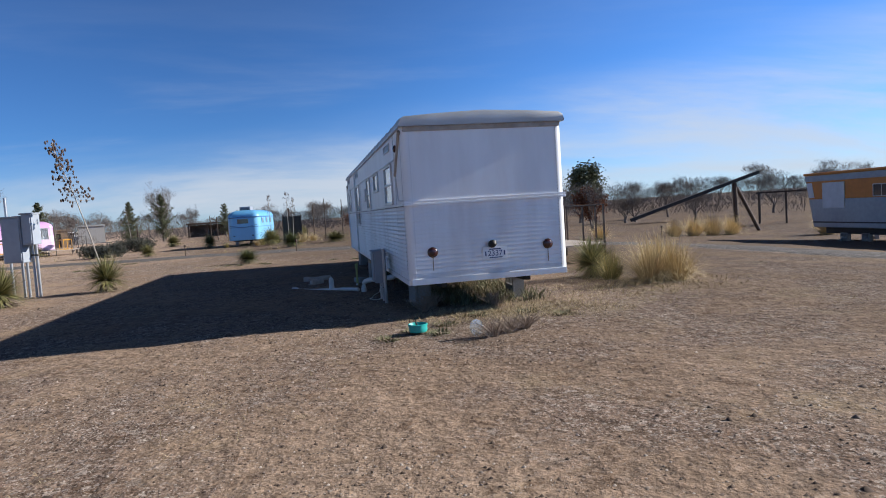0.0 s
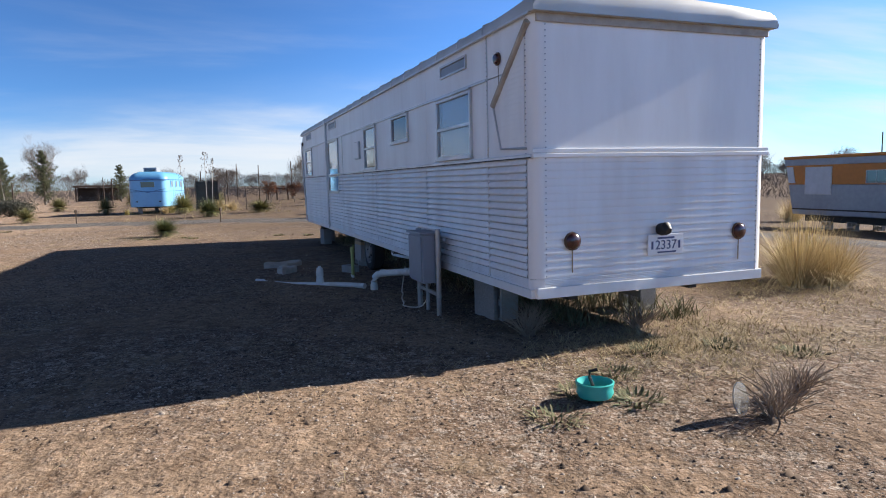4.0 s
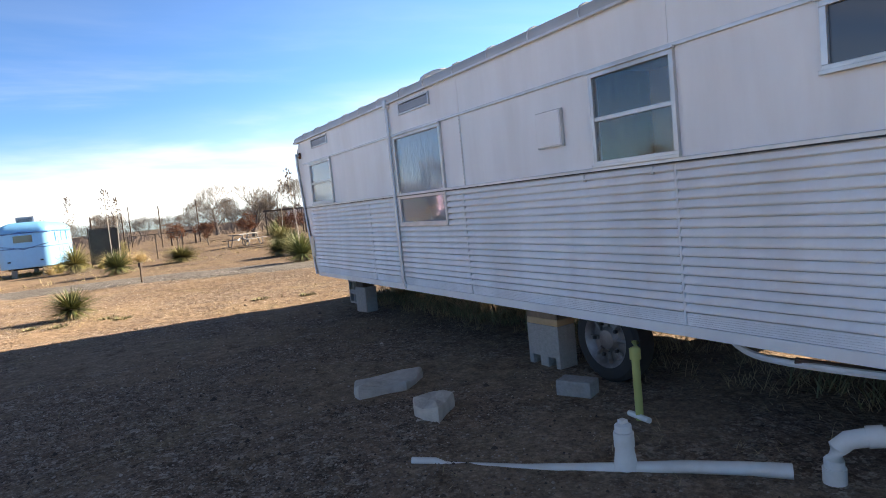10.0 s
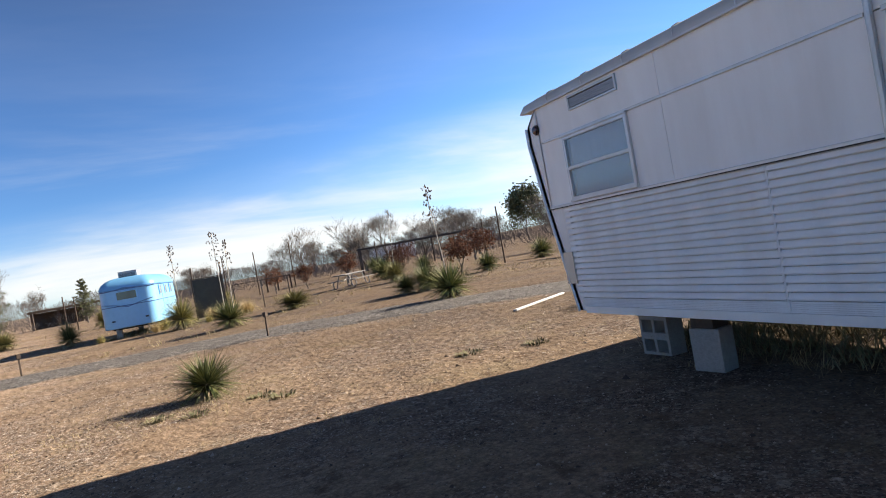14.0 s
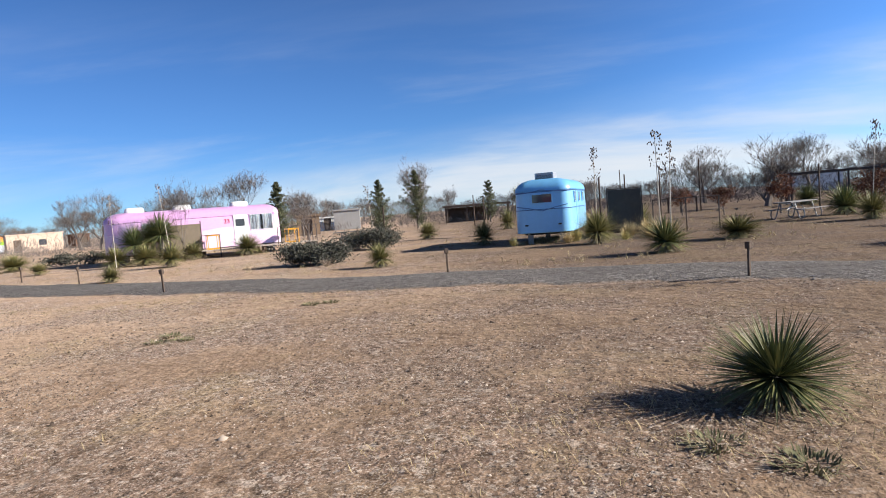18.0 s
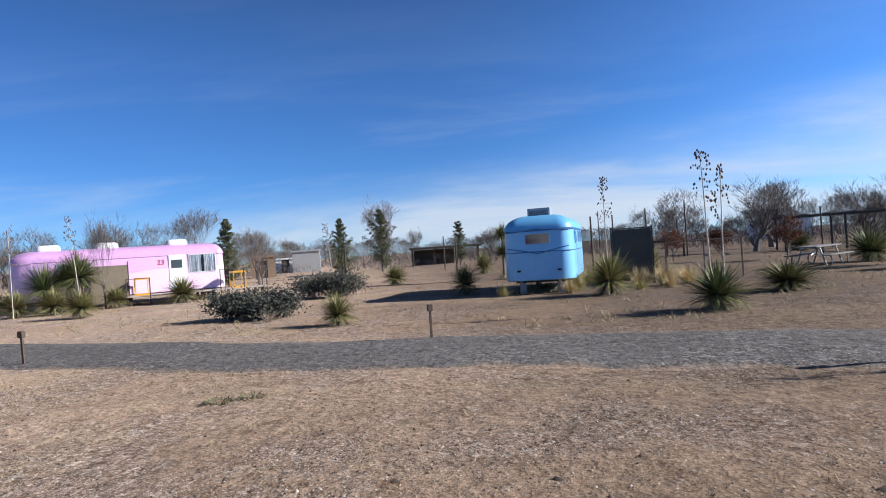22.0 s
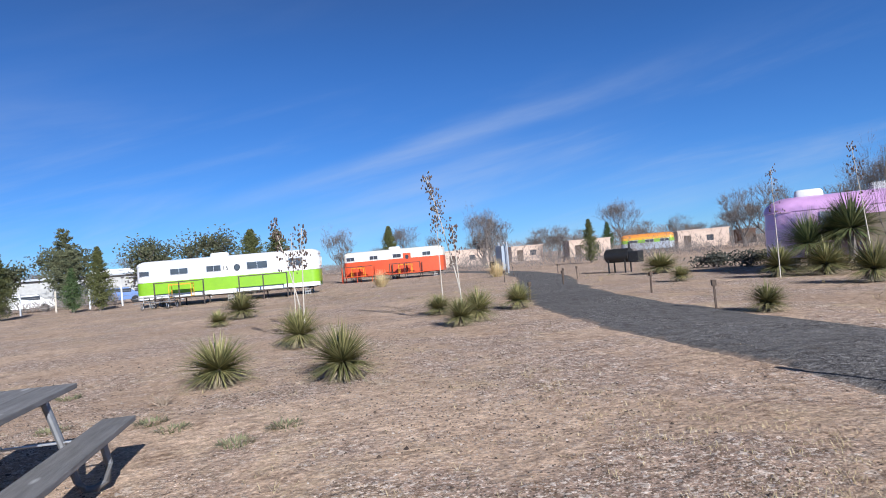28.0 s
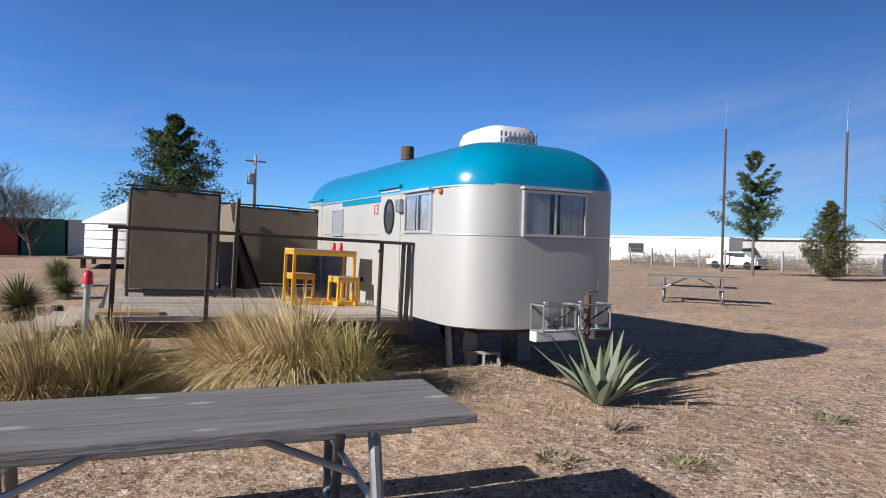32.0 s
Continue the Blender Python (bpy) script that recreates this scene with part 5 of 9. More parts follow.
for x0 in (-0.54, -0.08):
    bm = B()
    for x in (x0, x0 + 0.4):
        for y in (0.04, 0.26):
            tube(bm, ((x, y, 0.64), (x, y, 0.9)), 0.011, 6)
    for z in (0.64, 0.9):
        tube(bm, ((x0, 0.04, z), (x0 + 0.4, 0.04, z), (x0 + 0.4, 0.26, z), (x0, 0.26, z), (x0, 0.04, z)), 0.011, 6)
    part("rack_frame", bm, M_GALV, rack)
    part("strap", box(B(), x0 + 0.19, x0 + 0.24, 0.03, 0.05, 0.64, 0.92, 0.003), M_WHITE, rack)
    for xa, xb, za, zb in ((x0 + 0.02, x0 + 0.2, 0.88, 0.66), (x0 + 0.22, x0 + 0.39, 0.66, 0.88)):
        bm = B()
        tube(bm, ((xa, 0.27, za), (xb, 0.05, zb)), 0.012, 6)
        part("diagonal", bm, M_BLACK, rack)
tqm = TQ.matrix_basis
for x, y, z, yaw in ((0.2, -1.62, -0.02, 10), (0.2, -1.62, 0.18, 2), (0.2, -1.62, 0.36, 6), (-0.6, -1.6, -0.02, 0), (-0.6, -1.6, 0.18, 0), (-0.6, -1.6, 0.36, 0),
                     (0.5, -5.6, -0.02, 0), (0.5, -5.6, 0.18, 0), (0.5, -5.6, 0.38, 0), (0.02, -1.38, -0.02, 60)):
    p = tqm @ Vector((x, y, z))
    cinder((p.x, p.y, p.z), yaw - 6)
p = tqm @ Vector((0.43, -1.5, 0))
slab((p.x, p.y, -0.03), (0.06, 0.06, 0.6), 12, M_WHITE, "jack_stand", "white square steel jack post leaning under the trailer corner", "post", tilt=6)
p = tqm @ Vector((-0.5, -3.2, 0.32))
wheel("trailer_wheel", (p.x, p.y, 0.32), 0.33, 0.2, "dusty black tyre under the silver trailer", -6)

# --- deck beside it ---
DZ = 0.64
DK = tqm @ pose(0, 0, -0.036, 0, -1.7, 0)
deck = empty("deck", DK @ pose(0, 0, 0), "raised grey timber deck beside the silver trailer", "deck")
for k in range(24):
    y = -1.28 - k * 0.2
    part("board", box(B(), 1.06, 4.25, y - 0.19, y, DZ - 0.04, DZ, 0.005), M_DECK, deck)
for y0, y1 in ((-1.3, -1.26), (-6.1, -6.06)):
    part("fascia", box(B(), 1.06, 4.26, y0 + 0.02, y1 + 0.02, DZ - 0.2, DZ - 0.045, 0.006), M_STEELD, deck)
part("fascia", box(B(), 4.25, 4.3, -6.06, -1.24, DZ - 0.2, DZ - 0.045, 0.006), M_STEELD, deck)
for x in (1.3, 2.8, 4.1):
    for y in (-1.5, -3.6, -5.8):
        part("pier", box(B(), x - 0.07, x + 0.07, y - 0.07, y + 0.07, -0.16, DZ - 0.045, 0.008), M_POST, deck)
part("loose_board", box(B(), 3.75, 4.3, -1.75, -1.4, DZ + 0.002, DZ + 0.035, 0.006), M_PALEWOOD, deck, "loose pale board")
# ramp down to the soil at the open end
ramp = empty("deck_ramp", DK @ pose(0, 0, 0), "worn grey timber ramp leading up to the deck", "ramp")
for k in range(10):
    x0, x1 = 4.31 + k * 0.16, 4.46 + k * 0.16
    bm = B()
    box(bm, x0, x1, -3.1, -1.35, -0.02, 0.02, 0.005, Matrix.Translation((0, 0, DZ - 0.05 - (x0 - 4.3) * 0.34)))
    part("board", bm, M_DECK, ramp)
for y in (-3.05, -1.45):
    bm = B()
    loft(bm, [[(4.31, y + q, DZ - 0.24), (4.31, y + q, DZ - 0.08), (5.9, y + q, DZ - 0.62), (5.9, y + q, DZ - 0.82)] for q in (0.0, 0.06)])
    part("stringer", bm, M_STEELD, ramp)
stub = B()
tube(stub, ((0, 0, -0.1), (0, 0, 0.62), (0, 0, 0.64)), [0.075, 0.07, 0.05], 12)
stub = solo("timber_stub", stub, M_POST, "short dark round timber post beside the deck ramp", "post", smooth=True)
stub.matrix_basis = tqm @ pose(4.75, -3.4, 0)
rail = empty("deck_railing", DK @ pose(0, 0, 0), "dark steel deck railing with a flat top rail", "railing")
part("top_rail", box(B(), 1.12, 4.24, -1.32, -1.24, 1.47, 1.505, 0.006), M_STEELD, rail)
for x in (1.16, 1.23, 1.5, 3.34, 4.18):
    part("post", box(B(), x - 0.02, x + 0.02, -1.3, -1.26, DZ - 0.2, 1.47, 0.004), M_STEELD, rail)
part("side_rail", box(B(), 4.14, 4.21, -2.6, -1.28, 1.475, 1.505, 0.006), M_STEELD, rail)
part("post", box(B(), 4.16, 4.2, -2.6, -2.56, DZ - 0.2, 1.47, 0.004), M_STEELD, rail)
bm = B()
tube(bm, ((4.38, -1.25, -0.15), (4.38, -1.25, 0.92)), 0.03, 10)
lp = part("pipe_stand", bm, M_GALV, rail, smooth=True)
red = empty("red_lantern", DK @ pose(4.38, -1.25, 0), "red glass lantern on a galvanised pipe stand", "lantern")
bm = B()
tube(bm, ((0, 0, 0.92), (0, 0, 0.95)), [0.05, 0.05], 14)
part("base", bm, M_GALV, red, smooth=True)
bm = B()
tube(bm, ((0, 0, 0.95), (0, 0, 1.03), (0, 0, 1.06), (0, 0, 1.075)), [0.045, 0.043, 0.032, 0.012], 16)
part("globe", bm, M_RED, red, smooth=True)
for x0, x1, y0, y1, nm in ((2.95, 4.05, -3.6, -3.53, 0), (1.05, 2.70, -5.3, -5.23, 1)):
    scr = empty("canvas_screen", DK @ pose(0, 0, 0), "brown canvas privacy screen on a steel frame", "screen", "privacy screens")
    part("canvas", box(B(), x0 + 0.03, x1 - 0.03, y0 + 0.025, y1 - 0.025, DZ + 0.1, 2.0 - 0.04 * nm, 0.004), M_BROWN, scr)
    for x in (x0, x1 - 0.04):
        part("upright", box(B(), x, x + 0.04, y0, y0 + 0.04, DZ - 0.02, 2.03 - 0.04 * nm, 0.004), M_STEELD, scr)
    for z in (DZ + 0.05, 1.99 - 0.04 * nm):
        part("crossbar", box(B(), x0 + 0.04, x1 - 0.04, y0, y0 + 0.04, z, z + 0.04, 0.004), M_STEELD, scr)
scr = empty("canvas_screen", DK @ pose(0, 0, 0), "brown canvas side screen on a steel frame, in shade", "screen", "privacy screens")
part("canvas", box(B(), 2.69, 2.73, -5.2, -3.65, DZ + 0.1, 1.96, 0.004), M_BROWN, scr)
part("upright", box(B(), 2.69, 2.73, -3.64, -3.59, DZ - 0.02, 2.0, 0.004), M_STEELD, scr)
scr2 = empty("canvas_screen", DK @ pose(0, 0, 0), "brown canvas privacy screen on a steel frame", "screen", "privacy screens")
part("canvas", box(B(), 4.02, 4.06, -5.9, -3.65, DZ + 0.1, 1.96, 0.004), M_BROWN, scr2)
part("upright", box(B(), 4.02, 4.06, -5.95, -5.905, DZ - 0.02, 2.0, 0.004), M_STEELD, scr2)


for x0, x1, y, z in ((2.9, 4.1, -3.56, 2.05), (1.05, 2.74, -5.26, 2.01)):
    pole = empty("canvas_pole", DK @ pose(0, 0, 0), "thin dark pole laced along the top of a canvas screen", "pole", "screen poles")
    bm = B()
    tube(bm, ((x0, y, z), ((x0 + x1) / 2, y, z + 0.015), (x1, y, z)), 0.014, 7)
    part("shaft", bm, M_STEELD, pole, smooth=True)
    for k in range(4):
        x = x0 + 0.08 + (x1 - x0 - 0.16) * k / 3
        part("lacing", box(B(), x - 0.008, x + 0.008, y - 0.02, y + 0.02, z - 0.05, z + 0.02, 0.003), M_BLACK, pole)
flap = empty("canvas_flap", DK @ pose(0, 0, 0), "loose brown canvas flap gathered beside the screen", "canvas")
bm = B()
rows_ = []
for k in range(9):
    t = k / 8
    rows_.append([bm.verts.new((2.72 - 0.42 * t * f ** 1.5 - 0.05 * math.sin(6 * t + 3 * f), -3.7 - 0.12 * math.sin(9 * t) - 0.25 * t, 1.95 - 1.2 * f)) for f in (0.0, 0.2, 0.4, 0.6, 0.8, 1.0)])
for p_, q_ in zip(rows_, rows_[1:]):
    for k in range(5):
        bm.faces.new((p_[k], q_[k], q_[k + 1], p_[k + 1]))
bmesh.ops.solidify(bm, geom=list(bm.faces), thickness=0.008)
part("cloth", bm, M_BROWND, flap, smooth=True)


def bar_table(name, m, l, w, hgt, top_mat, label, category, group=""):
    e = empty(name, m, label, category, group)
    part("top", box(B(), -l / 2, l / 2, -w / 2, w / 2, hgt - 0.03, hgt, 0.005), top_mat, e)
    s = 0.019
    for x in (-l / 2 + s, l / 2 - s):
        for y in (-w / 2 + s, w / 2 - s):
            part("leg", box(B(), x - s, x + s, y - s, y + s, 0, hgt - 0.03, 0.004), M_YELLOW, e)
        part("stretcher", box(B(), x - s, x + s, -w / 2 + 2 * s, w / 2 - 2 * s, 0.0, 0.05, 0.004), M_YELLOW, e)
        part("apron", box(B(), x - s, x + s, -w / 2 + 2 * s, w / 2 - 2 * s, hgt - 0.08, hgt - 0.032, 0.004), M_YELLOW, e)
    for y in (-w / 2 + s, w / 2 - s):
        part("apron", box(B(), -l / 2 + 2 * s, l / 2 - 2 * s, y - s, y + s, hgt - 0.08, hgt - 0.032, 0.004), M_YELLOW, e)
    return e


bar_table("bar_table", DK @ pose(1.75, -2.85, DZ + 0.001, 0, 0, 90), 0.5, 0.84, 0.72, M_PALEWOOD, "yellow steel bar table with a pale wood top", "table")
for x, y in ((1.47, -2.66), (1.9, -3.25)):
    bar_table("stool", DK @ pose(x, y, DZ + 0.001, 0, 0, 8), 0.31, 0.31, 0.38, M_PALEWOOD, "low yellow steel stool with a wood seat", "stool", "stools on the deck")
for k, (x, y) in enumerate(((1.55, -2.62), (1.62, -2.7))):
    bm = B()
    tube(bm, ((0, 0, 0), (0, 0, 0.075), (0, 0, 0.1)), [0.03, 0.03, 0.016], 12)
    ob = solo("red_cup", bm, M_RED, "small red cup on the bar table", "cup", "cups on the bar table", smooth=True)
    ob.matrix_basis = DK @ pose(x, y, DZ + 0.721)


# ---------- picnic tables ----------
def picnic_table(m, label, length=2.44, group="picnic tables"):
    e = empty("picnic_table", m, label, "picnic table", group)
    bw = 0.245
    for k in range(3):
        y = (k - 1) * (bw + 0.008)
        part("top_plank", box(B(), -length / 2, length / 2, y - bw / 2, y + bw / 2, 0.71, 0.75, 0.006), M_GREYWOOD, e)
    for s in (-1, 1):
        part("bench_plank", box(B(), -length / 2, length / 2, s * 0.66 - 0.125, s * 0.66 + 0.125, 0.4, 0.44, 0.006), M_GREYWOOD, e)
    for x in (-length / 2 + 0.45, length / 2 - 0.45):
        for s in (-1, 1):
            bm = B()
            tube(bm, ((x, s * 0.3, 0.7), (x, s * 0.36, 0.5), (x, s * 0.48, 0.1), (x, s * 0.53, 0.03), (x, s * 0.6, 0.03), (x, s * 0.68, 0.08), (x, s * 0.7, 0.2), (x, s * 0.66, 0.39)), 0.028, 9)
            part("leg", bm, M_TUBE, e, "bent steel tube leg", smooth=True)
        part("cross_bar", box(B(), x - 0.02, x + 0.02, -0.33, 0.33, 0.665, 0.705, 0.004), M_GALV, e)
        part("bench_bar", box(B(), x - 0.015, x + 0.015, -0.72, 0.72, 0.385, 0.4, 0.003), M_GALV, e)
        s = -1 if x > 0 else 1
        bm = B()
        tube(bm, ((x, 0, 0.4), (x + s * 0.62, 0, 0.68)), 0.018, 8)
        part("brace", bm, M_GALV, e, smooth=True)
    return e


tb = picnic_table(pose(-16.3, 18.62, 0.0, 0, 0, -12), "weathered grey picnic table with galvanised tube legs")

# ---------- the other trailers ----------
def yaw_of(a, b):
    """The turn about z that takes +y to the way from a to b."""
    return math.degrees(math.atan2(-(b[0] - a[0]), b[1] - a[1]))


# sky-blue trailer
BL = empty("travel_trailer", pose(-5.75, 35.2, 0, 0, 0, 171), "small sky-blue rounded trailer with a darker blue roof", "trailer")
BW, BLEN = 2.15, 4.9
shell(BL, "lower_wall", BW, BLEN, 0.42, [(0.4, 0.04), (0.42, 0.0), (1.3, 0.0)], M_BLUE, bottom=True)
shell(BL, "upper_wall", BW, BLEN, 0.42, [(1.3, 0.0), (1.95, 0.02)], M_BLUE)
shell(BL, "roof", BW, BLEN, 0.44, [(1.95, 0.02)] + dome(1.97, 2.42, 0.7, 9), M_BLUEROOF, "darker blue domed roof", top=True)
for z, sag in ((1.93, 0.0), (1.28, 0.0)):
    bm = B()
    tube(bm, [(x, y, z + (0.0 if y < -0.3 else 0.0)) for x, y in plan_ring(BW + 0.02, -BLEN - 0.01, 0.01, 0.43)], 0.014, 5)
    part("trim_strip", bm, M_SHADOWBLUE, BL)
bm = B()
tube(bm, ((-0.95, 0.02, 1.42), (-0.5, 0.03, 1.34), (0, 0.03, 1.22), (0.5, 0.03, 1.34), (0.95, 0.02, 1.42)), 0.014, 5)
part("trim_strip", bm, M_SHADOWBLUE, BL, "blue chevron moulding")
bm = B()
tube(bm, ((-0.95, 0.02, 1.9), (-0.45, 0.03, 1.93), (0, 0.03, 2.0), (0.45, 0.03, 1.93), (0.95, 0.02, 1.9)), 0.014, 5)
part("trim_strip", bm, M_SHADOWBLUE, BL)
panel_window(BL, "y", 0.0, 0.0, 1.68, 0.72, 0.3, M_GLASSD, M_BLUE, 0, "front window in a blue frame")
for u in (-1.0, -2.2, -3.4):
    panel_window(BL, "x", -BW / 2, u, 1.68, 0.4, 0.34, M_GLASSB, M_BLUE, 0, "small side window")
part("door", box(B(), -BW / 2 - 0.014, -BW / 2 + 0.02, -1.9, -1.35, 0.5, 1.9, 0.012), M_BLUE, BL)
for x in (-0.62, 0.62):
    part("tail_lamp", box(B(), x - 0.06, x + 0.06, 0.0, 0.03, 0.68, 0.74, 0.01), M_BLACK, BL)
legs_and_floor(BL, BW, BLEN, 0.4)
blm = BL.matrix_basis
for x in (-0.6, 0.6):
    for y in (-0.5, -4.3):
        p = blm @ Vector((x, y, 0))
        for k in range(2):
            cinder((p.x, p.y, 0.2 * k - 0.02), 0)
bac = empty("roof_air_conditioner", blm @ pose(0.0, -1.2, 0), "white box-shaped roof cooler with a dark grille", "air conditioner")
part("housing", box(B(), -0.36, 0.36, -0.4, 0.4, 2.38, 2.66, 0.03), M_GREYMET, bac)
part("grille", box(B(), -0.3, 0.3, 0.395, 0.415, 2.42, 2.58, 0.005), M_BOX, bac)
for k in range(6):
    part("slat", box(B(), -0.3, 0.3, 0.41, 0.425, 2.43 + k * 0.026, 2.438 + k * 0.026), M_BLACK, bac)
scr = empty("canvas_screen", pose(-2.6, 37.2, 0, 0, 0, -6), "dark brown canvas screen beside the blue trailer", "screen", "privacy screens")
part("canvas", box(B(), -0.62, 0.62, -0.02, 0.02, 0.1, 1.8, 0.004), M_BROWND, scr)
for x in (-0.65, 0.65):
    part("upright", box(B(), x - 0.025, x + 0.025, -0.03, 0.03, -0.03, 1.9, 0.004), M_STEELD, scr)
part("crossbar", box(B(), -0.625, 0.625, -0.025, 0.025, 1.81, 1.85, 0.004), M_STEELD, scr)


def railing(m, length, hgt, n, label, group="deck railings", z0=0.0):
    e = empty("deck_railing", m, label, "railing", group)
    part("top_rail", box(B(), 0, length, -0.03, 0.03, hgt - 0.03, hgt, 0.004), M_STEELD, e)
    for k in range(n):
        x = 0.02 + (length - 0.04) * k / (n - 1)
        part("post", box(B(), x - 0.02, x + 0.02, -0.02, 0.02, z0, hgt - 0.03, 0.004), M_STEELD, e)
    return e


railing(pose(-1.6, 37.0, 0, 0, 0, 10), 2.6, 1.3, 3, "dark steel railing beside the blue trailer")

# pink and lilac trailer
PL, PR = Vector((-29.3, 41.8)), Vector((-21.8, 47.1))
PLEN = (PR - PL).length
PK = empty("travel_trailer", pose(PR.x, PR.y, 0, 0, 0, yaw_of(PL, PR)), "long pink and lilac rounded trailer on a low deck", "trailer")
PW = 2.4
shell(PK, "lower_wall", PW, PLEN, 1.0, [(0.42, 0.05), (0.45, 0.0), (1.02, 0.0)], M_PINK, bottom=True, r1=0.35)
shell(PK, "middle_band", PW, PLEN, 1.0, [(1.02, 0.0), (1.55, 0.0)], M_PINK, r1=0.35)
shell(PK, "upper_band", PW, PLEN, 1.0, [(1.55, 0.0), (2.15, 0.03)], M_ROSE, "rose-lilac upper band", r1=0.35)
shell(PK, "roof", PW, PLEN, 1.0, [(2.15, 0.03)] + dome(2.18, 2.72, 0.85, 8), M_LILAC, top=True, r1=0.35)
for z in (1.02, 2.16):
    bm = B()
    tube(bm, [(x, y, z) for x, y in plan_ring(PW + 0.02, -PLEN - 0.01, 0.01, 1.0, 7, 0.35)], 0.014, 5)
    part("trim_strip", bm, M_PINK, PK)
legs_and_floor(PK, PW, PLEN, 0.42)
bm = B()
loft(bm, [[(PW / 2 - 0.01 + q, -PLEN + 1.2, 1.15), (PW / 2 - 0.01 + q, -5.6, 1.3), (PW / 2 - 0.01 + q, -3.3, 1.552), (PW / 2 - 0.01 + q, -PLEN + 1.2, 1.552)] for q in (0.0, 0.018)])
part("colour_sweep", bm, M_ROSE, PK, "lilac sweep tapering along the side")
panel_window(PK, "x", PW / 2, -1.06, 1.72, 1.2, 0.85, M_GLASSC, M_WHITE, 2, "three-pane window with pale curtains", False, True)
d = part("door", box(B(), PW / 2 - 0.02, PW / 2 + 0.02, -2.6, -1.82, 0.5, 2.2, 0.012), M_WHITE, PK, "white door with a small window")
part("pane", box(B(), PW / 2 + 0.02, PW / 2 + 0.026, -2.5, -2.0, 1.55, 1.95), M_GLASSD, d)
word("23", 0.34, 0.004, M_DIGIT, PK, Matrix.Translation((PW / 2 + 0.004, -2.95, 1.86)) @ Euler((radians(90), 0, radians(90))).to_matrix().to_4x4(), "house_number")
panel_window(PK, "x", PW / 2, -6.6, 1.75, 1.3, 0.6, M_GLASSB, M_TRIM, 1, "side window")
pkm = PK.matrix_basis
for y in (-0.6, -4.5, -8.3):
    for x in (-0.8, 0.8):
        p = pkm @ Vector((x, y, 0))
        for k in range(2):
            cinder((p.x, p.y, 0.2 * k - 0.02), 90)
for y in (-2.1, -5.2, -7.6):
    a = empty("roof_air_conditioner", pkm @ pose(0.1, y, 0), "white roof air conditioner", "air conditioner", "roof coolers")
    roof_ac(a, 0.8, 1.0, 2.68, 0.3, M_WHITE, False)
pdeck = empty("deck", pkm @ pose(0, 0, 0), "low timber deck with steel rails at the pink trailer", "deck")
for k in range(14):
    part("board", box(B(), PW / 2 + 0.05 + k * 0.15, PW / 2 + 0.19 + k * 0.15, -4.6, 1.6, 0.36, 0.4, 0.004), M_DECK, pdeck)
for x in (1.4, 3.0):
    for y in (-4.4, -1.4, 1.4):
        part("pier", box(B(), x - 0.06, x + 0.06, y - 0.06, y + 0.06, -0.03, 0.36), M_POST, pdeck)
railing(pkm @ pose(3.25, -0.6, 0.0, 0, 0, 90), 2.2, 1.35, 3, "dark steel railing of the pink trailer's deck")
railing(pkm @ pose(1.3, 1.58, 0.0), 1.95, 1.35, 3, "dark steel railing of the pink trailer's deck")
railing(pkm @ pose(3.25, -4.6, 0.0, 0, 0, 90), 1.0, 1.2, 2, "dark steel railing of the pink trailer's deck")
for y in (-3.9, 0.4):
    bar_table("bar_table", pkm @ pose(2.2, y, 0.401), 1.1, 0.6, 0.8, M_YELLOW, "yellow steel bar table on the deck", "table", "yellow tables")
scr = empty("canvas_screen", pkm @ pose(1.9, -5.2, 0, 0, 0, 90), "brown canvas screen before the pink trailer", "screen", "privacy screens")
part("canvas", box(B(), -0.75, 0.75, -0.02, 0.02, 0.1, 1.85, 0.004), M_BROWN, scr)
for x in (-0.78, 0.78):
    part("upright", box(B(), x - 0.025, x + 0.025, -0.03, 0.03, -0.03, 2.0, 0.004), M_STEELD, scr)


def long_trailer(a, b, w, lower, upper, label, ztop=2.95, zmid=1.55, r=0.55):
    a, b = Vector(a), Vector(b)
    length = (b - a).length
    e = empty("mobile_home", pose(b.x, b.y, 0, 0, 0, yaw_of(a, b)), label, "trailer")
    shell(e, "lower_wall", w, length, r, [(0.5, 0.03), (0.52, 0.0), (zmid, 0.0)], lower, bottom=True)
    shell(e, "upper_wall", w, length, r, [(zmid, 0.0), (ztop - 0.35, 0.03)], upper)
    shell(e, "roof", w, length, r, [(ztop - 0.35, 0.03)] + dome(ztop - 0.33, ztop, 0.6, 6), upper, top=True)
    bm = B()
    tube(bm, [(x, y, zmid) for x, y in plan_ring(w + 0.02, -length - 0.01, 0.01, r)], 0.02, 5)
    part("trim_strip", bm, M_TRIM, e)
    legs_and_floor(e, w, length, 0.5)
    m = e.matrix_basis
    for y in (-0.9, -length * 0.5, -length + 0.9):
        for x in (-w / 2 + 0.35, w / 2 - 0.35):
            p = m @ Vector((x, y, 0))
            for k in range(2):
                cinder((p.x, p.y, 0.2 * k - 0.02), 0)
    return e, m, length


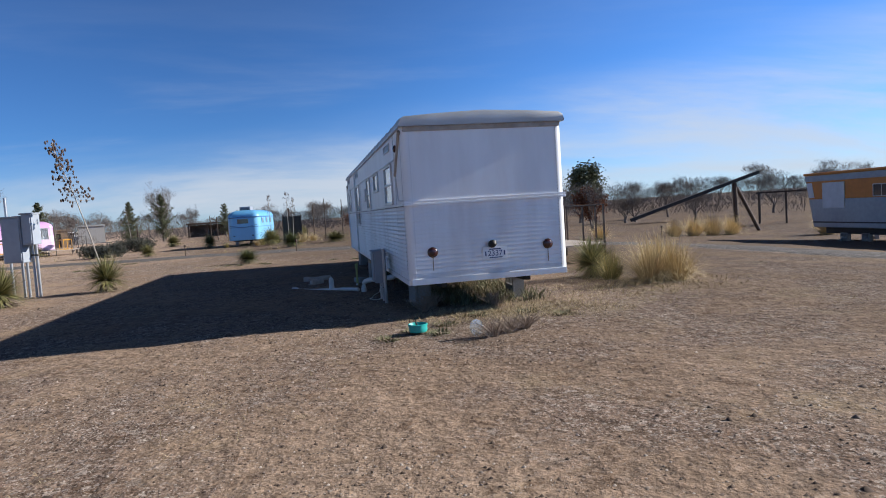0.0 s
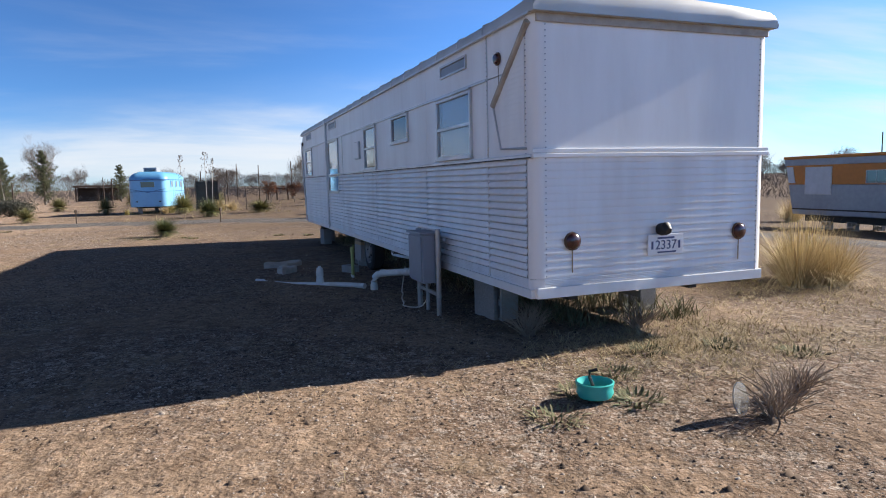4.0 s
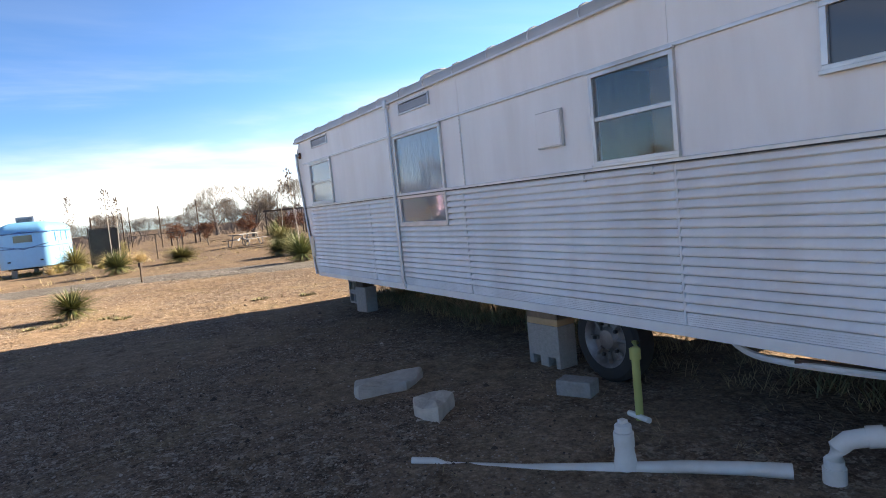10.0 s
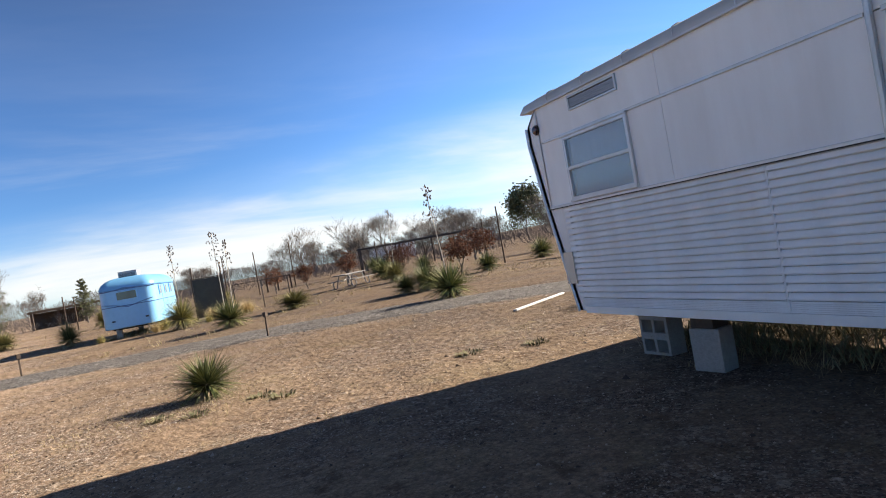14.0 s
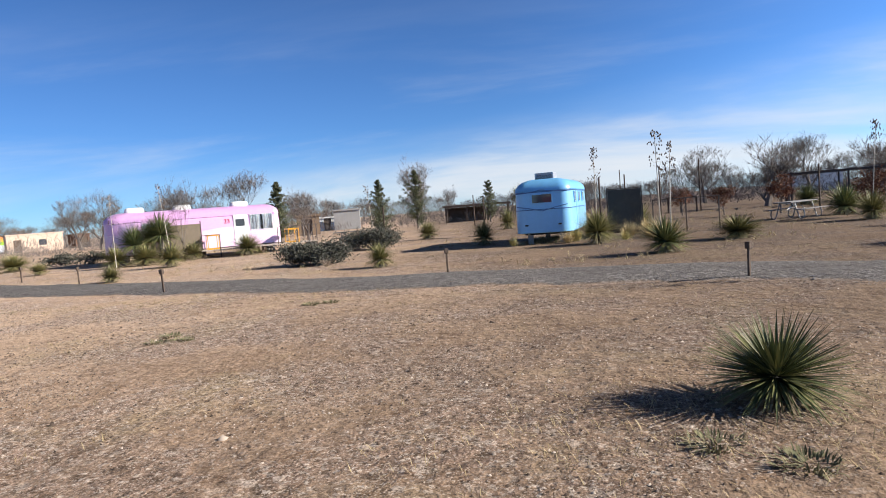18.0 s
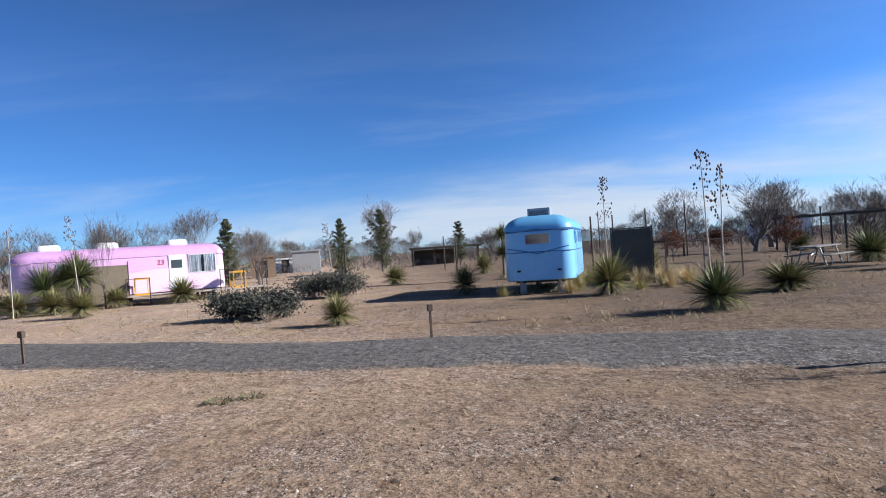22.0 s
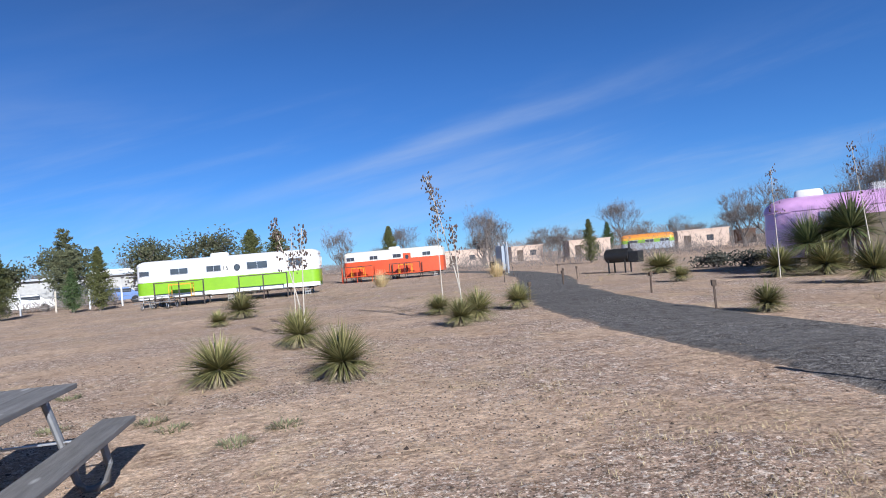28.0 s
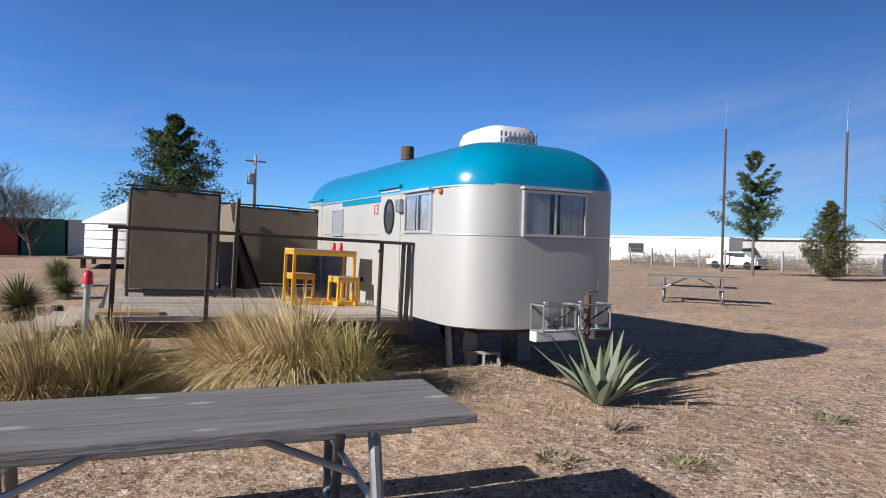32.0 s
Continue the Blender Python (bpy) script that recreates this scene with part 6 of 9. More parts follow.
GR_R, GR_L = (-54.6, 29.8), (-58.4, 18.6)
GN, gnm, glen = long_trailer(GR_L, GR_R, 2.44, M_LIME, M_WHITE, "long white and lime-green trailer home with small windows", 3.0, 1.62)
shell(GN, "white_skirt", 2.46, glen + 0.02, 0.56, [(0.5, 0.02), (0.52, 0.0), (0.78, 0.0), (0.79, 0.012)], M_WHITE)
for u, w_, h_ in ((-1.5, 0.9, 0.5), (-4.0, 1.3, 0.45), (-6.8, 0.9, 0.36), (-9.0, 1.1, 0.36), (-11.2, 0.6, 0.3)):
    panel_window(GN, "x", 1.22, u, 2.2, w_, h_, M_GLASSD, M_TRIM, 1 if w_ > 0.7 else 0, "small dark window")
porthole(GN, 1.222, -5.3, 2.15, 0.17, 0.2, M_BLACK)
word("15", 0.42, 0.004, M_BLACK, GN, Matrix.Translation((1.226, -6.05, 2.15)) @ Euler((radians(90), 0, radians(90))).to_matrix().to_4x4(), "house_number")
panel_window(GN, "y", 0.0, 0.0, 2.15, 1.5, 0.6, M_GLASSB, M_TRIM, 2, "front window of three panes")
a = empty("roof_air_conditioner", gnm @ pose(0.2, -6.6, 0), "white roof air conditioner", "air conditioner", "roof coolers")
roof_ac(a, 0.8, 1.2, 2.95, 0.3, M_WHITE, False)
for y in (-3.4, -8.6):
    dk = empty("entry_platform", gnm @ pose(1.35, y, 0), "small dark steel entry platform with rails", "platform", "entry platforms")
    part("floor_plate", box(B(), 0, 1.5, -1.6, 1.6, 0.5, 0.56, 0.006), M_STEELD, dk)
    for x in (0.1, 1.4):
        for yy in (-1.5, 0.0, 1.5):
            part("post", box(B(), x - 0.035, x + 0.035, yy - 0.035, yy + 0.035, -0.03, 0.5 if x < 0.2 else 1.55, 0.005), M_STEELD, dk)
    part("top_rail", box(B(), 1.36, 1.44, -1.55, 1.55, 1.5, 1.56, 0.006), M_STEELD, dk)
bar_table("bar_table", gnm @ pose(2.3, -8.6, 0.561, 0, 0, 90), 1.4, 0.6, 0.85, M_YELLOW, "yellow steel bar table on the platform", "table", "yellow tables")
picnic_table(gnm @ pose(4.6, -9.2, 0, 0, 0, 82), "weathered picnic table on bare soil beside the green trailer")

RD_R, RD_L = (-69.8, 45.9), (-75.2, 37.2)
RN, rnm, rlen = long_trailer(RD_L, RD_R, 2.44, M_REDP, M_CREAM, "long cream and orange-red trailer home", 3.0, 2.0)
for u in (-1.6, -4.6, -7.0, -9.4):
    panel_window(RN, "x", 1.22, u, 2.3, 0.8, 0.34, M_GLASSD, M_TRIM, 1, "small dark window")
d = part("door", box(B(), 1.2, 1.235, -4.0, -3.2, 0.6, 2.5, 0.01), M_REDP, RN)
porthole(d, 1.236, -3.6, 2.1, 0.15, 0.18, M_BLACK)
for y in (-3.6, -8.4):
    dk = empty("entry_platform", rnm @ pose(1.35, y, 0), "small orange-red entry platform with rails", "platform", "entry platforms")
    part("floor_plate", box(B(), 0, 1.5, -1.6, 1.6, 0.5, 0.56, 0.006), M_REDP, dk)
    for x in (0.1, 1.4):
        for yy in (-1.5, 0.0, 1.5):
            part("post", box(B(), x - 0.035, x + 0.035, yy - 0.035, yy + 0.035, -0.03, 1.5, 0.005), M_REDP if y < -5 else M_STEELD, dk)
    part("top_rail", box(B(), 1.36, 1.44, -1.55, 1.55, 1.5, 1.56, 0.006), M_STEELD, dk)
    bar_table("bar_table", rnm @ pose(2.3, y, 0.561, 0, 0, 90), 1.3, 0.6, 0.85, M_YELLOW, "yellow steel bar table on the platform", "table", "yellow tables")
a = empty("roof_air_conditioner", rnm @ pose(0.2, -5.0, 0), "white roof air conditioner", "air conditioner", "roof coolers")
roof_ac(a, 0.8, 1.2, 2.95, 0.3, M_WHITE, False)

# trailer with a rainbow painted roof, far down the drive
RB = empty("travel_trailer", pose(-83.1, 89.2, 0, 0, 0, yaw_of((-88.2, 83.5), (-83.1, 89.2))), "silver trailer with a rainbow-striped roof", "trailer")
shell(RB, "lower_wall", 2.4, 7.6, 0.8, [(0.5, 0.0), (1.5, 0.0)], M_GREYMET, bottom=True)
shell(RB, "green_band", 2.4, 7.6, 0.8, [(1.5, 0.0), (2.0, 0.0)], M_LIME)
shell(RB, "yellow_band", 2.4, 7.6, 0.8, [(2.0, 0.0), (2.35, 0.04)], M_YELLOW)
shell(RB, "roof", 2.4, 7.6, 0.8, [(2.35, 0.04)] + dome(2.37, 2.85, 0.8, 6), M_ORANGE, top=True)
for u in (-1.4, -3.5, -5.8):
    panel_window(RB, "x", 1.2, u, 1.75, 1.2, 0.4, M_GLASSD, M_TRIM, 1, "dark window")
legs_and_floor(RB, 2.4, 7.6, 0.5)
for y in (-1.2, -3.8, -6.6):
    p = RB.matrix_basis @ Vector((0.6, y, 0))
    for k in range(3):
        cinder((p.x, p.y, 0.2 * k - 0.02), 0)

# orange and grey trailer
OYAW = -3.7
OG = empty("mobile_home", pose(22.8, 16.23, -0.9, 0, 0, OYAW), "orange and bare grey metal trailer home with a flat roof", "trailer")
OW, OL = 2.3, 12.5


def raked(bm):
    """Slopes the front end back towards its foot."""
    for v in bm.verts:
        if v.co.y > -0.4:
            v.co.y -= 0.5 * (1 - (v.co.z - 0.55) / 2.4)
    return bm


part("lower_wall", raked(box(B(), -OW / 2, OW / 2, -OL, 0.5, 0.55, 1.84, 0.04)), M_GREYMET, OG)
holes_o = [(-1.9, -0.66, 1.84, 2.55), (-4.3, -3.48, 1.9, 2.38)]
for s_ in (-1, 1):
    part("orange_band", raked(wall_cells(B(), "x", s_ * (OW / 2 - 0.01), -OL, 0.48, 1.84, 2.66, holes_o, -0.04 * s_)), M_ORANGE, OG)
    panel_window(OG, "x", s_ * OW / 2, -1.28, 2.0, 1.24, 1.1, M_CLOTH, M_TRIM, 0, "window with a closed white blind")
    panel_window(OG, "x", s_ * OW / 2, -3.89, 2.14, 0.8, 0.46, M_GLASSD, M_TRIM, 1, "small dark window")
    part("corner_window", raked(box(B(), s_ * OW / 2 - 0.02, s_ * OW / 2 + 0.02, 0.12, 0.46, 1.9, 2.6, 0.01)), M_CLOTH, OG, "slanted corner window with a white blind")
    part("rubbing_strip", box(B(), s_ * OW / 2 - 0.02, s_ * OW / 2 + 0.025, -OL, 0.0, 0.76, 0.82, 0.008), M_STEELD, OG)
part("front_wall", raked(box(B(), -OW / 2 + 0.03, OW / 2 - 0.03, 0.4, 0.46, 0.9, 2.66, 0.01)), M_GREYMET, OG)
part("frieze", box(B(), -OW / 2, OW / 2, -OL, 0.5, 2.66, 2.93, 0.02), M_GREYMET, OG)
part("roof", box(B(), -OW / 2 - 0.04, OW / 2 + 0.04, -OL - 0.05, 0.56, 2.93, 3.06, 0.05), M_ORANGE, OG, "faded orange roof edge")
part("chassis_beam", box(B(), -0.75, 0.75, -OL + 0.5, -0.3, 0.25, 0.56, 0.01), M_BLACK, OG)
for y in (-1.4, -2.6, -6.0, -8.6, -11.4):
    for x in (-0.7, 0.7):
        p = OG.matrix_basis @ Vector((x, y, 0))
        for k in range(2):
            cinder((p.x, p.y, 0.2 * k - fall(p.x, p.y) - 0.06), OYAW, (0.4, 0.2, 0.2))
oac = empty("roof_vent", OG.matrix_basis @ pose(-0.3, -4.5, 0), "low grey rooftop cooler with slatted sides", "vent")
roof_ac(oac, 0.9, 1.4, 3.05, 0.3, M_GALV)
for y in (-6.0, -6.7):
    flue = empty("flue_pipe", OG.matrix_basis @ pose(-0.5, y, 3.04), "short dark roof flue with a cap", "flue", "roof flues")
    bm = B()
    tube(bm, ((0, 0, 0), (0, 0, 0.16)), 0.06, 10)
    part("pipe", bm, M_STEELD, flue, smooth=True)
    bm = B()
    tube(bm, ((0, 0, 0.16), (0, 0, 0.22)), [0.1, 0.05], 10)
    part("cap", bm, M_STEELD, flue, smooth=True)
bm = B()
tube(bm, ((0, 0, 0), (0, 0, 0.8)), 0.022, 7)
solo("roof_mast", bm, M_STEELD, "thin dark mast on the flat roof", "mast", smooth=True).matrix_basis = OG.matrix_basis @ pose(-0.6, -3.6, 3.04)


# ---------- plants ----------
def blade(verts, faces, base, way, length, width, bend, segs=3, fold=0.35):
    """A leaf of a few cross-ridged segments, tapering to a point and bending down."""
    way = way.normalized()
    side = way.cross(Vector((0, 0, 1)))
    side = side.normalized() if side.length > 1e-3 else Vector((1, 0, 0))
    n = side.cross(way)
    start = len(verts)
    for k in range(segs + 1):
        t = k / segs
        c = base + way * (length * t) - Vector((0, 0, 1)) * (bend * length * t * t)
        w = width * (0.75 + 0.5 * t if t < 0.35 else 0.93 * (1 - (t - 0.35) / 0.65) ** 0.8) * 0.5
        if k == segs:
            verts.append(tuple(c))
        else:
            verts += [tuple(c - side * w), tuple(c + n * w * -fold), tuple(c + side * w)]
    for k in range(segs):
        a = start + 3 * k
        if k == segs - 1:
            faces += [(a, a + 1, a + 3), (a + 1, a + 2, a + 3)]
        else:
            faces += [(a, a + 1, a + 4, a + 3), (a + 1, a + 2, a + 5, a + 4)]


def yucca_mesh(seed, leaves, size, material, lift=0.28, low=-0.35, trunk=0.0, width=0.021):
    rnd = random.Random(seed)
    v, f = [], []
    for k in range(leaves):
        z = low + (1 - low) * (k + rnd.random()) / leaves
        a = k * 2.39996 + rnd.uniform(-0.3, 0.3)
        r = math.sqrt(max(0, 1 - z * z))
        way = Vector((r * math.cos(a), r * math.sin(a), z + 0.08))
        ln = size * rnd.uniform(0.6, 1.1) * (1.0 if z > 0 else 0.9)
        blade(v, f, Vector((0, 0, lift + trunk)) + way * size * 0.08, way, ln, size * width * rnd.uniform(0.8, 1.25) / 0.6, rnd.uniform(0.0, 0.07) + (0.2 if z < 0 else 0))
    return from_faces("leaves", v, f, material)


def dry_skirt(seed, leaves, size, lift):
    rnd = random.Random(seed)
    v, f = [], []
    for k in range(leaves):
        a = rnd.uniform(0, math.tau)
        way = Vector((math.cos(a), math.sin(a), rnd.uniform(-0.5, 0.05)))
        blade(v, f, Vector((0, 0, lift * rnd.uniform(0.3, 1.0))), way, size * rnd.uniform(0.4, 0.75), size * 0.035, rnd.uniform(0.3, 0.6))
    v = [(x, y, max(z, 0.012)) for x, y, z in v]
    return from_faces("dry_leaves", v, f, L_YUCDRY)


YM = [yucca_mesh(11 + k, 560, 0.62, L_YUCCA, 0.26, width=0.019) for k in range(3)]
YD = [yucca_mesh(31 + k, 560, 0.62, L_YUCCAD, 0.24, width=0.019) for k in range(2)]
YS = [dry_skirt(51 + k, 170, 0.62, 0.22) for k in range(2)]
YUCCAS = 0


def trunk_mesh(hgt, r, material=M_BARK):
    bm = B()
    tube(bm, ((0, 0, -0.05), (0.01, 0, hgt * 0.5), (0, 0.01, hgt)), [r, r * 0.8, r * 0.75], 9)
    return finish(bm, "trunk", material, True)


YT = trunk_mesh(0.24, 0.075)


def yucca(x, y, size=1.0, tone="green", label="", turn=None, rise=0.0, stretch=1.0):
    global YUCCAS
    YUCCAS += 1
    k = YUCCAS
    e = empty("yucca", pose(x, y, lie(x, y), 0, 0, k * 77.0) @ Matrix.Diagonal((size, size, size * stretch, 1)),
              label or ("spiky green yucca clump with yellowing leaves on bare soil" if tone == "green" else "dark green spiky yucca clump on bare soil"), "yucca", "yuccas")
    share("leaves", (YM[k % 3] if tone == "green" else YD[k % 2]), e, pose(0, 0, rise))
    share("dry_leaves", YS[k % 2], e, pose(0, 0, 0))
    t = share("trunk", YT, e, Matrix.Diagonal((1, 1, 1 + rise / 0.22, 1)))
    return e


def stalk(x, y, hgt, lean, pods, seed, label="tall dry yucca flower stalk with dark seed pods", base=0.3):
    rnd = random.Random(seed)
    e = empty("flower_stalk", pose(x, y, 0), label, "flower stalk", "flower stalks")
    bm = B()
    n = 8
    pts = [Vector((lean[0] * (k / n) ** 1.3, lean[1] * (k / n) ** 1.3, base * 0.2 + (hgt - base * 0.2) * k / n)) for k in range(n + 1)]
    tube(bm, pts, [0.019 - 0.012 * k / n for k in range(n + 1)], 7)
    part("stem", bm, M_STALK, e, smooth=True)
    tw, pd = B(), B()
    for k in range(pods):
        t = 1 - 0.4 * rnd.random() ** 1.3
        i = min(int(t * n), n - 1)
        p = pts[i].lerp(pts[i + 1], t * n - i)
        a = rnd.uniform(0, math.tau)
        ln = rnd.uniform(0.06, 0.24) * hgt / 3.2 * (1.3 - t) * (2.2 if pods > 80 else 1.7)
        q = p + Vector((math.cos(a) * ln, math.sin(a) * ln, rnd.uniform(-0.05, 0.12)))
        tube(tw, (p, q), 0.0025, 4)
        if pods >= 80:
            pd = B()
        for _ in range(2):
            c = q + Vector((rnd.uniform(-0.05, 0.05), rnd.uniform(-0.05, 0.05), rnd.uniform(-0.05, 0.05)))
            r = rnd.uniform(0.014, 0.023) * (1.35 if pods > 80 else 1.0)
            tube(pd, (c - Vector((0, 0, r * 1.4)), c, c + Vector((0, 0, r * 1.4))), [r * 0.4, r, r * 0.35], 6)
        if pods >= 80:
            part("seed_pod", pd, M_POD, e)
    part("branchwork", tw, M_STALK, e, kind="stuff")
    if pods < 80:
        part("seed_cluster", pd, M_POD, e, kind="stuff")
    return e


def tuft_mesh(seed, blades, hgt, spread, material, width=0.007, arch=1.0, sway=0.0):
    rnd = random.Random(seed)
    v, f = [], []
    for k in range(blades):
        a = rnd.uniform(0, math.tau)
        r0 = spread * 0.35 * math.sqrt(rnd.random())
        out = rnd.uniform(0.05, 1.0)
        way = Vector((math.cos(a) * out * 0.95 + sway, math.sin(a) * out * 0.95, 1))
        ln = hgt * rnd.uniform(0.6, 1.2)
        blade(v, f, Vector((math.cos(a) * r0, math.sin(a) * r0, 0)), way, ln, width * rnd.uniform(0.6, 1.3), (0.15 + 1.0 * out * rnd.random()) * arch, 6, 0.1)
    v = [(x, y, max(z, -0.01)) for x, y, z in v]
    return from_faces("foliage", v, f, material)


TUFT = [tuft_mesh(71, 900, 1.0, 0.5, L_GRASS), tuft_mesh(72, 900, 1.0, 0.5, L_GRASS), tuft_mesh(73, 800, 0.95, 0.5, L_GRASSG), tuft_mesh(74, 4600, 1.3, 0.6, L_GRASS, 0.009, 2.2, 0.25), tuft_mesh(75, 2600, 1.0, 0.7, L_GRASSG, 0.009, 1.8, 0.2)]


def bunch(x, y, size, k=0, label="bushy clump of dry golden bunch grass", lean=0):
    e = empty("grass_clump", pose(x, y, -0.01 - fall(x, y), lean, 0, x * 50 if k < 3 else (x * 37) % 50 - 25) @ Matrix.Diagonal((size, size, size * 0.95, 1)), label, "grass clump", "bunch grass clumps")
    share("foliage", TUFT[k], e, Matrix.Identity(4))["kind"] = "stuff"
    share("dry_base", YS[k % 2], e, Matrix.Diagonal((0.75, 0.75, 0.8, 1)))["kind"] = "stuff"
    return e


# yuccas and grasses in their places; some are wider than tall
for x, y, s, tone, flat in (
        (-3.8, 16.2, 1.02, "dark", 0.72), (-6.65, 8.75, 1.05, "green", 1.15), (-8.3, 6.8, 1.3, "green", 0.9), (4.2, 2.9, 1.05, "green", 1), (2.66, 22.45, 1.12, "dark", 0.85), (3.75, 26.85, 1.05, "dark", 0.9),
        (3.2, 27.4, 0.85, "dark", 0.8), (6.07, 36.9, 1.05, "green", 1), (7.25, 42.0, 1.6, "dark", 0.85), (0.18, 32.1, 1.4, "green", 0.5), (17.4, 41.2, 1.55, "dark", 0.85), (-2.5, 28.7, 1.08, "dark", 0.85),
        (-3.9, 33.7, 1.2, "green", 0.95), (-2.0, 37.8, 0.95, "green", 1.3), (-10.53, 29.67, 0.75, "green", 0.95), (-8.2, 36.9, 0.88, "green", 1.15), (-12.4, 46.2, 1.1, "green", 0.9),
        (-8.4, 52.7, 1.0, "green", 1.3), (10.6, 44.4, 1.2, "dark", 0.9), (-26.3, 38.6, 1.2, "green", 0.9), (-25.1, 39.2, 1.4, "green", 0.75), (-22.0, 36.6, 1.15, "green", 0.9), (-23.9, 41.4, 0.95, "green", 1),
        (-21.3, 42.3, 1.4, "green", 0.8), (-34.8, 41.4, 1.6, "green", 0.6), (-29.1, 37.0, 0.7, "green", 0.8), (-20.1, 30.3, 0.65, "green", 0.85), (8.5, 31.5, 1.0, "dark", 0.8), (12.5, 60.9, 1.7, "dark", 0.9),
        (-20.03, 22.04, 1.22, "green", 0.95), (-24.3, 22.3, 1.25, "green", 1), (-21.13, 20.54, 1.34, "green", 0.78), (-35.4, 22.4, 1.8, "green", 0.85), (-24.3, 25.85, 1.05, "green", 0.95), (-27.7, 26.8, 1.2, "green", 0.75),
        (-26.45, 28.6, 1.2, "green", 0.9), (-32.6, 21.4, 1.0, "green", 0.8), (-24.9, 26.6, 1.25, "green", 1), (-15.6, 8.2, 1.25, "dark", 1), (-16.4, 4.6, 0.95, "dark", 1), (-16.4, 0.2, 1.3, "dark", 1), (-21.0, 16.75, 0.75, "dark", 1)):
    yucca(x, y, s * (1.3 if y > 22.3 and x > -24.2 or y > 35 else 0.82 if x < -15 else 1.0), tone, stretch=flat)
for x, y, rise, s in ((-26.7, 40.7, 0.5, 2.0), (-25.5, 41.2, 0.9, 2.15), (-26.2, 41.5, 0.8, 1.85), (-7.05, 45.5, 1.75, 1.1), (-7.0, 45.55, 0.9, 1.1)):
    yucca(x, y, s, "dark", "tall dark yucca on a shaggy trunk", rise=rise / s)
for x, y, hh, lean, pods, seed in ((-6.65, 8.75, 3.8, (-0.85, -0.3), 85, 1), (-24.5, 22.5, 2.55, (-0.7, -0.4), 42, 2), (-24.25, 22.4, 2.35, (0.0, 0.1), 36, 3), (-25.2, 26.4, 3.5, (-0.5, -0.5), 80, 4),
                                   (-24.9, 26.2, 2.2, (-0.1, -0.05), 40, 12), (2.66, 22.45, 2.95, (-0.2, 0), 36, 5), (-2.6, 28.7, 3.15, (0, 0.2), 30, 6), (-2.35, 28.75, 2.75, (0.1, 0.1), 26, 7), (-3.9, 33.7, 3.2, (0, 0), 36, 8),
                                   (6.07, 36.9, 3.5, (0.2, 0), 50, 9), (-25.2, 37.2, 3.4, (0, 0), 30, 10), (-22.0, 36.6, 3.6, (-0.3, 0), 34, 11), (-15.6, 46.5, 3.2, (-0.3, 0), 36, 13), (-27.6, 26.9, 2.9, (-0.2, 0.1), 36, 14), (-28.3, 23.0, 2.4, (0.2, 0), 30, 15)):
    stalk(x, y, hh, lean, pods, seed)
# clump at (-15.7, 15.6) is an extra one, added to shade the deck's foot
for x, y, s, k in ((4.7, 1.5, 1.12, 0), (5.2, 1.9, 1.15, 1), (5.1, 1.35, 0.95, 1), (4.3, 2.3, 0.85, 2), (17.75, 21.64, 1.36, 0), (19.89, 23.1, 1.64, 1), (21.67, 23.96, 1.75, 0), (23.04, 24.07, 1.63, 1), (11.46, 17.54, 1.03, 1), (25.64, 19.77, 1.72, 0),
                   (-17.85, 15.5, 1.25, 3), (-18.25, 15.8, 1.15, 4), (-17.5, 15.25, 1.1, 3), (-16.3, 14.95, 1.05, 3), (-15.75, 14.7, 1.0, 3), (-16.15, 15.45, 1.05, 4), (-15.7, 15.6, 0.95, 3), (-15.0, 14.2, 0.95, 0), (-15.3, 14.0, 0.9, 1), (-1.9, 35.7, 1.0, 1), (-1.2, 35.9, 0.85, 0), (-2.6, 36.2, 0.8, 1), (-2.9, 34.6, 0.5, 2), (-2.0, 34.9, 0.5, 0), (-4.6, 35.6, 0.8, 2), (-4.9, 34.9, 0.6, 0), (-6.9, 35.1, 0.5, 2), (-3.7, 37.3, 0.8, 2), (-3.9, 38.6, 0.8, 2),
                   (-50.5, 41.2, 1.6, 0), (-53.0, 33.5, 1.5, 1), (-14.2, 12.6, 0.9, 1), (3.4, 16.2, 0.9, 0)):
    bunch(x, y, s, k)


def agave(x, y, size):
    rnd = random.Random(5)
    e = empty("agave", pose(x, y, 0) @ Matrix.Diagonal((size, size, size, 1)), "pale green agave with broad pointed leaves", "agave")
    for k in range(19):
        v, f = [], []
        a = k * 2.39996
        tilt = 0.2 + 1.15 * (1 - k / 19)
        way = Vector((math.cos(a) * tilt, math.sin(a) * tilt, 1))
        blade(v, f, Vector((math.cos(a) * 0.05, math.sin(a) * 0.05, 0.02)), way, rnd.uniform(0.7, 0.95), 0.125, 0.05 + 0.2 * tilt * rnd.random(), 8, 0.55)
        share("leaf", from_faces("leaf", v, f, L_AGAVE), e, Matrix.Identity(4))
    return e


agave(-20.35, 17.25, 0.95)


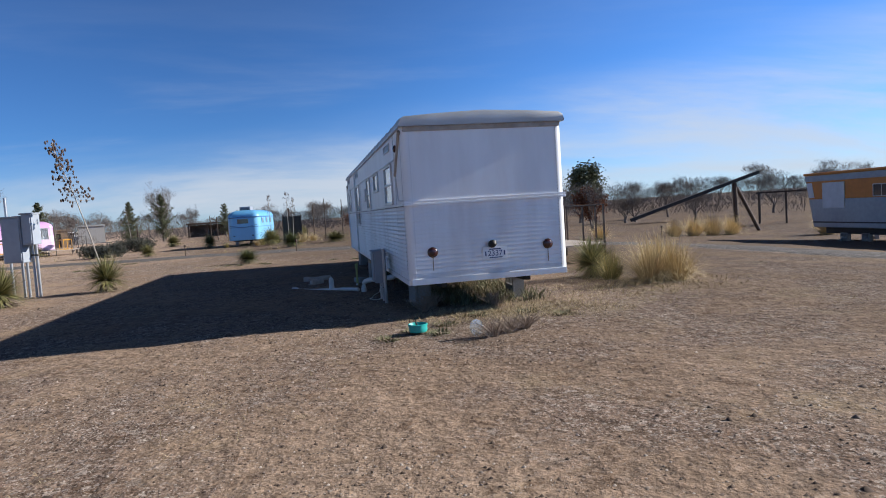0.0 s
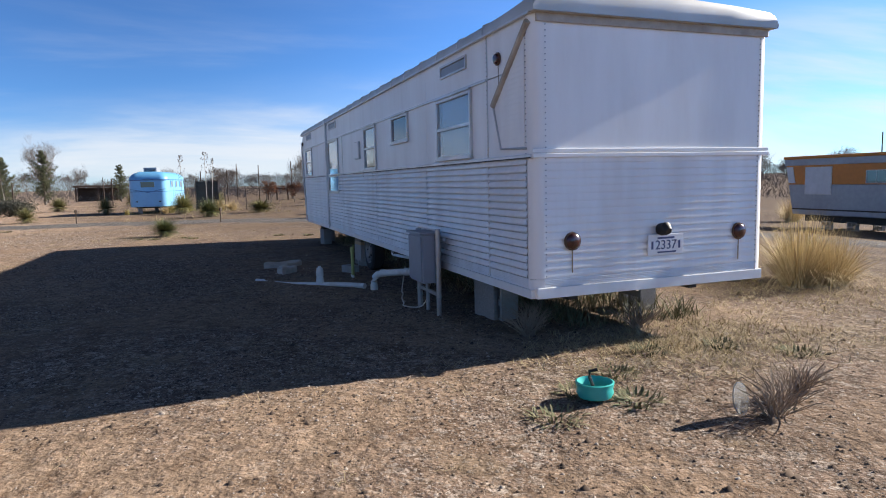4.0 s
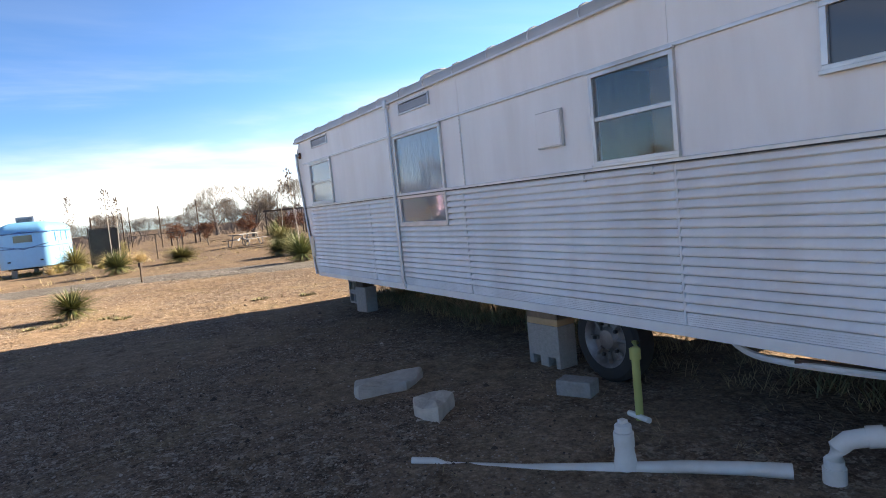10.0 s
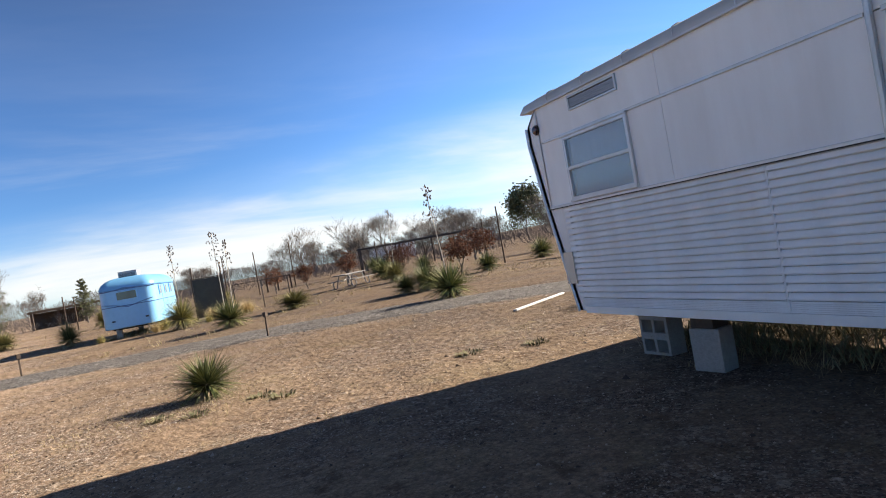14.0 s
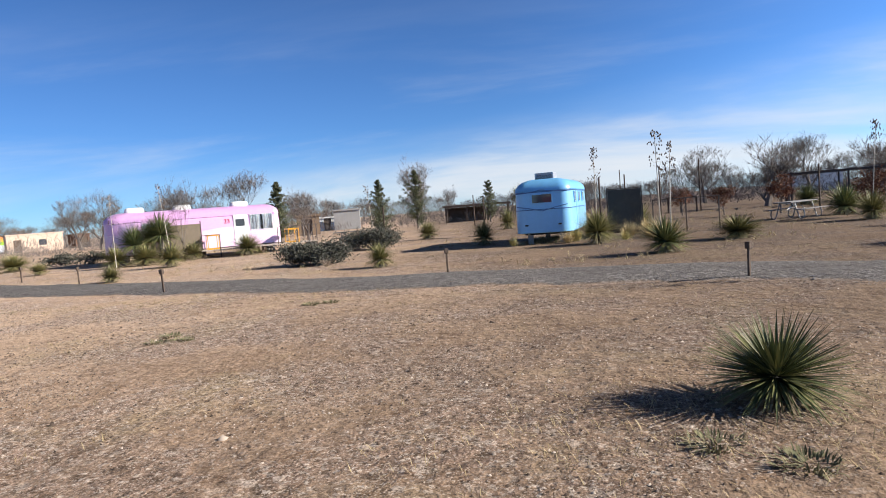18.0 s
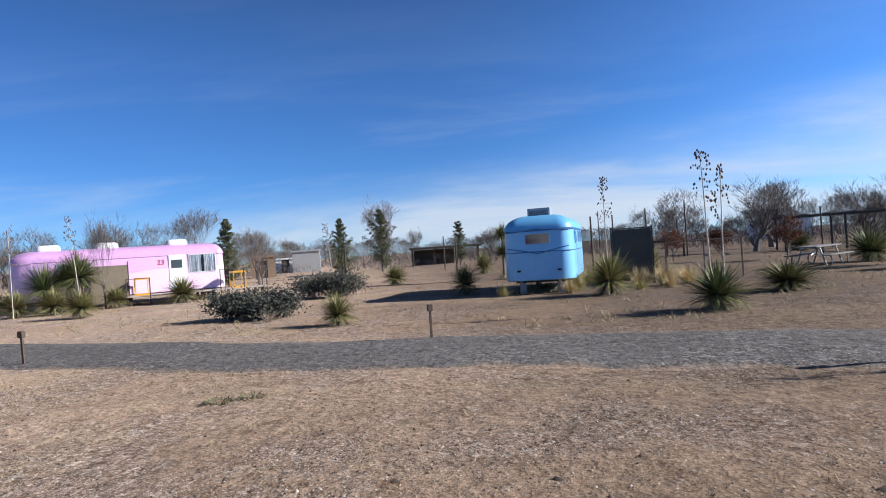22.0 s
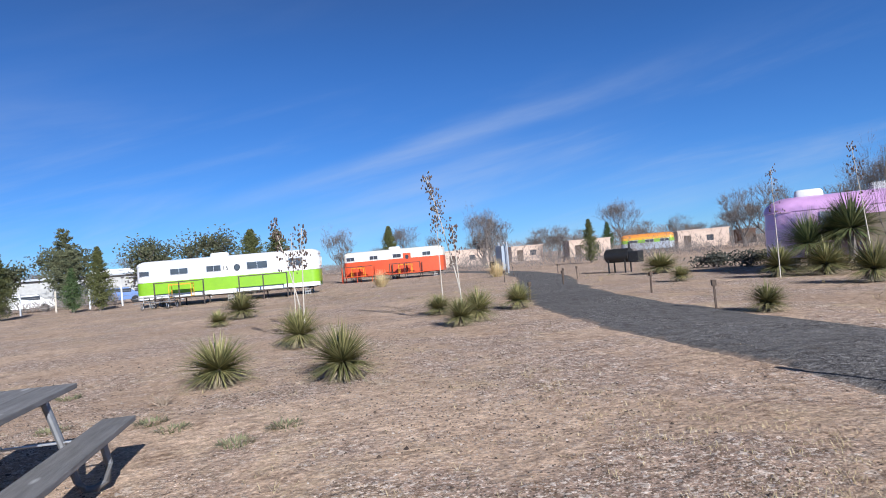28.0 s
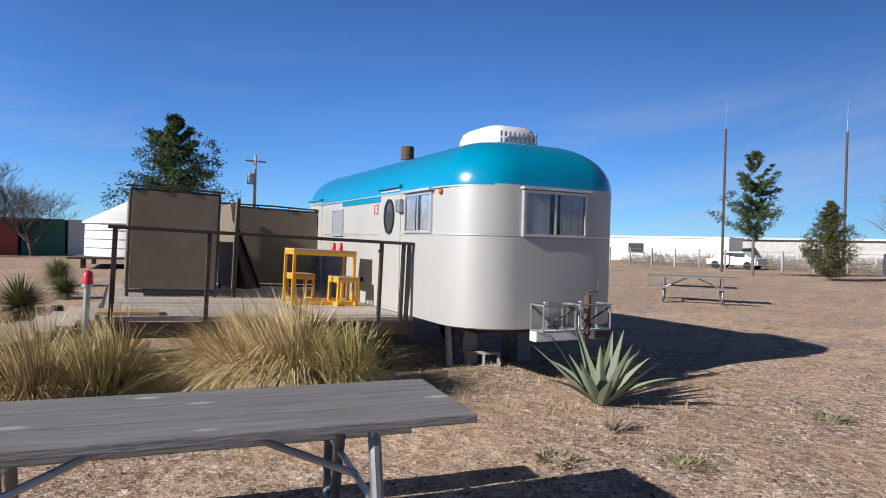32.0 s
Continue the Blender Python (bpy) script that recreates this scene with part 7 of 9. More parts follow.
# ---------- trees ----------
def limb_tree(seed, hgt, spread, levels=4, r0=0.16, split=3, up=0.55, trunk_h=0.25, twig_r=0.012):
    rnd = random.Random(seed)
    bm, ends = B(), []

    def grow(p, d, ln, r, lev):
        n = 3
        pts, rad, q, dd = [p.copy()], [r], p.copy(), d.copy()
        for k in range(n):
            dd = (dd + Vector((rnd.uniform(-1, 1), rnd.uniform(-1, 1), rnd.uniform(-0.3, 0.9))) * 0.16).normalized()
            q = q + dd * (ln / n)
            pts.append(q.copy())
            rad.append(max(twig_r * 0.4, r * (1 - 0.4 * (k + 1) / n)))
        tube(bm, pts, rad, 6 if lev < 2 else 4 if lev < 3 else 3, False)
        if lev >= levels:
            ends.append((pts[-2].copy(), q.copy()))
            return
        turn0 = rnd.uniform(0, math.tau)
        m = split + (1 if lev == 0 or rnd.random() < 0.4 else 0)
        for k in range(m):
            a = turn0 + k * math.tau / m + rnd.uniform(-0.4, 0.4)
            side = Vector((math.cos(a), math.sin(a), 0)) * spread * rnd.uniform(0.5, 1.2)
            nd = (dd * 0.9 + side + Vector((0, 0, up * rnd.uniform(0.1, 1)))).normalized()
            at = pts[-1] if k < 2 else pts[1].lerp(pts[3], rnd.random())
            grow(at, nd, ln * rnd.uniform(0.62, 0.95) * (1.35 if lev == 0 else 1), rad[-1] * 0.7, lev + 1)

    grow(Vector((0, 0, -0.1)), Vector((0, 0, 1)), hgt * trunk_h, r0, 0)
    return bm, ends


def bare_tree_meshes(seed, hgt, spread=0.75, levels=5, **kw):
    bm, ends = limb_tree(seed, hgt, spread, levels, **kw)
    rnd = random.Random(seed + 5)
    for a, b in ends:
        d = (b - a).normalized()
        for _ in range(5):
            p = a.lerp(b, rnd.uniform(-0.8, 1.0))
            q = (d + Vector((rnd.uniform(-1, 1), rnd.uniform(-1, 1), rnd.uniform(-0.4, 1.0))) * 0.9).normalized() * rnd.uniform(0.25, 0.6) * hgt / 6
            s = q.cross(Vector((rnd.uniform(-1, 1), rnd.uniform(-1, 1), 0.3))).normalized() * 0.006
            bm.faces.new([bm.verts.new(c) for c in (p - s, p + s, p + q)])
    zmax = max(v.co.z for v in bm.verts)
    bmesh.ops.scale(bm, vec=(hgt / zmax,) * 3, verts=bm.verts)
    return finish(bm, "branchwork", M_BARK)


BARE = [bare_tree_meshes(101, 6.0, 0.85, 5, trunk_h=0.17, up=0.42, r0=0.19), bare_tree_meshes(102, 6.5, 0.75, 5, trunk_h=0.19, up=0.5, r0=0.19), bare_tree_meshes(103, 5.5, 0.95, 5, trunk_h=0.15, up=0.38, r0=0.19), bare_tree_meshes(104, 7.0, 0.5, 5, trunk_h=0.2, up=0.75, r0=0.17), bare_tree_meshes(105, 5.7, 1.0, 5, trunk_h=0.11, up=0.4, r0=0.2),
        bare_tree_meshes(116, 6.4, 0.9, 5, trunk_h=0.09, up=0.6, r0=0.22)]


def bare_tree(x, y, s=1.0, k=0, label="leafless grey tree with fine spreading twigs", slim=1.0):
    e = empty("bare_tree", pose(x, y, -fall(x, y), 0, 0, x * 31 + y * 7) @ Matrix.Diagonal((s * slim, s * slim, s, 1)), label, "tree", "bare trees")
    share("branchwork", BARE[k], e, Matrix.Identity(4))
    return e


def leaf_cloud(seed, n, spots, size, flat=0.6, slim=0.3):
    """Small bent leaf clumps, each a pair of crossed slivers, scattered round the given spots (centre, radius)."""
    rnd = random.Random(seed)
    v, f = [], []
    for k in range(n):
        c, r = spots[rnd.randrange(len(spots))]
        p = c + Vector((rnd.gauss(0, 0.5), rnd.gauss(0, 0.5), rnd.gauss(0, 0.5) * flat)) * r
        for _ in range(2):
            a = Vector((rnd.uniform(-1, 1), rnd.uniform(-1, 1), rnd.uniform(-0.4, 1))).normalized() * size * rnd.uniform(0.6, 1.3)
            b = a.cross(Vector((rnd.uniform(-1, 1), rnd.uniform(-1, 1), rnd.uniform(-1, 1)))).normalized() * size * slim
            i = len(v)
            v += [tuple(p - a * 0.5), tuple(p - b), tuple(p + a * 0.6), tuple(p + b)]
            f.append((i, i + 1, i + 2, i + 3))
    return v, f


def conifer_mesh(seed, hgt, width, n, material, size=0.16, taper=1.0, ragged=0.25, start=0.06, boughs=80, clump=0.085):
    """Needle clumps strung along boughs of uneven length, with gaps between them."""
    rnd = random.Random(seed)
    spots = []
    for k in range(boughs):
        t = min(0.99, max(0.0, (k + rnd.uniform(-3, 4)) / boughs))
        z = hgt * (start + (1 - start) * t)
        r = width / 2 * (1 - t) ** taper * (0.6 + 0.4 * min(1, t / 0.12)) * rnd.uniform(1 - ragged, 1 + ragged * 0.8)
        a = k * 2.39996 + rnd.uniform(-0.5, 0.5)
        lift = rnd.uniform(0.2, 1.0)
        for q in range(5):
            f = (q + 1) / 5
            spots.append((Vector((math.cos(a) * r * f, math.sin(a) * r * f, z + lift * r * f * f)), max(0.12, clump * hgt * (1.15 - t) * (0.7 + 0.4 * f))))
    v, f = leaf_cloud(seed + 1, n, spots, size * 1.25, 0.6, 0.13)
    v = [(x, y, max(z, 0.05)) for x, y, z in v]
    return from_faces("crown", v, f, material)


CONES = {"olive": conifer_mesh(201, 4.2, 3.0, 15000, L_CEDAR, 0.1, 0.8, 0.16, 0.05, 130, 0.07), "dark": conifer_mesh(202, 4.5, 2.6, 8500, L_JUN, 0.11, 0.8, 0.4, 0.05, 80, 0.05), "fir": conifer_mesh(203, 3.2, 1.7, 6500, L_PINE, 0.1, 0.9, 0.2),
         "olive2": conifer_mesh(204, 4.2, 1.9, 11000, L_CEDAR, 0.1, 0.75, 0.2, 0.05, 110, 0.065), "sparse": conifer_mesh(205, 4.6, 2.6, 6500, L_JUN, 0.11, 0.7, 0.5, 0.1, 52, 0.05)}
CONES["pine"] = conifer_mesh(206, 6.0, 3.0, 9000, L_PINE, 0.12, 0.6, 0.45, 0.3, 34, 0.048)
CONES["bigpine"] = conifer_mesh(207, 6.0, 4.9, 24000, L_PINE, 0.12, 0.85, 0.3, 0.1, 110, 0.07)
CONE_TRUNK = trunk_mesh(1.9, 0.09)


def conifer(x, y, s, kind, label, turn=0):
    e = empty("conifer", pose(x, y, 0, 0, 0, turn or x * 17) @ Matrix.Diagonal((s, s, s, 1)), label, "tree", "conifers")
    share("crown", CONES[kind], e, Matrix.Identity(4))
    share("trunk", CONE_TRUNK, e, Matrix.Identity(4))
    return e


def leafy_tree(x, y, hgt, seed, n, material, size, label, spread=0.7, trunk_h=0.3, puff=0.55, category="tree", levels=3, group=""):
    bm, ends = limb_tree(seed, hgt, spread, levels, trunk_h=trunk_h * 0.75, r0=hgt * 0.022)
    zmax = max(e[1].z for e in ends)
    k = (hgt * 0.93) / zmax
    bmesh.ops.scale(bm, vec=(k, k, k), verts=bm.verts)
    e = empty("tree", pose(x, y, -fall(x, y), 0, 0, x * 13), label, category, group)
    part("branchwork", bm, M_BARK, e)
    spots = [((a.lerp(b, 0.7)) * k, puff * hgt / 5) for a, b in ends]
    rnd = random.Random(seed + 3)
    for _ in range(len(spots)):
        w = Vector((rnd.gauss(0, 1), rnd.gauss(0, 1), rnd.gauss(0, 1))).normalized() * rnd.uniform(0.45, 1)
        spots.append((Vector((w.x * 0.37 * hgt, w.y * 0.37 * hgt, hgt * (0.6 + 0.34 * w.z))), puff * hgt / 6))
    v, f = leaf_cloud(seed + 9, n, spots, size, 0.8)
    ob = new("crown", from_faces("crown", v, f, material))
    ob.parent = e
    return e


# russet young oaks beyond the drive
for k, (x, y, hh) in enumerate(((2.7, 54.3, 2.0), (4.3, 50.4, 1.8), (6.5, 47.8, 2.2), (7.2, 39.0, 2.0), (7.9, 33.0, 1.8))):
    leafy_tree(x, y, hh, 300 + k, 1500, L_OAK, 0.08, "young oak holding russet dead leaves", 0.75, 0.3, 0.6, group="russet oaks")
# pines and broad evergreens
for x, y, s, kd, lab in ((-52.9, -0.7, 1.25, "pine", "tall open pine with clumped needles"), (-80.0, 11.6, 1.6, "sparse", "tall slim pine with sparse needles"), (-24.3, -27.8, 1.72, "bigpine", "dense dark green pine behind the canvas screen"),
                         (-10.0, -30.5, 1.2, "bigpine", "dense dark green pine by the container fence"),
                         (-53.0, 3.7, 1.04, "olive", "dense olive-green cedar on open soil"), (-59.4, 10.3, 1.08, "olive2", "slim olive-green cedar on open soil"), (-62.2, 14.1, 0.95, "fir", "small dark spruce on open soil"), (-62.0, 15.8, 1.05, "olive2", "slim olive-green cedar on open soil"),
                         (-68.0, 27.0, 1.3, "olive", "green conifer behind the lime trailer"), (-73.0, 30.0, 1.35, "olive", "green conifer behind the lime trailer"), (-88.0, 46.5, 1.5, "olive2", "green conifer beyond the red trailer"),
                         (-26.7, 58.2, 1.05, "dark", "dark ragged juniper on open ground"), (-20.4, 65.0, 1.02, "dark", "dark ragged juniper on open ground"), (-18.4, 71.0, 1.2, "sparse", "dark ragged juniper on open ground"), (-11.8, 75.0, 0.9, "sparse", "dark ragged juniper on open ground"),
                         (-118.0, 105.0, 2.0, "fir", "dark conifer in the far distance"), (-62.0, 58.0, 1.0, "olive2", "small green conifer beyond the drive")):
    conifer(x, y, s, kd, lab)
for k, (x, y, hh) in enumerate(((-88.0, 11.0, 6.5), (-94.0, 19.0, 7.0), (-92.0, 25.0, 7.5), (-86.0, 5.0, 5.0))):
    leafy_tree(x, y, hh, 340 + k, 2600, L_JUN, 0.3, "broad dark green live oak tree", 0.9, 0.2, 0.8, group="live oaks")
bare_tree(-24.4, 41.4, 0.68, 3, "slim leafless sapling beside the pink trailer", 0.45)
bare_tree(-58.2, 6.0, 1.0, 5, "spreading leafless tree with dense brown twigs")
leafy_tree(38.0, 76.6, 7.4, 351, 3600, L_JUN, 0.3, "dark round-topped pine above bare trees", 0.4, 0.5, 0.7)
leafy_tree(20.0, 36.5, 3.4, 352, 3000, L_OAK, 0.14, "broad oak holding russet dead leaves", 0.45, 0.28, 0.65, group="russet oaks")
leafy_tree(14.6, 44.0, 2.6, 353, 1700, L_OAK, 0.1, "young oak holding russet dead leaves", 0.75, 0.3, 0.6, group="russet oaks")
# leafless trees near and far
rnd_t = random.Random(8)
for x, y, s, k in ((-31.0, 51.2, 0.8, 3), (10.5, 62.9, 1.0, 4), (15.0, 72.0, 1.0, 4), (20.0, 68.0, 0.95, 4), (12.0, 90.0, 1.2, 0), (24.0, 92.0, 1.2, 1), (28.5, 47.2, 0.6, 0), (36.0, 52.0, 0.65, 1), (-22.0, 52.5, 0.6, 1), (-20.3, 80.0, 1.2, 3), (-30.4, 71.6, 0.78, 3), (-21.5, 87.0, 0.9, 3), (20.0, 56.0, 0.75, 1), (26.0, 52.0, 0.75, 0), (30.0, 48.0, 0.6, 2), (34.0, 44.0, 0.65, 0), (22.0, 64.0, 0.9, 1),
                   (44.0, 46.0, 0.7, 1), (-48.0, 92.0, 1.5, 1), (-54.0, 84.0, 1.3, 2), (-60.0, 80.0, 1.3, 0), (-84.0, 58.0, 1.3, 3), (-90.0, 62.0, 1.2, 1), (-96.0, 64.0, 1.3, 2), (-80.0, 38.0, 1.0, 3), (-92.0, 50.0, 1.1, 1),
                   (-68.0, 86.0, 1.3, 0), (-88.0, 84.0, 1.4, 1), (-38.0, 66.0, 1.0, 0), (-15.8, -28.5, 0.95, 2), (-6.0, -26.0, 1.0, 2), (-2.0, -30.0, 1.1, 0), (-8.5, -31.0, 1.1, 1), (-14.0, -33.0, 1.2, 0), (15.5, 36.0, 0.62, 1), (18.5, 33.0, 0.6, 3)):
    bare_tree(x, y, s, k)
for k in range(200):
    a = radians(rnd_t.uniform(-75, 190))
    d = rnd_t.uniform(95, 190)
    x, y = -12 + d * math.cos(a), 22 + d * math.sin(a)
    bare_tree(x, y, rnd_t.uniform(0.55, 1.05) * (0.6 + d / 220), k % 4, "leafless tree in the distance")
# thickets beyond the last trees
rnd_t = random.Random(19)
tv, tf = [], []
for k in range(150000):
    a = radians(rnd_t.uniform(-80, 200))
    d = rnd_t.uniform(150, 215)
    top = 4.0 + 3.4 * noise.noise(Vector((math.cos(a) * 14, math.sin(a) * 14, 2.0))) + 1.2 * noise.noise(Vector((math.cos(a) * 60, math.sin(a) * 60, 5.0)))
    if top < 0.6:
        continue
    p = Vector((-12 + d * math.cos(a), 22 + d * math.sin(a), top * rnd_t.random() ** 0.8))
    w = Vector((-math.sin(a), math.cos(a), 0))
    q = (w * rnd_t.uniform(-0.8, 0.8) + Vector((0, 0, rnd_t.uniform(0.3, 1.0)))).normalized() * rnd_t.uniform(0.5, 1.4)
    i = len(tv)
    tv += [tuple(p), tuple(p + q * 0.5 + w * 0.03), tuple(p + q), tuple(p + q * 0.5 - w * 0.03)]
    tf.append((i, i + 1, i + 2, i + 3))
tagged(new("far_woods", from_faces("far_woods", tv, tf, M_THICKET)), "low line of leafless grey-brown woods", "woods", kind="stuff")

# scrub between the fields and the woods
rnd_t = random.Random(23)
tv, tf = [], []
while len(tf) < 60000:
    west = rnd_t.random() < 0.08
    a = radians(rnd_t.uniform(-25, 152) if not west else rnd_t.uniform(178, 222))
    d = 62 + 88 * rnd_t.random() if not west else rnd_t.uniform(60, 68)
    x, y = -12 + d * math.cos(a), 14 + d * math.sin(a)
    top = 0.5 + 4.2 * noise.noise(Vector((x * 0.09, y * 0.09, 6.0))) + 1.4 * noise.noise(Vector((x * 0.4, y * 0.4, 5.0)))
    if top < 0.35:
        continue
    p = Vector((x, y, -fall(x, y) - 0.05 + min(top, 0.8 if west else 2.6) * rnd_t.random() ** 1.3))
    w = Vector((-math.sin(a), math.cos(a), 0))
    q = (w * rnd_t.uniform(-0.9, 0.9) + Vector((0, 0, rnd_t.uniform(0.2, 1.0)))).normalized() * rnd_t.uniform(0.3, 0.9)
    i = len(tv)
    tv += [tuple(p), tuple(p + q * 0.5 + w * 0.025), tuple(p + q), tuple(p + q * 0.5 - w * 0.025)]
    tf.append((i, i + 1, i + 2, i + 3))
tagged(new("scrub", from_faces("scrub", tv, tf, M_THICKET)), "low leafless grey-brown scrub beyond the fields", "scrub", kind="stuff")

# low grey-green bushes
for k, (x, y, sx, n) in enumerate(((-13.7, 32.4, 0.86, 9000), (-13.7, 39.6, 1.1, 8000), (-35.0, 45.0, 0.8, 700), (-32.5, 44.5, 0.8, 600))):
    rnd = random.Random(400 + k)
    spots = [(Vector((rnd.uniform(-1, 1) * sx, rnd.uniform(-0.7, 0.7) * sx * 0.7, rnd.uniform(0.25, 0.75) * (1 if sx > 1 else 0.7))), 0.5) for _ in range(26)]
    v, f = leaf_cloud(410 + k, n, spots, 0.075 if n > 2000 else 0.13, 0.6)
    v = [(p, q, max(r, 0.0)) for p, q, r in v]
    e = empty("sagebrush", pose(x, y, 0), "spreading dark grey-green bush on bare soil", "bush", "low bushes")
    share("foliage", from_faces("foliage", v, f, L_BUSH), e, Matrix.Identity(4))
    bm = B()
    for _ in range(14):
        a = rnd.uniform(0, math.tau)
        tube(bm, ((0, 0, -0.02), (math.cos(a) * 0.4 * sx, math.sin(a) * 0.3 * sx, 0.25), (math.cos(a) * 0.8 * sx, math.sin(a) * 0.6 * sx, 0.5)), [0.025, 0.015, 0.006], 5)
    part("branchwork", bm, M_BARK, e)


# weeds and twiggy plants on the open soil
def twig_bush(x, y, s, seed, label="dry twiggy plant on bare soil", material=M_TWIG):
    rnd = random.Random(seed)
    bm = B()
    for k in range(70):
        a, t = rnd.uniform(0, math.tau), rnd.uniform(0.2, 1)
        p0 = Vector((rnd.uniform(-0.05, 0.05), rnd.uniform(-0.05, 0.05), 0))
        p1 = p0 + Vector((math.cos(a) * t, math.sin(a) * t, 1.2 - t * 0.6)) * s * rnd.uniform(0.3, 0.5)
        p2 = p1 + Vector((math.cos(a + rnd.uniform(-1, 1)) * t, math.sin(a + rnd.uniform(-1, 1)) * t, 0.5)) * s * rnd.uniform(0.2, 0.45)
        tube(bm, (p0, p1, p2), [0.004, 0.003, 0.0015], 3, False)
    e = empty("dry_bush", pose(x, y, lie(x, y)), label, "dry plant", "dry plants")
    part("branchwork", bm, material, e)
    return e


for k, (x, y, s) in enumerate(((0.7, -1.75, 0.36), (0.95, -1.6, 0.36), (1.2, -1.5, 0.33), (0.3, 0.7, 0.45), (0.5, 1.0, 0.4), (1.4, 0.5, 0.4), (-12.8, 31.2, 0.45), (-19.8, 17.9, 0.3), (-21.8, 20.4, 0.3), (-20.2, 19.8, 0.25), (0.55, 12.3, 0.4), (1.0, 9.5, 0.5), (0.8, 2.6, 0.5))):
    twig_bush(x, y, s, 500 + k)
WEED = [tuft_mesh(601 + k, 120, 0.16, 0.5, L_WEED, 0.014) for k in range(2)]
rnd_w = random.Random(77)
spots_w = [(-0.5, -1.2), (0.15, -1.15), (0.35, -0.6), (-0.1, -0.85), (0.9, -0.3), (1.6, -0.4), (-3.2, 15.3), (-3.0, 15.0), (-4.4, 15.4), (-4.0, 15.1), (-10.6, 19.6), (-11.0, 19.9), (-10.9, 19.4), (-19.1, 19.7), (-18.6, 19.9), (-18.9, 18.2), (-19.6, 18.7), (-17.6, 20.4),
           (-17.9, 20.9), (-21.9, 18.6), (-9.5, 22.6), (-9.8, 22.4), (2.0, -0.8), (0.2, 14.2), (-0.6, 14.6)]
for k, (x, y) in enumerate(spots_w):
    e = empty("weed", pose(x, y, lie(x, y), 0, 0, k * 40) @ Matrix.Diagonal((0.95, 0.95, 0.42, 1)), "low grey-green weed on bare soil", "weed", "weeds")
    share("leaves", WEED[k % 2], e, Matrix.Identity(4))
# straw and pebbles, uncountable
sv, sf = [], []
for k in range(5200):
    if k % 3:
        x, y = rnd_w.uniform(-24, 6), rnd_w.uniform(-9, 27)
        if noise.noise(Vector((x * 0.3, y * 0.3, 9.0))) < 0.02:
            continue
    else:
        x, y = rnd_w.choice(((rnd_w.uniform(0.1, 3.2), rnd_w.uniform(-1.0, 13.2)), (rnd_w.gauss(1.3, 0.9), rnd_w.gauss(-0.1, 0.5)), (rnd_w.gauss(4.6, 0.9), rnd_w.gauss(1.4, 0.7)), (rnd_w.gauss(-4.3, 1.0), rnd_w.gauss(15.6, 0.6)), (rnd_w.uniform(-22, -16.5), rnd_w.uniform(13.5, 17.2)), (rnd_w.uniform(-16, -9), rnd_w.uniform(21.5, 24.6)) if k % 4 == 0 else (rnd_w.uniform(-20, -3), rnd_w.uniform(18, 25))))
    for _ in range(rnd_w.randrange(3, 9)):
        a = rnd_w.uniform(0, math.tau)
        px_, py_ = x + rnd_w.gauss(0, 0.06), y + rnd_w.gauss(0, 0.06)
        blade(sv, sf, Vector((px_, py_, lie(px_, py_))), Vector((math.cos(a), math.sin(a), rnd_w.uniform(0.1, 1.6))), rnd_w.uniform(0.04, 0.13), 0.005, 0.3, 2, 0.1)
for k in range(3000):
    q = k % 10
    if q < 5:
        x, y = rnd_w.uniform(-42, 14), 27.5 + 34 * rnd_w.random() ** 1.3
        if noise.noise(Vector((x * 0.16, y * 0.16, 2.0))) < -0.1 or min((Vector((x, y)) - p).length for p in road_line[::6]) < 2.2:
            continue
    elif q < 7:
        x, y = rnd_w.uniform(0.5, 2.3), rnd_w.uniform(1.5, 12.6)
    elif q == 7:
        x, y = rnd_w.gauss(-14.5, 2.6), rnd_w.gauss(23.7, 0.55)
    elif q == 8:
        x, y = rnd_w.gauss(-20.3, 1.2), rnd_w.gauss(16.3, 0.7)
    else:
        x, y = rnd_w.uniform(-24, 4), rnd_w.uniform(12, 26)
        if noise.noise(Vector((x * 0.3, y * 0.3, 9.0))) < 0.1:
            continue
    tall = rnd_w.uniform(0.06, 0.16) * (1.9 if q < 7 else 0.6 if q == 7 else 1)
    for _ in range(10):
        a = rnd_w.uniform(0, math.tau)
        px_, py_ = x + rnd_w.gauss(0, 0.05), y + rnd_w.gauss(0, 0.05)
        blade(sv, sf, Vector((px_, py_, lie(px_, py_))), Vector((math.cos(a), math.sin(a), rnd_w.uniform(0.5, 2.2))), tall * rnd_w.uniform(0.6, 1.3), 0.011 if q < 5 else 0.005, 0.35, 2, 0.1)
# dead weeds and litter over the fields
wv, wf = [], []
for k in range(11000):
    if k % 4:
        x, y = rnd_w.uniform(-62, 30), 26.5 + 58 * rnd_w.random() ** 1.5
    else:
        x, y = rnd_w.uniform(-60, -14), rnd_w.uniform(-14, 27)
    if noise.noise(Vector((x * 0.22, y * 0.22, 4.0))) < -0.12 or min((Vector((x, y)) - p).length for p in road_line[::6]) < 2.3 or (-30 < x < 2 and y < 26.5):
        continue
    big = rnd_w.uniform(0.1, 0.3) * (1.7 if k % 17 == 0 else 1)
    for _ in range(9):
        a = rnd_w.uniform(0, math.tau)
        px_, py_ = x + rnd_w.gauss(0, big * 1.3), y + rnd_w.gauss(0, big * 0.8)
        blade(wv, wf, Vector((px_, py_, lie(px_, py_))), Vector((math.cos(a), math.sin(a), rnd_w.uniform(0.05, 0.5))), big * rnd_w.uniform(0.6, 1.4), 0.02, 0.4, 2, 0.1)
tagged(new("field_weeds", from_faces("field_weeds", wv, wf, L_LITTER)), "low dead brown weeds strewn over the fields", "weeds", kind="stuff")
uv, uf = [], []
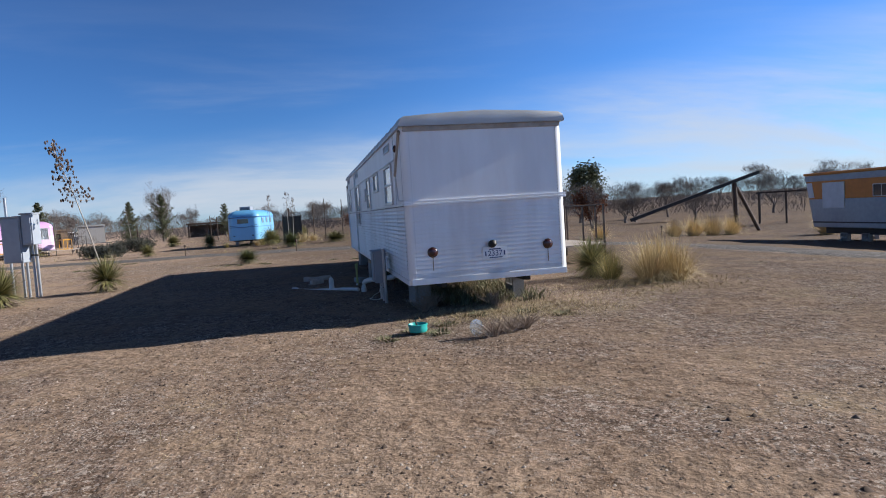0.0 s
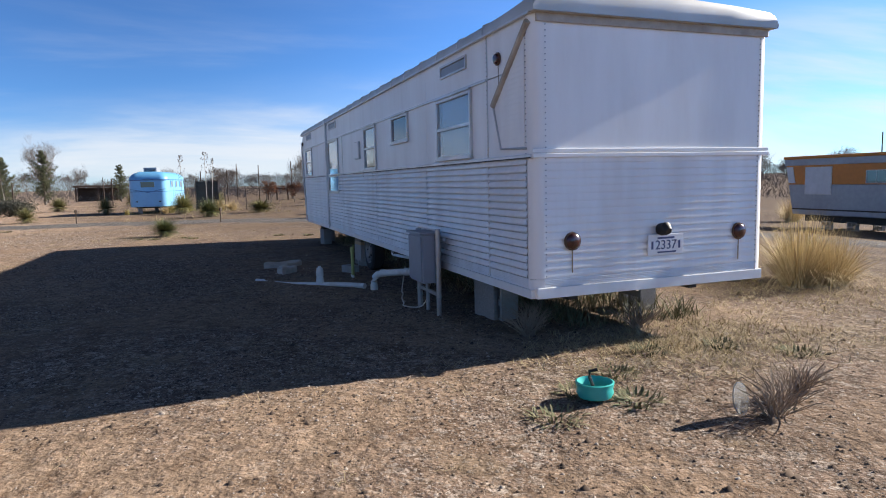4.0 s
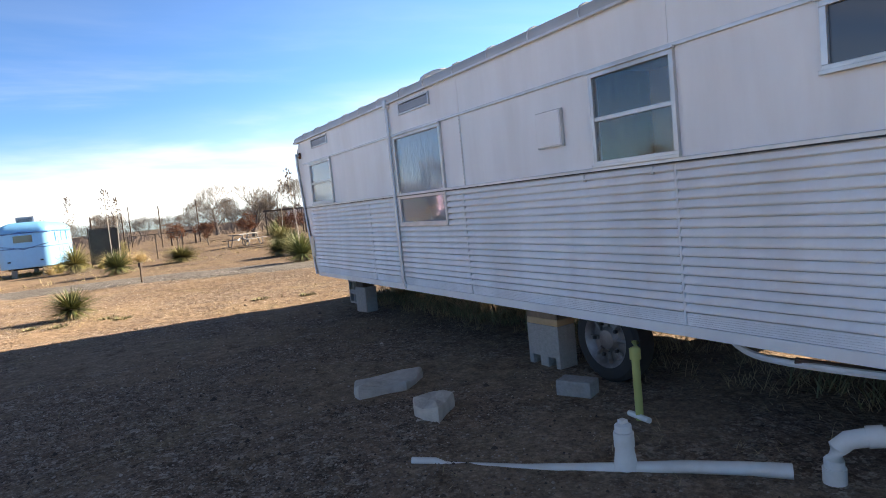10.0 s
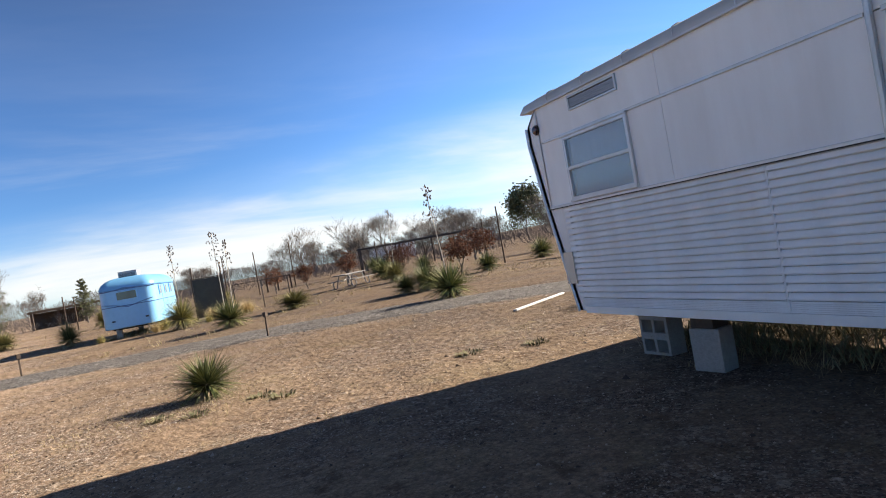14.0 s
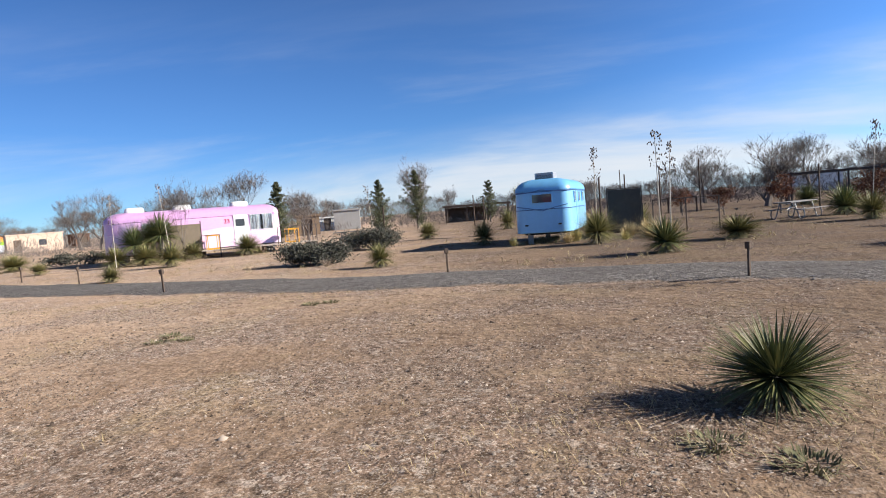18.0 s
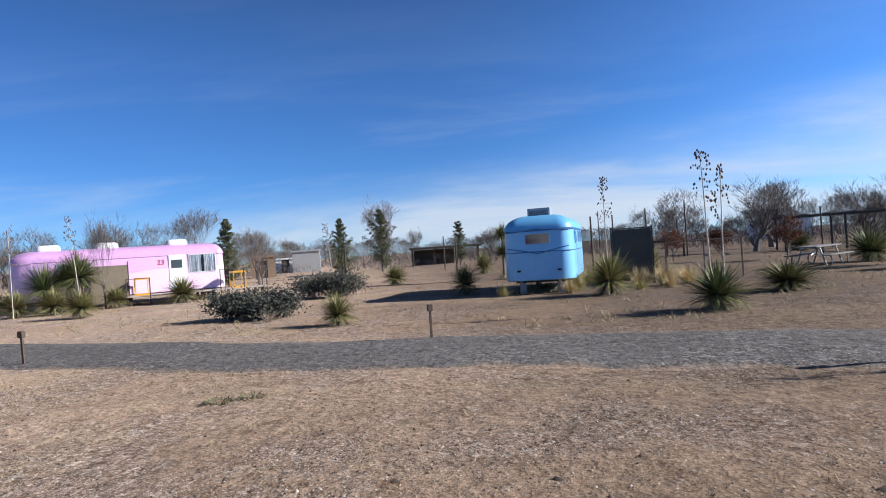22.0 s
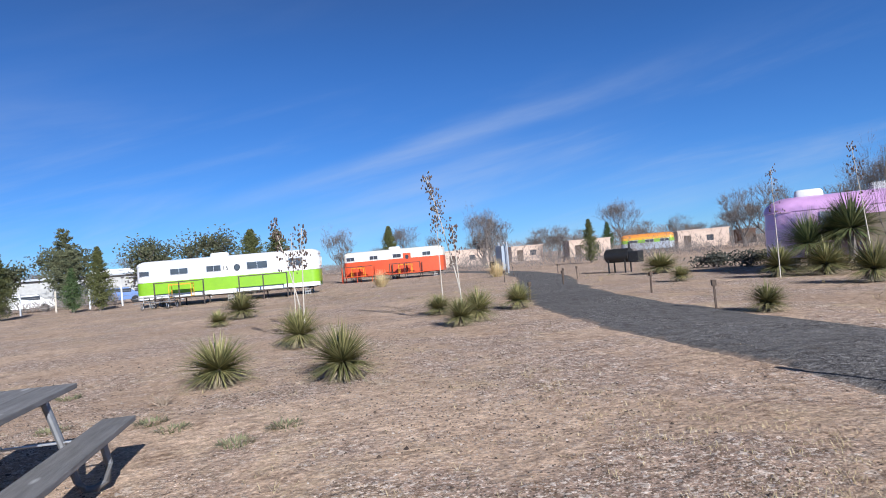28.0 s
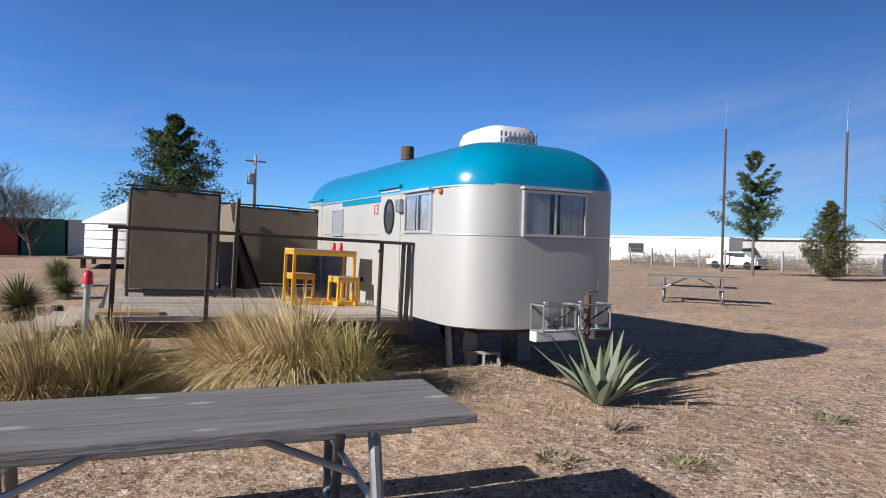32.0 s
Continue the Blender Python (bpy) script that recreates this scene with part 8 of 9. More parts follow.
for k in range(90):
    p = BL.matrix_basis @ Vector((rnd_w.uniform(-1.0, 1.0), rnd_w.uniform(-4.6, 0.15), 0))
    for _ in range(9):
        a = rnd_w.uniform(0, math.tau)
        blade(uv, uf, Vector((p.x + rnd_w.gauss(0, 0.08), p.y + rnd_w.gauss(0, 0.08), -0.02)), Vector((math.cos(a), math.sin(a), rnd_w.uniform(0.8, 2.5))), rnd_w.uniform(0.15, 0.36), 0.014, 0.3, 3, 0.1)
for k in range(800):
    x, y = rnd_w.uniform(0.75, 2.3), rnd_w.choice((rnd_w.uniform(6.9, 12.7), rnd_w.uniform(6.9, 12.7), rnd_w.uniform(0.6, 5.0)))
    for _ in range(9):
        a = rnd_w.uniform(0, math.tau)
        blade(uv, uf, Vector((x + rnd_w.gauss(0, 0.07), y + rnd_w.gauss(0, 0.07), -0.02)), Vector((math.cos(a), math.sin(a), rnd_w.uniform(0.8, 2.5))), rnd_w.uniform(0.18, 0.42), 0.012, 0.3, 3, 0.1)
tagged(new("undergrowth", from_faces("undergrowth", uv, uf, L_WEED)), "dark dry weeds growing under the trailers", "weeds", kind="stuff")
for k in range(900):
    x, y = (rnd_w.gauss(1.5, 0.75), rnd_w.gauss(-0.15, 0.45)) if k % 3 else (rnd_w.gauss(4.2, 0.8), rnd_w.gauss(1.2, 0.6))
    for _ in range(8):
        a = rnd_w.uniform(0, math.tau)
        px_, py_ = x + rnd_w.gauss(0, 0.05), y + rnd_w.gauss(0, 0.05)
        blade(sv, sf, Vector((px_, py_, lie(px_, py_))), Vector((math.cos(a), math.sin(a), rnd_w.uniform(0.15, 1.4))), rnd_w.uniform(0.05, 0.16), 0.007, 0.35, 2, 0.1)
tagged(new("dry_grass", from_faces("dry_grass", sv, sf, L_STRAW)), "scattered straw and dry grass on the soil", "grass", kind="stuff")
def scatter_pebbles(name, n, seed, line, spread, size, material, label):
    """Five-sided chips strewn about a line; one sheet of loose stones."""
    r = np.random.default_rng(seed)
    line = np.array(line, float)
    i = r.integers(0, len(line) - 1, n)
    t = r.random(n)[:, None]
    p = line[i] * (1 - t) + line[i + 1] * t + r.normal(0, 1, (n, 2)) * spread
    keep = (p[:, 0] > -25.8) & (p[:, 0] < 8.8) & (p[:, 1] > -9.8) & (p[:, 1] < 25.8)
    wave = np.sin(p[:, 0] * 0.9 + 2 * np.sin(p[:, 1] * 0.5)) * np.sin(p[:, 1] * 1.1 + 1.7 * np.sin(p[:, 0] * 0.63))
    keep &= r.random(n) < 0.42 + 0.58 * wave
    p = p[keep]
    n = len(p)
    gx, gy = np.array(xs), np.array(ys)
    grid = np.array(gv)[:, 2].reshape(len(gy), len(gx))
    a = np.clip(np.searchsorted(gx, p[:, 0]) - 1, 0, len(gx) - 2)
    b = np.clip(np.searchsorted(gy, p[:, 1]) - 1, 0, len(gy) - 2)
    fx, fy = (p[:, 0] - gx[a]) / (gx[a + 1] - gx[a]), (p[:, 1] - gy[b]) / (gy[b + 1] - gy[b])
    z = grid[b, a] * (1 - fx) * (1 - fy) + grid[b, a + 1] * fx * (1 - fy) + grid[b + 1, a] * (1 - fx) * fy + grid[b + 1, a + 1] * fx * fy
    rad = size * np.exp(r.normal(0, 0.42, n))
    ang = r.random(n)[:, None] * 6.28 + np.arange(5) * 1.2566
    rr = rad[:, None] * r.uniform(0.7, 1.25, (n, 5))
    v = np.zeros((n, 6, 3))
    v[:, :5, 0], v[:, :5, 1], v[:, :5, 2] = p[:, 0:1] + rr * np.cos(ang), p[:, 1:2] + rr * np.sin(ang), (z - 0.15 * rad)[:, None]
    v[:, 5, 0], v[:, 5, 1] = p[:, 0] + rad * r.uniform(-0.4, 0.4, n), p[:, 1] + rad * r.uniform(-0.4, 0.4, n)
    v[:, 5, 2] = z + rad * r.uniform(0.45, 0.85, n)
    k = np.arange(5)
    tri = np.stack([np.broadcast_to(k, (n, 5)), np.broadcast_to((k + 1) % 5, (n, 5)), np.full((n, 5), 5)], -1) + (np.arange(n) * 6)[:, None, None]
    me = bpy.data.meshes.new(name)
    me.vertices.add(n * 6)
    me.vertices.foreach_set("co", v.ravel())
    me.loops.add(n * 15)
    me.loops.foreach_set("vertex_index", tri.ravel())
    me.polygons.add(n * 5)
    me.polygons.foreach_set("loop_start", np.arange(n * 5) * 3)
    me.materials.append(material)
    me.update(calc_edges=True)
    return tagged(new(name, me), label, "pebbles", kind="stuff")


M_CLOD = leaf_mat("dry_clod", (0.065, 0.046, 0.036), (0.2, 0.14, 0.1), 0.95)
M_CHIP = leaf_mat("grey_chip", (0.085, 0.076, 0.07), (0.26, 0.245, 0.23), 0.9)
M_PEB = leaf_mat("pebble_mix", (0.12, 0.083, 0.062), (0.5, 0.42, 0.35), 0.9)
WAY = ((-2.5, -9), (-2.0, -5), (-2.2, 0), (-2.6, 5), (-3.2, 10), (-5.5, 15), (-9.5, 18.5), (-14, 20.5), (-19, 20.5), (-23, 22))
scatter_pebbles("pebbles", 150000, 11, WAY, 2.6, 0.0065, M_PEB, "fine pale and brown gravel on the soil")
scatter_pebbles("pebbles", 90000, 12, ((0, -7), (-8, -2), (-8, 8), (-2, 19), (-12, 16), (-16, 23), (-23, 17)), 4.0, 0.008, M_PEB, "fine pale and brown gravel on the soil")
scatter_pebbles("clods", 80000, 13, WAY, 3.6, 0.0105, M_CLOD, "small dark clods of dry earth")
scatter_pebbles("gravel", 60000, 14, ((8, 15.5), (3.3, 20.2), (-1.1, 23.6), (-5.9, 25.0), (-11, 25.4)), 0.75, 0.009, M_CHIP, "dark grey gravel chips on the drive")

# ---------- small things by the white trailer ----------
ring_ = empty("pet_bowl", pose(-0.1, -1.02, 0.0, 0, 0, 0), "teal plastic bowl lying on the soil with a hose end", "bowl")
bm = B()
rings = [[(r * math.cos(k * math.tau / 24), r * math.sin(k * math.tau / 24), z) for k in range(24)] for r, z in ((0.11, 0.0), (0.125, 0.03), (0.12, 0.06), (0.13, 0.1), (0.118, 0.105), (0.1, 0.05), (0.09, 0.03))]
part("rim", loft(bm, rings, True, True), M_TEAL, ring_, smooth=True)
bm = B()
tube(bm, ((0.0, 0.0, 0.03), (-0.02, 0.03, 0.12), (-0.03, 0.02, 0.17), (0.02, 0.0, 0.18)), 0.012, 7)
part("handle", bm, M_BLACK, ring_, smooth=True)
bm = B()
tube(bm, ((0, 0, -0.004), (0, 0, 0.004)), [0.1, 0.1], 28)
ob = solo("glass_lid", bm, M_LID, "round clear lid leaning on a dry plant", "lid", smooth=True)
ob.matrix_basis = pose(0.52, -1.66, 0.1, 78, 0, 22)
slab((2.50, 17.75, 0.0), (1.83, 0.09, 0.035), 27.0, M_PVC, "white_plank", "long narrow white plank lying on the soil", "plank")
# deck with a railing on the far side of the white trailer
fd = empty("deck", pose(4.6, 6.0, 0), "low dark timber deck with a steel rail", "deck")
for k in range(14):
    part("board", box(B(), -2.1, 1.5, k * 0.2, k * 0.2 + 0.19, 0.4, 0.44, 0.004), M_DECK, fd)
for x in (-1.9, 1.4):
    for y in (0.1, 2.6):
        part("pier", box(B(), x - 0.06, x + 0.06, y - 0.06, y + 0.06, -0.03, 0.4), M_POST, fd)
railing(pose(6.05, 6.05, 0.0, 0, 0, 90), 2.6, 1.45, 3, "dark steel rail of the far deck")
for y in (6.4, 8.3):
    railing(pose(4.6, y, 0.44), 1.4, 1.0, 2, "dark steel rail of the far deck")
# see-saw-like beam on a post, and pergola
bmE = empty("leaning_beam", pose(0, 0, 0), "long dark timber beam propped on a post", "beam")
a_, b_ = Vector((17.9, 26.55, 0.2)), Vector((26.6, 26.1, 2.68))
d_ = (b_ - a_)
bm = B()
m_ = Matrix.Translation(a_) @ d_.to_track_quat("X", "Z").to_matrix().to_4x4()
box(bm, 0, d_.length, -0.1, 0.1, -0.1, 0.1, 0.01, m_)
part("beam", bm, M_BEAMBLACK, bmE)
bm = B()
tube(bm, ((25.0, 26.2, -1.06), (24.9, 26.18, 2.1)), 0.15, 8)
part("post", bm, M_POST, bmE)
bm = B()
tube(bm, ((26.9, 26.6, -1.06), (25.1, 26.25, 1.8)), 0.11, 8)
part("prop", bm, M_POST, bmE)


def pergola(m, l, w, hgt, label, n=3):
    e = empty("pergola", m, label, "pergola", "pergolas")
    for k in range(n):
        x = l * k / (n - 1)
        for y in (0, w):
            part("post", box(B(), x - 0.06, x + 0.06, y - 0.06, y + 0.06, -0.05, hgt - 0.12, 0.01), M_STEELD, e)
    for y in (0, w):
        part("beam", box(B(), -0.2, l + 0.2, y - 0.05, y + 0.05, hgt - 0.12, hgt, 0.01), M_STEELD, e)
    for k in range(9):
        x = l * k / 8
        part("rafter", box(B(), x - 0.03, x + 0.03, -0.2, w + 0.2, hgt, hgt + 0.08, 0.005), M_STEELD, e)
    return e


pergola(pose(31.8, 32.7, -1.02, 0, 0, -40), 3.6, 2.0, 2.4, "dark steel shade pergola on open ground")
pergola(pose(10.5, 58.0, 0, 0, 0, -14), 10.0, 4.0, 2.2, "long dark shade pergola in the distance", 4)

picnic_table(pose(4.9, 41.0, 0, 0, 0, 46), "weathered picnic table on bare soil beyond the drive")
picnic_table(pose(-16.5, 46.0, 0, 0, 0, 0), "weathered picnic table by the grey bushes")
picnic_table(pose(-31.8, 10.1, 0, 0, 0, -54), "weathered picnic table on open gravel")

# ---------- marker posts along the drive ----------
POSTS = ((-15.2, 25.95), (-7.95, 26.6), (-2.1, 22.9), (-21.24, 30.2), (-28.1, 30.0), (-34.0, 35.3), (-46.0, 43.2), (-41.7, 36.8), (-38.0, 38.9), (-37.0, 37.4), (6.6, 18.4), (16.11, 20.12), (-50.0, 42.2), (-26.2, 33.0))
head_me = finish(box(B(), -0.045, 0.045, -0.045, 0.045, 0.48, 0.6, 0.008), "head", M_POST)
post_me = finish(box(B(), -0.02, 0.02, -0.02, 0.02, -0.05, 0.5, 0.004), "stake", M_POST)
for k, (x, y) in enumerate(POSTS):
    e = empty("marker_post", pose(x, y, -fall(x, y), 0, (k * 37 % 5 - 2) * 1.0, k * 20), "short dark marker post with a square head beside the drive", "post", "marker posts")
    share("stake", post_me, e, Matrix.Identity(4))
    share("head", head_me, e, Matrix.Identity(4))
# fence posts in the distance
fp = finish(tube(B(), ((0, 0, -0.1), (0, 0, 2.6)), [0.05, 0.04], 7), "pole", M_POST, True)
for k, (x, y, s) in enumerate(((-3.0, 45, 1.0), (-1.0, 52, 1.1), (2.0, 58, 1.3), (14, 40, 1.3), (5.5, 62, 1.5), (10, 52, 1.0), (17, 48, 1.2), (-12, 64, 1.0), (-7, 66, 1.1), (-10.5, 58, 0.9), (0.5, 70, 1.5), (24, 44, 1.2), (-16.5, 52, 0.8))):
    e = empty("timber_pole", pose(x, y, -fall(x, y)) @ Matrix.Diagonal((1, 1, s, 1)), "upright dark timber pole on open ground", "pole", "timber poles")
    share("shaft", fp, e, Matrix.Identity(4))
# smoker and bin near the drive
sm = empty("barbecue_smoker", pose(-39.3, 42.7, 0, 0, 0, 20), "black barrel smoker on legs", "smoker")
bm = B()
tube(bm, ((-0.7, 0, 0.9), (0.7, 0, 0.9)), 0.38, 16)
part("barrel", bm, M_BLACK, sm, smooth=True)
for x in (-0.5, 0.5):
    for y in (-0.3, 0.3):
        part("leg", box(B(), x - 0.03, x + 0.03, y - 0.03, y + 0.03, -0.03, 0.7), M_BLACK, sm)
bm = B()
tube(bm, ((0.6, 0.1, 1.2), (0.6, 0.1, 1.6)), 0.06, 8)
part("chimney", bm, M_BLACK, sm, smooth=True)
part("firebox", box(B(), 0.72, 1.3, -0.3, 0.3, 0.5, 1.1, 0.03), M_BLACK, sm)
ub = empty("utility_box", pose(-56.0, 44.8, 0), "white and grey utility cabinet on posts", "utility box")
part("cabinet", box(B(), -0.5, 0.5, -0.3, 0.3, 0.3, 2.2, 0.02), M_BOX, ub)
part("cabinet", box(B(), -1.6, -0.7, -0.3, 0.3, 0.0, 1.0, 0.02), M_BLACK, ub)
for x in (-0.4, 0.4, 0.8):
    part("leg", box(B(), x - 0.05, x + 0.05, -0.05, 0.05, -0.05, 2.5), M_GALV, ub)
ub2 = empty("utility_box", pose(-9.14, 9.31, 0, 0, 0, -24), "pair of grey meter cabinets on a galvanised post frame", "utility box")
for x0, x1, z0, z1 in ((0.1, 0.7, 0.9, 2.06), (0.74, 1.06, 1.35, 2.12)):
    cab = part("cabinet", box(B(), x0, x1, -0.16, 0.1, z0, z1, 0.02), M_BOX, ub2)
    part("front_cover", box(B(), x0 + 0.03, x1 - 0.03, -0.18, -0.16, z0 + 0.04, z1 - 0.06, 0.008), M_BOX, cab)
    part("hood", box(B(), x0 - 0.02, x1 + 0.02, -0.2, 0.12, z1, z1 + 0.04, 0.01), M_BOX, cab)
for x, z in ((0.0, 2.61), (0.71, 2.16), (0.83, 2.06), (0.35, 1.09), (0.5, 1.09)):
    bm = B()
    tube(bm, ((x, 0.14, -0.05), (x, 0.14, z)), 0.035, 10)
    part("leg", bm, M_GALV, ub2, smooth=True)
for z in (2.00, 1.47, 1.05):
    part("strut", box(B(), -0.3, 0.89, 0.1, 0.14, z, z + 0.045, 0.004), M_STEELD, ub2)


# ---------- buildings ----------
def block_house(x0, x1, d, hgt, m, material, label, doors=(), roof_mat=None, overhang=0.15, roof_h=0.2):
    e = empty("building", m, label, "building", "low buildings")
    part("front_wall", wall_cells(B(), "y", 0.0, x0, x1, -0.1, hgt, [(a, b, c, dd) for a, b, c, dd in doors], 0.25), material, e)
    part("back_wall", box(B(), x0, x1, d - 0.25, d, -0.1, hgt), material, e)
    part("side_wall", box(B(), x0, x0 + 0.25, 0.25, d - 0.25, -0.1, hgt), material, e)
    part("side_wall", box(B(), x1 - 0.25, x1, 0.25, d - 0.25, -0.1, hgt), material, e)
    part("roof", box(B(), x0 - overhang, x1 + overhang, -overhang, d + overhang, hgt, hgt + roof_h, 0.02), roof_mat or material, e)
    for a, b, c, dd in doors:
        part("opening_leaf", box(B(), a, b, 0.12, 0.16, c, dd), M_GLASSD if c > 0.5 else M_POST, e)
    return e


adobe = (((-107, 92), 7.6, 2.9), ((-94, 106.5), 8.6, 2.9), ((-113.5, 82.5), 6, 2.7), ((-122, 74), 9, 2.9), ((-134, 66), 10, 3.0), ((-80, 116), 10, 3.0))
for k, ((x, y), w_, hh) in enumerate(adobe):
    a = yaw_of((x, y), (-10, 20)) + 180
    block_house(-w_ / 2, w_ / 2, 6, hh, pose(x, y, 0, 0, 0, a + 14), M_ADOBE, "low pale pink stucco building with a flat roof", ((-w_ / 2 + 1, -w_ / 2 + 2.2, 0, 2.1), (0.5, 1.7, 1.0, 2.0)))
    if k % 2:
        block_house(-1.2, 1.2, 4, 2.3, pose(x + w_ * 0.45, y + w_ * 0.75, 0, 0, 0, a + 14), M_RUST, "small dark rusted outbuilding", ((-0.8, 0.8, 0, 1.9),))
# long white building with a wire fence, beyond the cedars
block_house(-46, 30, 10, 3.0, pose(-93, -12, 0, 0, 0, 100), M_SHED, "long low white metal building", ((-20, -16, 0, 2.4), (-6, -4, 1.0, 2.0), (10, 13, 1.0, 2.0)), M_GREYMET, 0.5, 0.25)
block_house(-8, 8, 8, 3.6, pose(-100, 20, 0, 0, 0, 95), M_WHITE, "white flat-roofed building beyond the fence", ((-3, -1, 1, 2.2),), M_WHITE)
block_house(-9, 9, 6, 2.9, pose(-80, -30, 0, 0, 0, 108), M_WHITE, "white flat-roofed building with roof plant", ((-3, -1, 1, 2.2),), M_WHITE)
fence = empty("wire_fence", pose(0, 0, 0), "wire fence on pale posts before the white building", "fence")
for k in range(26):
    t = k / 25
    x, y = -62 - 8 * t, -28 + 56 * t
    part("post", box(B(), x - 0.06, x + 0.06, y - 0.06, y + 0.06, -0.05, 1.6), M_STALK if k % 3 == 0 else M_GALV, fence)
for z in (0.4, 0.8, 1.2, 1.5):
    bm = B()
    tube(bm, ((-62, -28, z), (-70, 28, z)), 0.012, 4)
    part("wire", bm, M_GALV, fence)


def car(m, material, label):
    e = empty("parked_car", m, label, "car", "parked cars")
    prof = [(-2.2, 0.35), (-2.25, 0.75), (-1.5, 0.95), (-0.9, 1.42), (0.9, 1.48), (1.5, 1.02), (2.2, 0.92), (2.3, 0.6), (2.25, 0.35)]
    bm = B()
    loft(bm, [[(x * (1 - 0.02 * abs(s)), s * 0.86 * (1 if z < 1 else 0.86), z) for x, z in prof] for s in (-1, -0.6, 0.6, 1)])
    part("body", bm, material, e, smooth=True)
    for s in (-1, 1):
        part("side_window", box(B(), -0.95, 1.1, s * 0.76 - 0.02, s * 0.76 + 0.02, 1.02, 1.36), M_GLASSD, e)
        for x in (-1.4, 1.4):
            bm = B()
            tube(bm, ((x, s * 0.7, 0.33), (x, s * 0.9, 0.33)), 0.33, 16)
            part("wheel", bm, M_TYRE, e, smooth=True)
    return e


car(pose(-74, 1, 0, 0, 0, 95), M_GREYMET, "silver grey parked car behind the fence")
car(pose(-76, 9, 0, 0, 0, 95), M_WHITE, "white parked car behind the fence")
car(pose(-77, 16, 0, 0, 0, 95), M_SHADOWBLUE, "dark blue parked car behind the fence")
car(pose(-66, -10, 0, 0, 0, 95), M_WHITE, "white parked car behind the fence")
# masts
for x, y, hh, r, lab in ((-57.1, -5.5, 12.3, 0.1, "slim dark antenna pole"), (-60.5, 1.0, 11.5, 0.1, "slim dark antenna pole"), (-101.4, -2.9, 23.4, 0.2, "tall pale lattice radio mast with antennas")):
    e = empty("antenna_mast", pose(x, y, 0), lab, "mast", "antenna masts")
    bm = B()
    tube(bm, ((0, 0, -0.1), (0, 0, hh * 0.83)), [r, r * 0.8], 8)
    part("shaft", bm, M_POST if hh < 20 else M_GALV, e, smooth=True)
    bm = B()
    tube(bm, ((0, 0, hh * 0.83), (0, 0, hh)), [r * 0.22, r * 0.1], 6)
    part("whip", bm, M_GALV, e)
    if hh > 20:
        for z in (0.78, 0.74, 0.7):
            part("antenna", box(B(), -0.2, 0.2, -0.6, -0.2 if z != 0.74 else 0.4, hh * z, hh * z + 0.5, 0.05), M_GALV, e)
# yurt and containers
YU = empty("yurt", pose(-20.38, -12.36, 0, 0, 0, 171), "white canvas yurt on a low platform", "yurt")
bm = B()
loft(bm, [[(r * math.cos(k * math.tau / 32), r * math.sin(k * math.tau / 32), z) for k in range(32)] for r, z in ((2.6, 0.5), (2.62, 0.52), (2.6, 2.1))])
part("canvas_wall", bm, M_WHITE, YU, smooth=True)
bm = B()
loft(bm, [[(r * math.cos(k * math.tau / 32), r * math.sin(k * math.tau / 32), z) for k in range(32)] for r, z in ((2.72, 2.02), (2.7, 2.12), (0.7, 3.2), (0.5, 3.35), (0.1, 3.4))])
part("canvas_roof", bm, M_WHITE, YU, smooth=True)
for z in (0.9, 1.3, 1.7):
    bm = B()
    tube(bm, [(2.63 * math.cos(k * math.tau / 32), 2.63 * math.sin(k * math.tau / 32), z) for k in range(33)], 0.02, 4)
    part("band", bm, M_BOX, YU)
part("platform", box(B(), -3.0, 3.0, -3.0, 3.0, 0.42, 0.5), M_POST, YU)
for x in (-2.4, 2.4):
    for y in (-2.4, 2.4):
        part("pier", box(B(), x - 0.1, x + 0.1, y - 0.1, y + 0.1, -0.05, 0.42), M_POST, YU)
yd = part("door", box(B(), -0.15, 1.25, -2.75, -2.55, 0.52, 2.1, 0.01), M_REDP, YU, "orange-red panelled double door")
for k in range(5):
    part("panel", box(B(), -0.08 + k * 0.27, 0.1 + k * 0.27, -2.775, -2.75, 0.7, 1.95, 0.01), M_REDP, yd)
bar_table("bar_table", pose(-21.28, -8.96, 0, 0, 0, 20), 1.0, 0.6, 1.1, M_YELLOW, "yellow steel table beside the yurt", "table", "yellow tables")
for k, mm in enumerate((M_CONTR, M_CONTG, M_CONTR, M_WHITE, M_CONTG, M_CONTR, M_CONTR, M_WHITE, M_CONTG, M_CONTR)):
    e = empty("container", pose(-28 + k * 2.7, -37 + k * 0.4, 0, 0, 0, 4), "corrugated steel container end in faded paint", "container", "containers")
    part("shell", box(B(), 0, 2.5, 0, 6, 0.0, 2.5, 0.02), mm, e)
    for j in range(12):
        part("rib", box(B(), 0.02 + j * 0.205, 0.13 + j * 0.205, -0.05, -0.002, 0.1, 2.4), mm, e)
# utility pole with a transformer
up_ = empty("utility_pole", pose(-29.8, -26.5, 0), "grey utility pole with a transformer", "pole")
bm = B()
tube(bm, ((0, 0, -0.1), (0, 0, 7.8)), [0.14, 0.1], 8)
part("shaft", bm, M_STALK, up_, smooth=True)
bm = B()
tube(bm, ((0.35, 0, 5.6), (0.35, 0, 6.4)), 0.25, 12)
part("transformer", bm, M_GALV, up_, smooth=True)
part("crossarm", box(B(), -0.8, 0.8, -0.05, 0.05, 7.3, 7.42), M_STALK, up_)
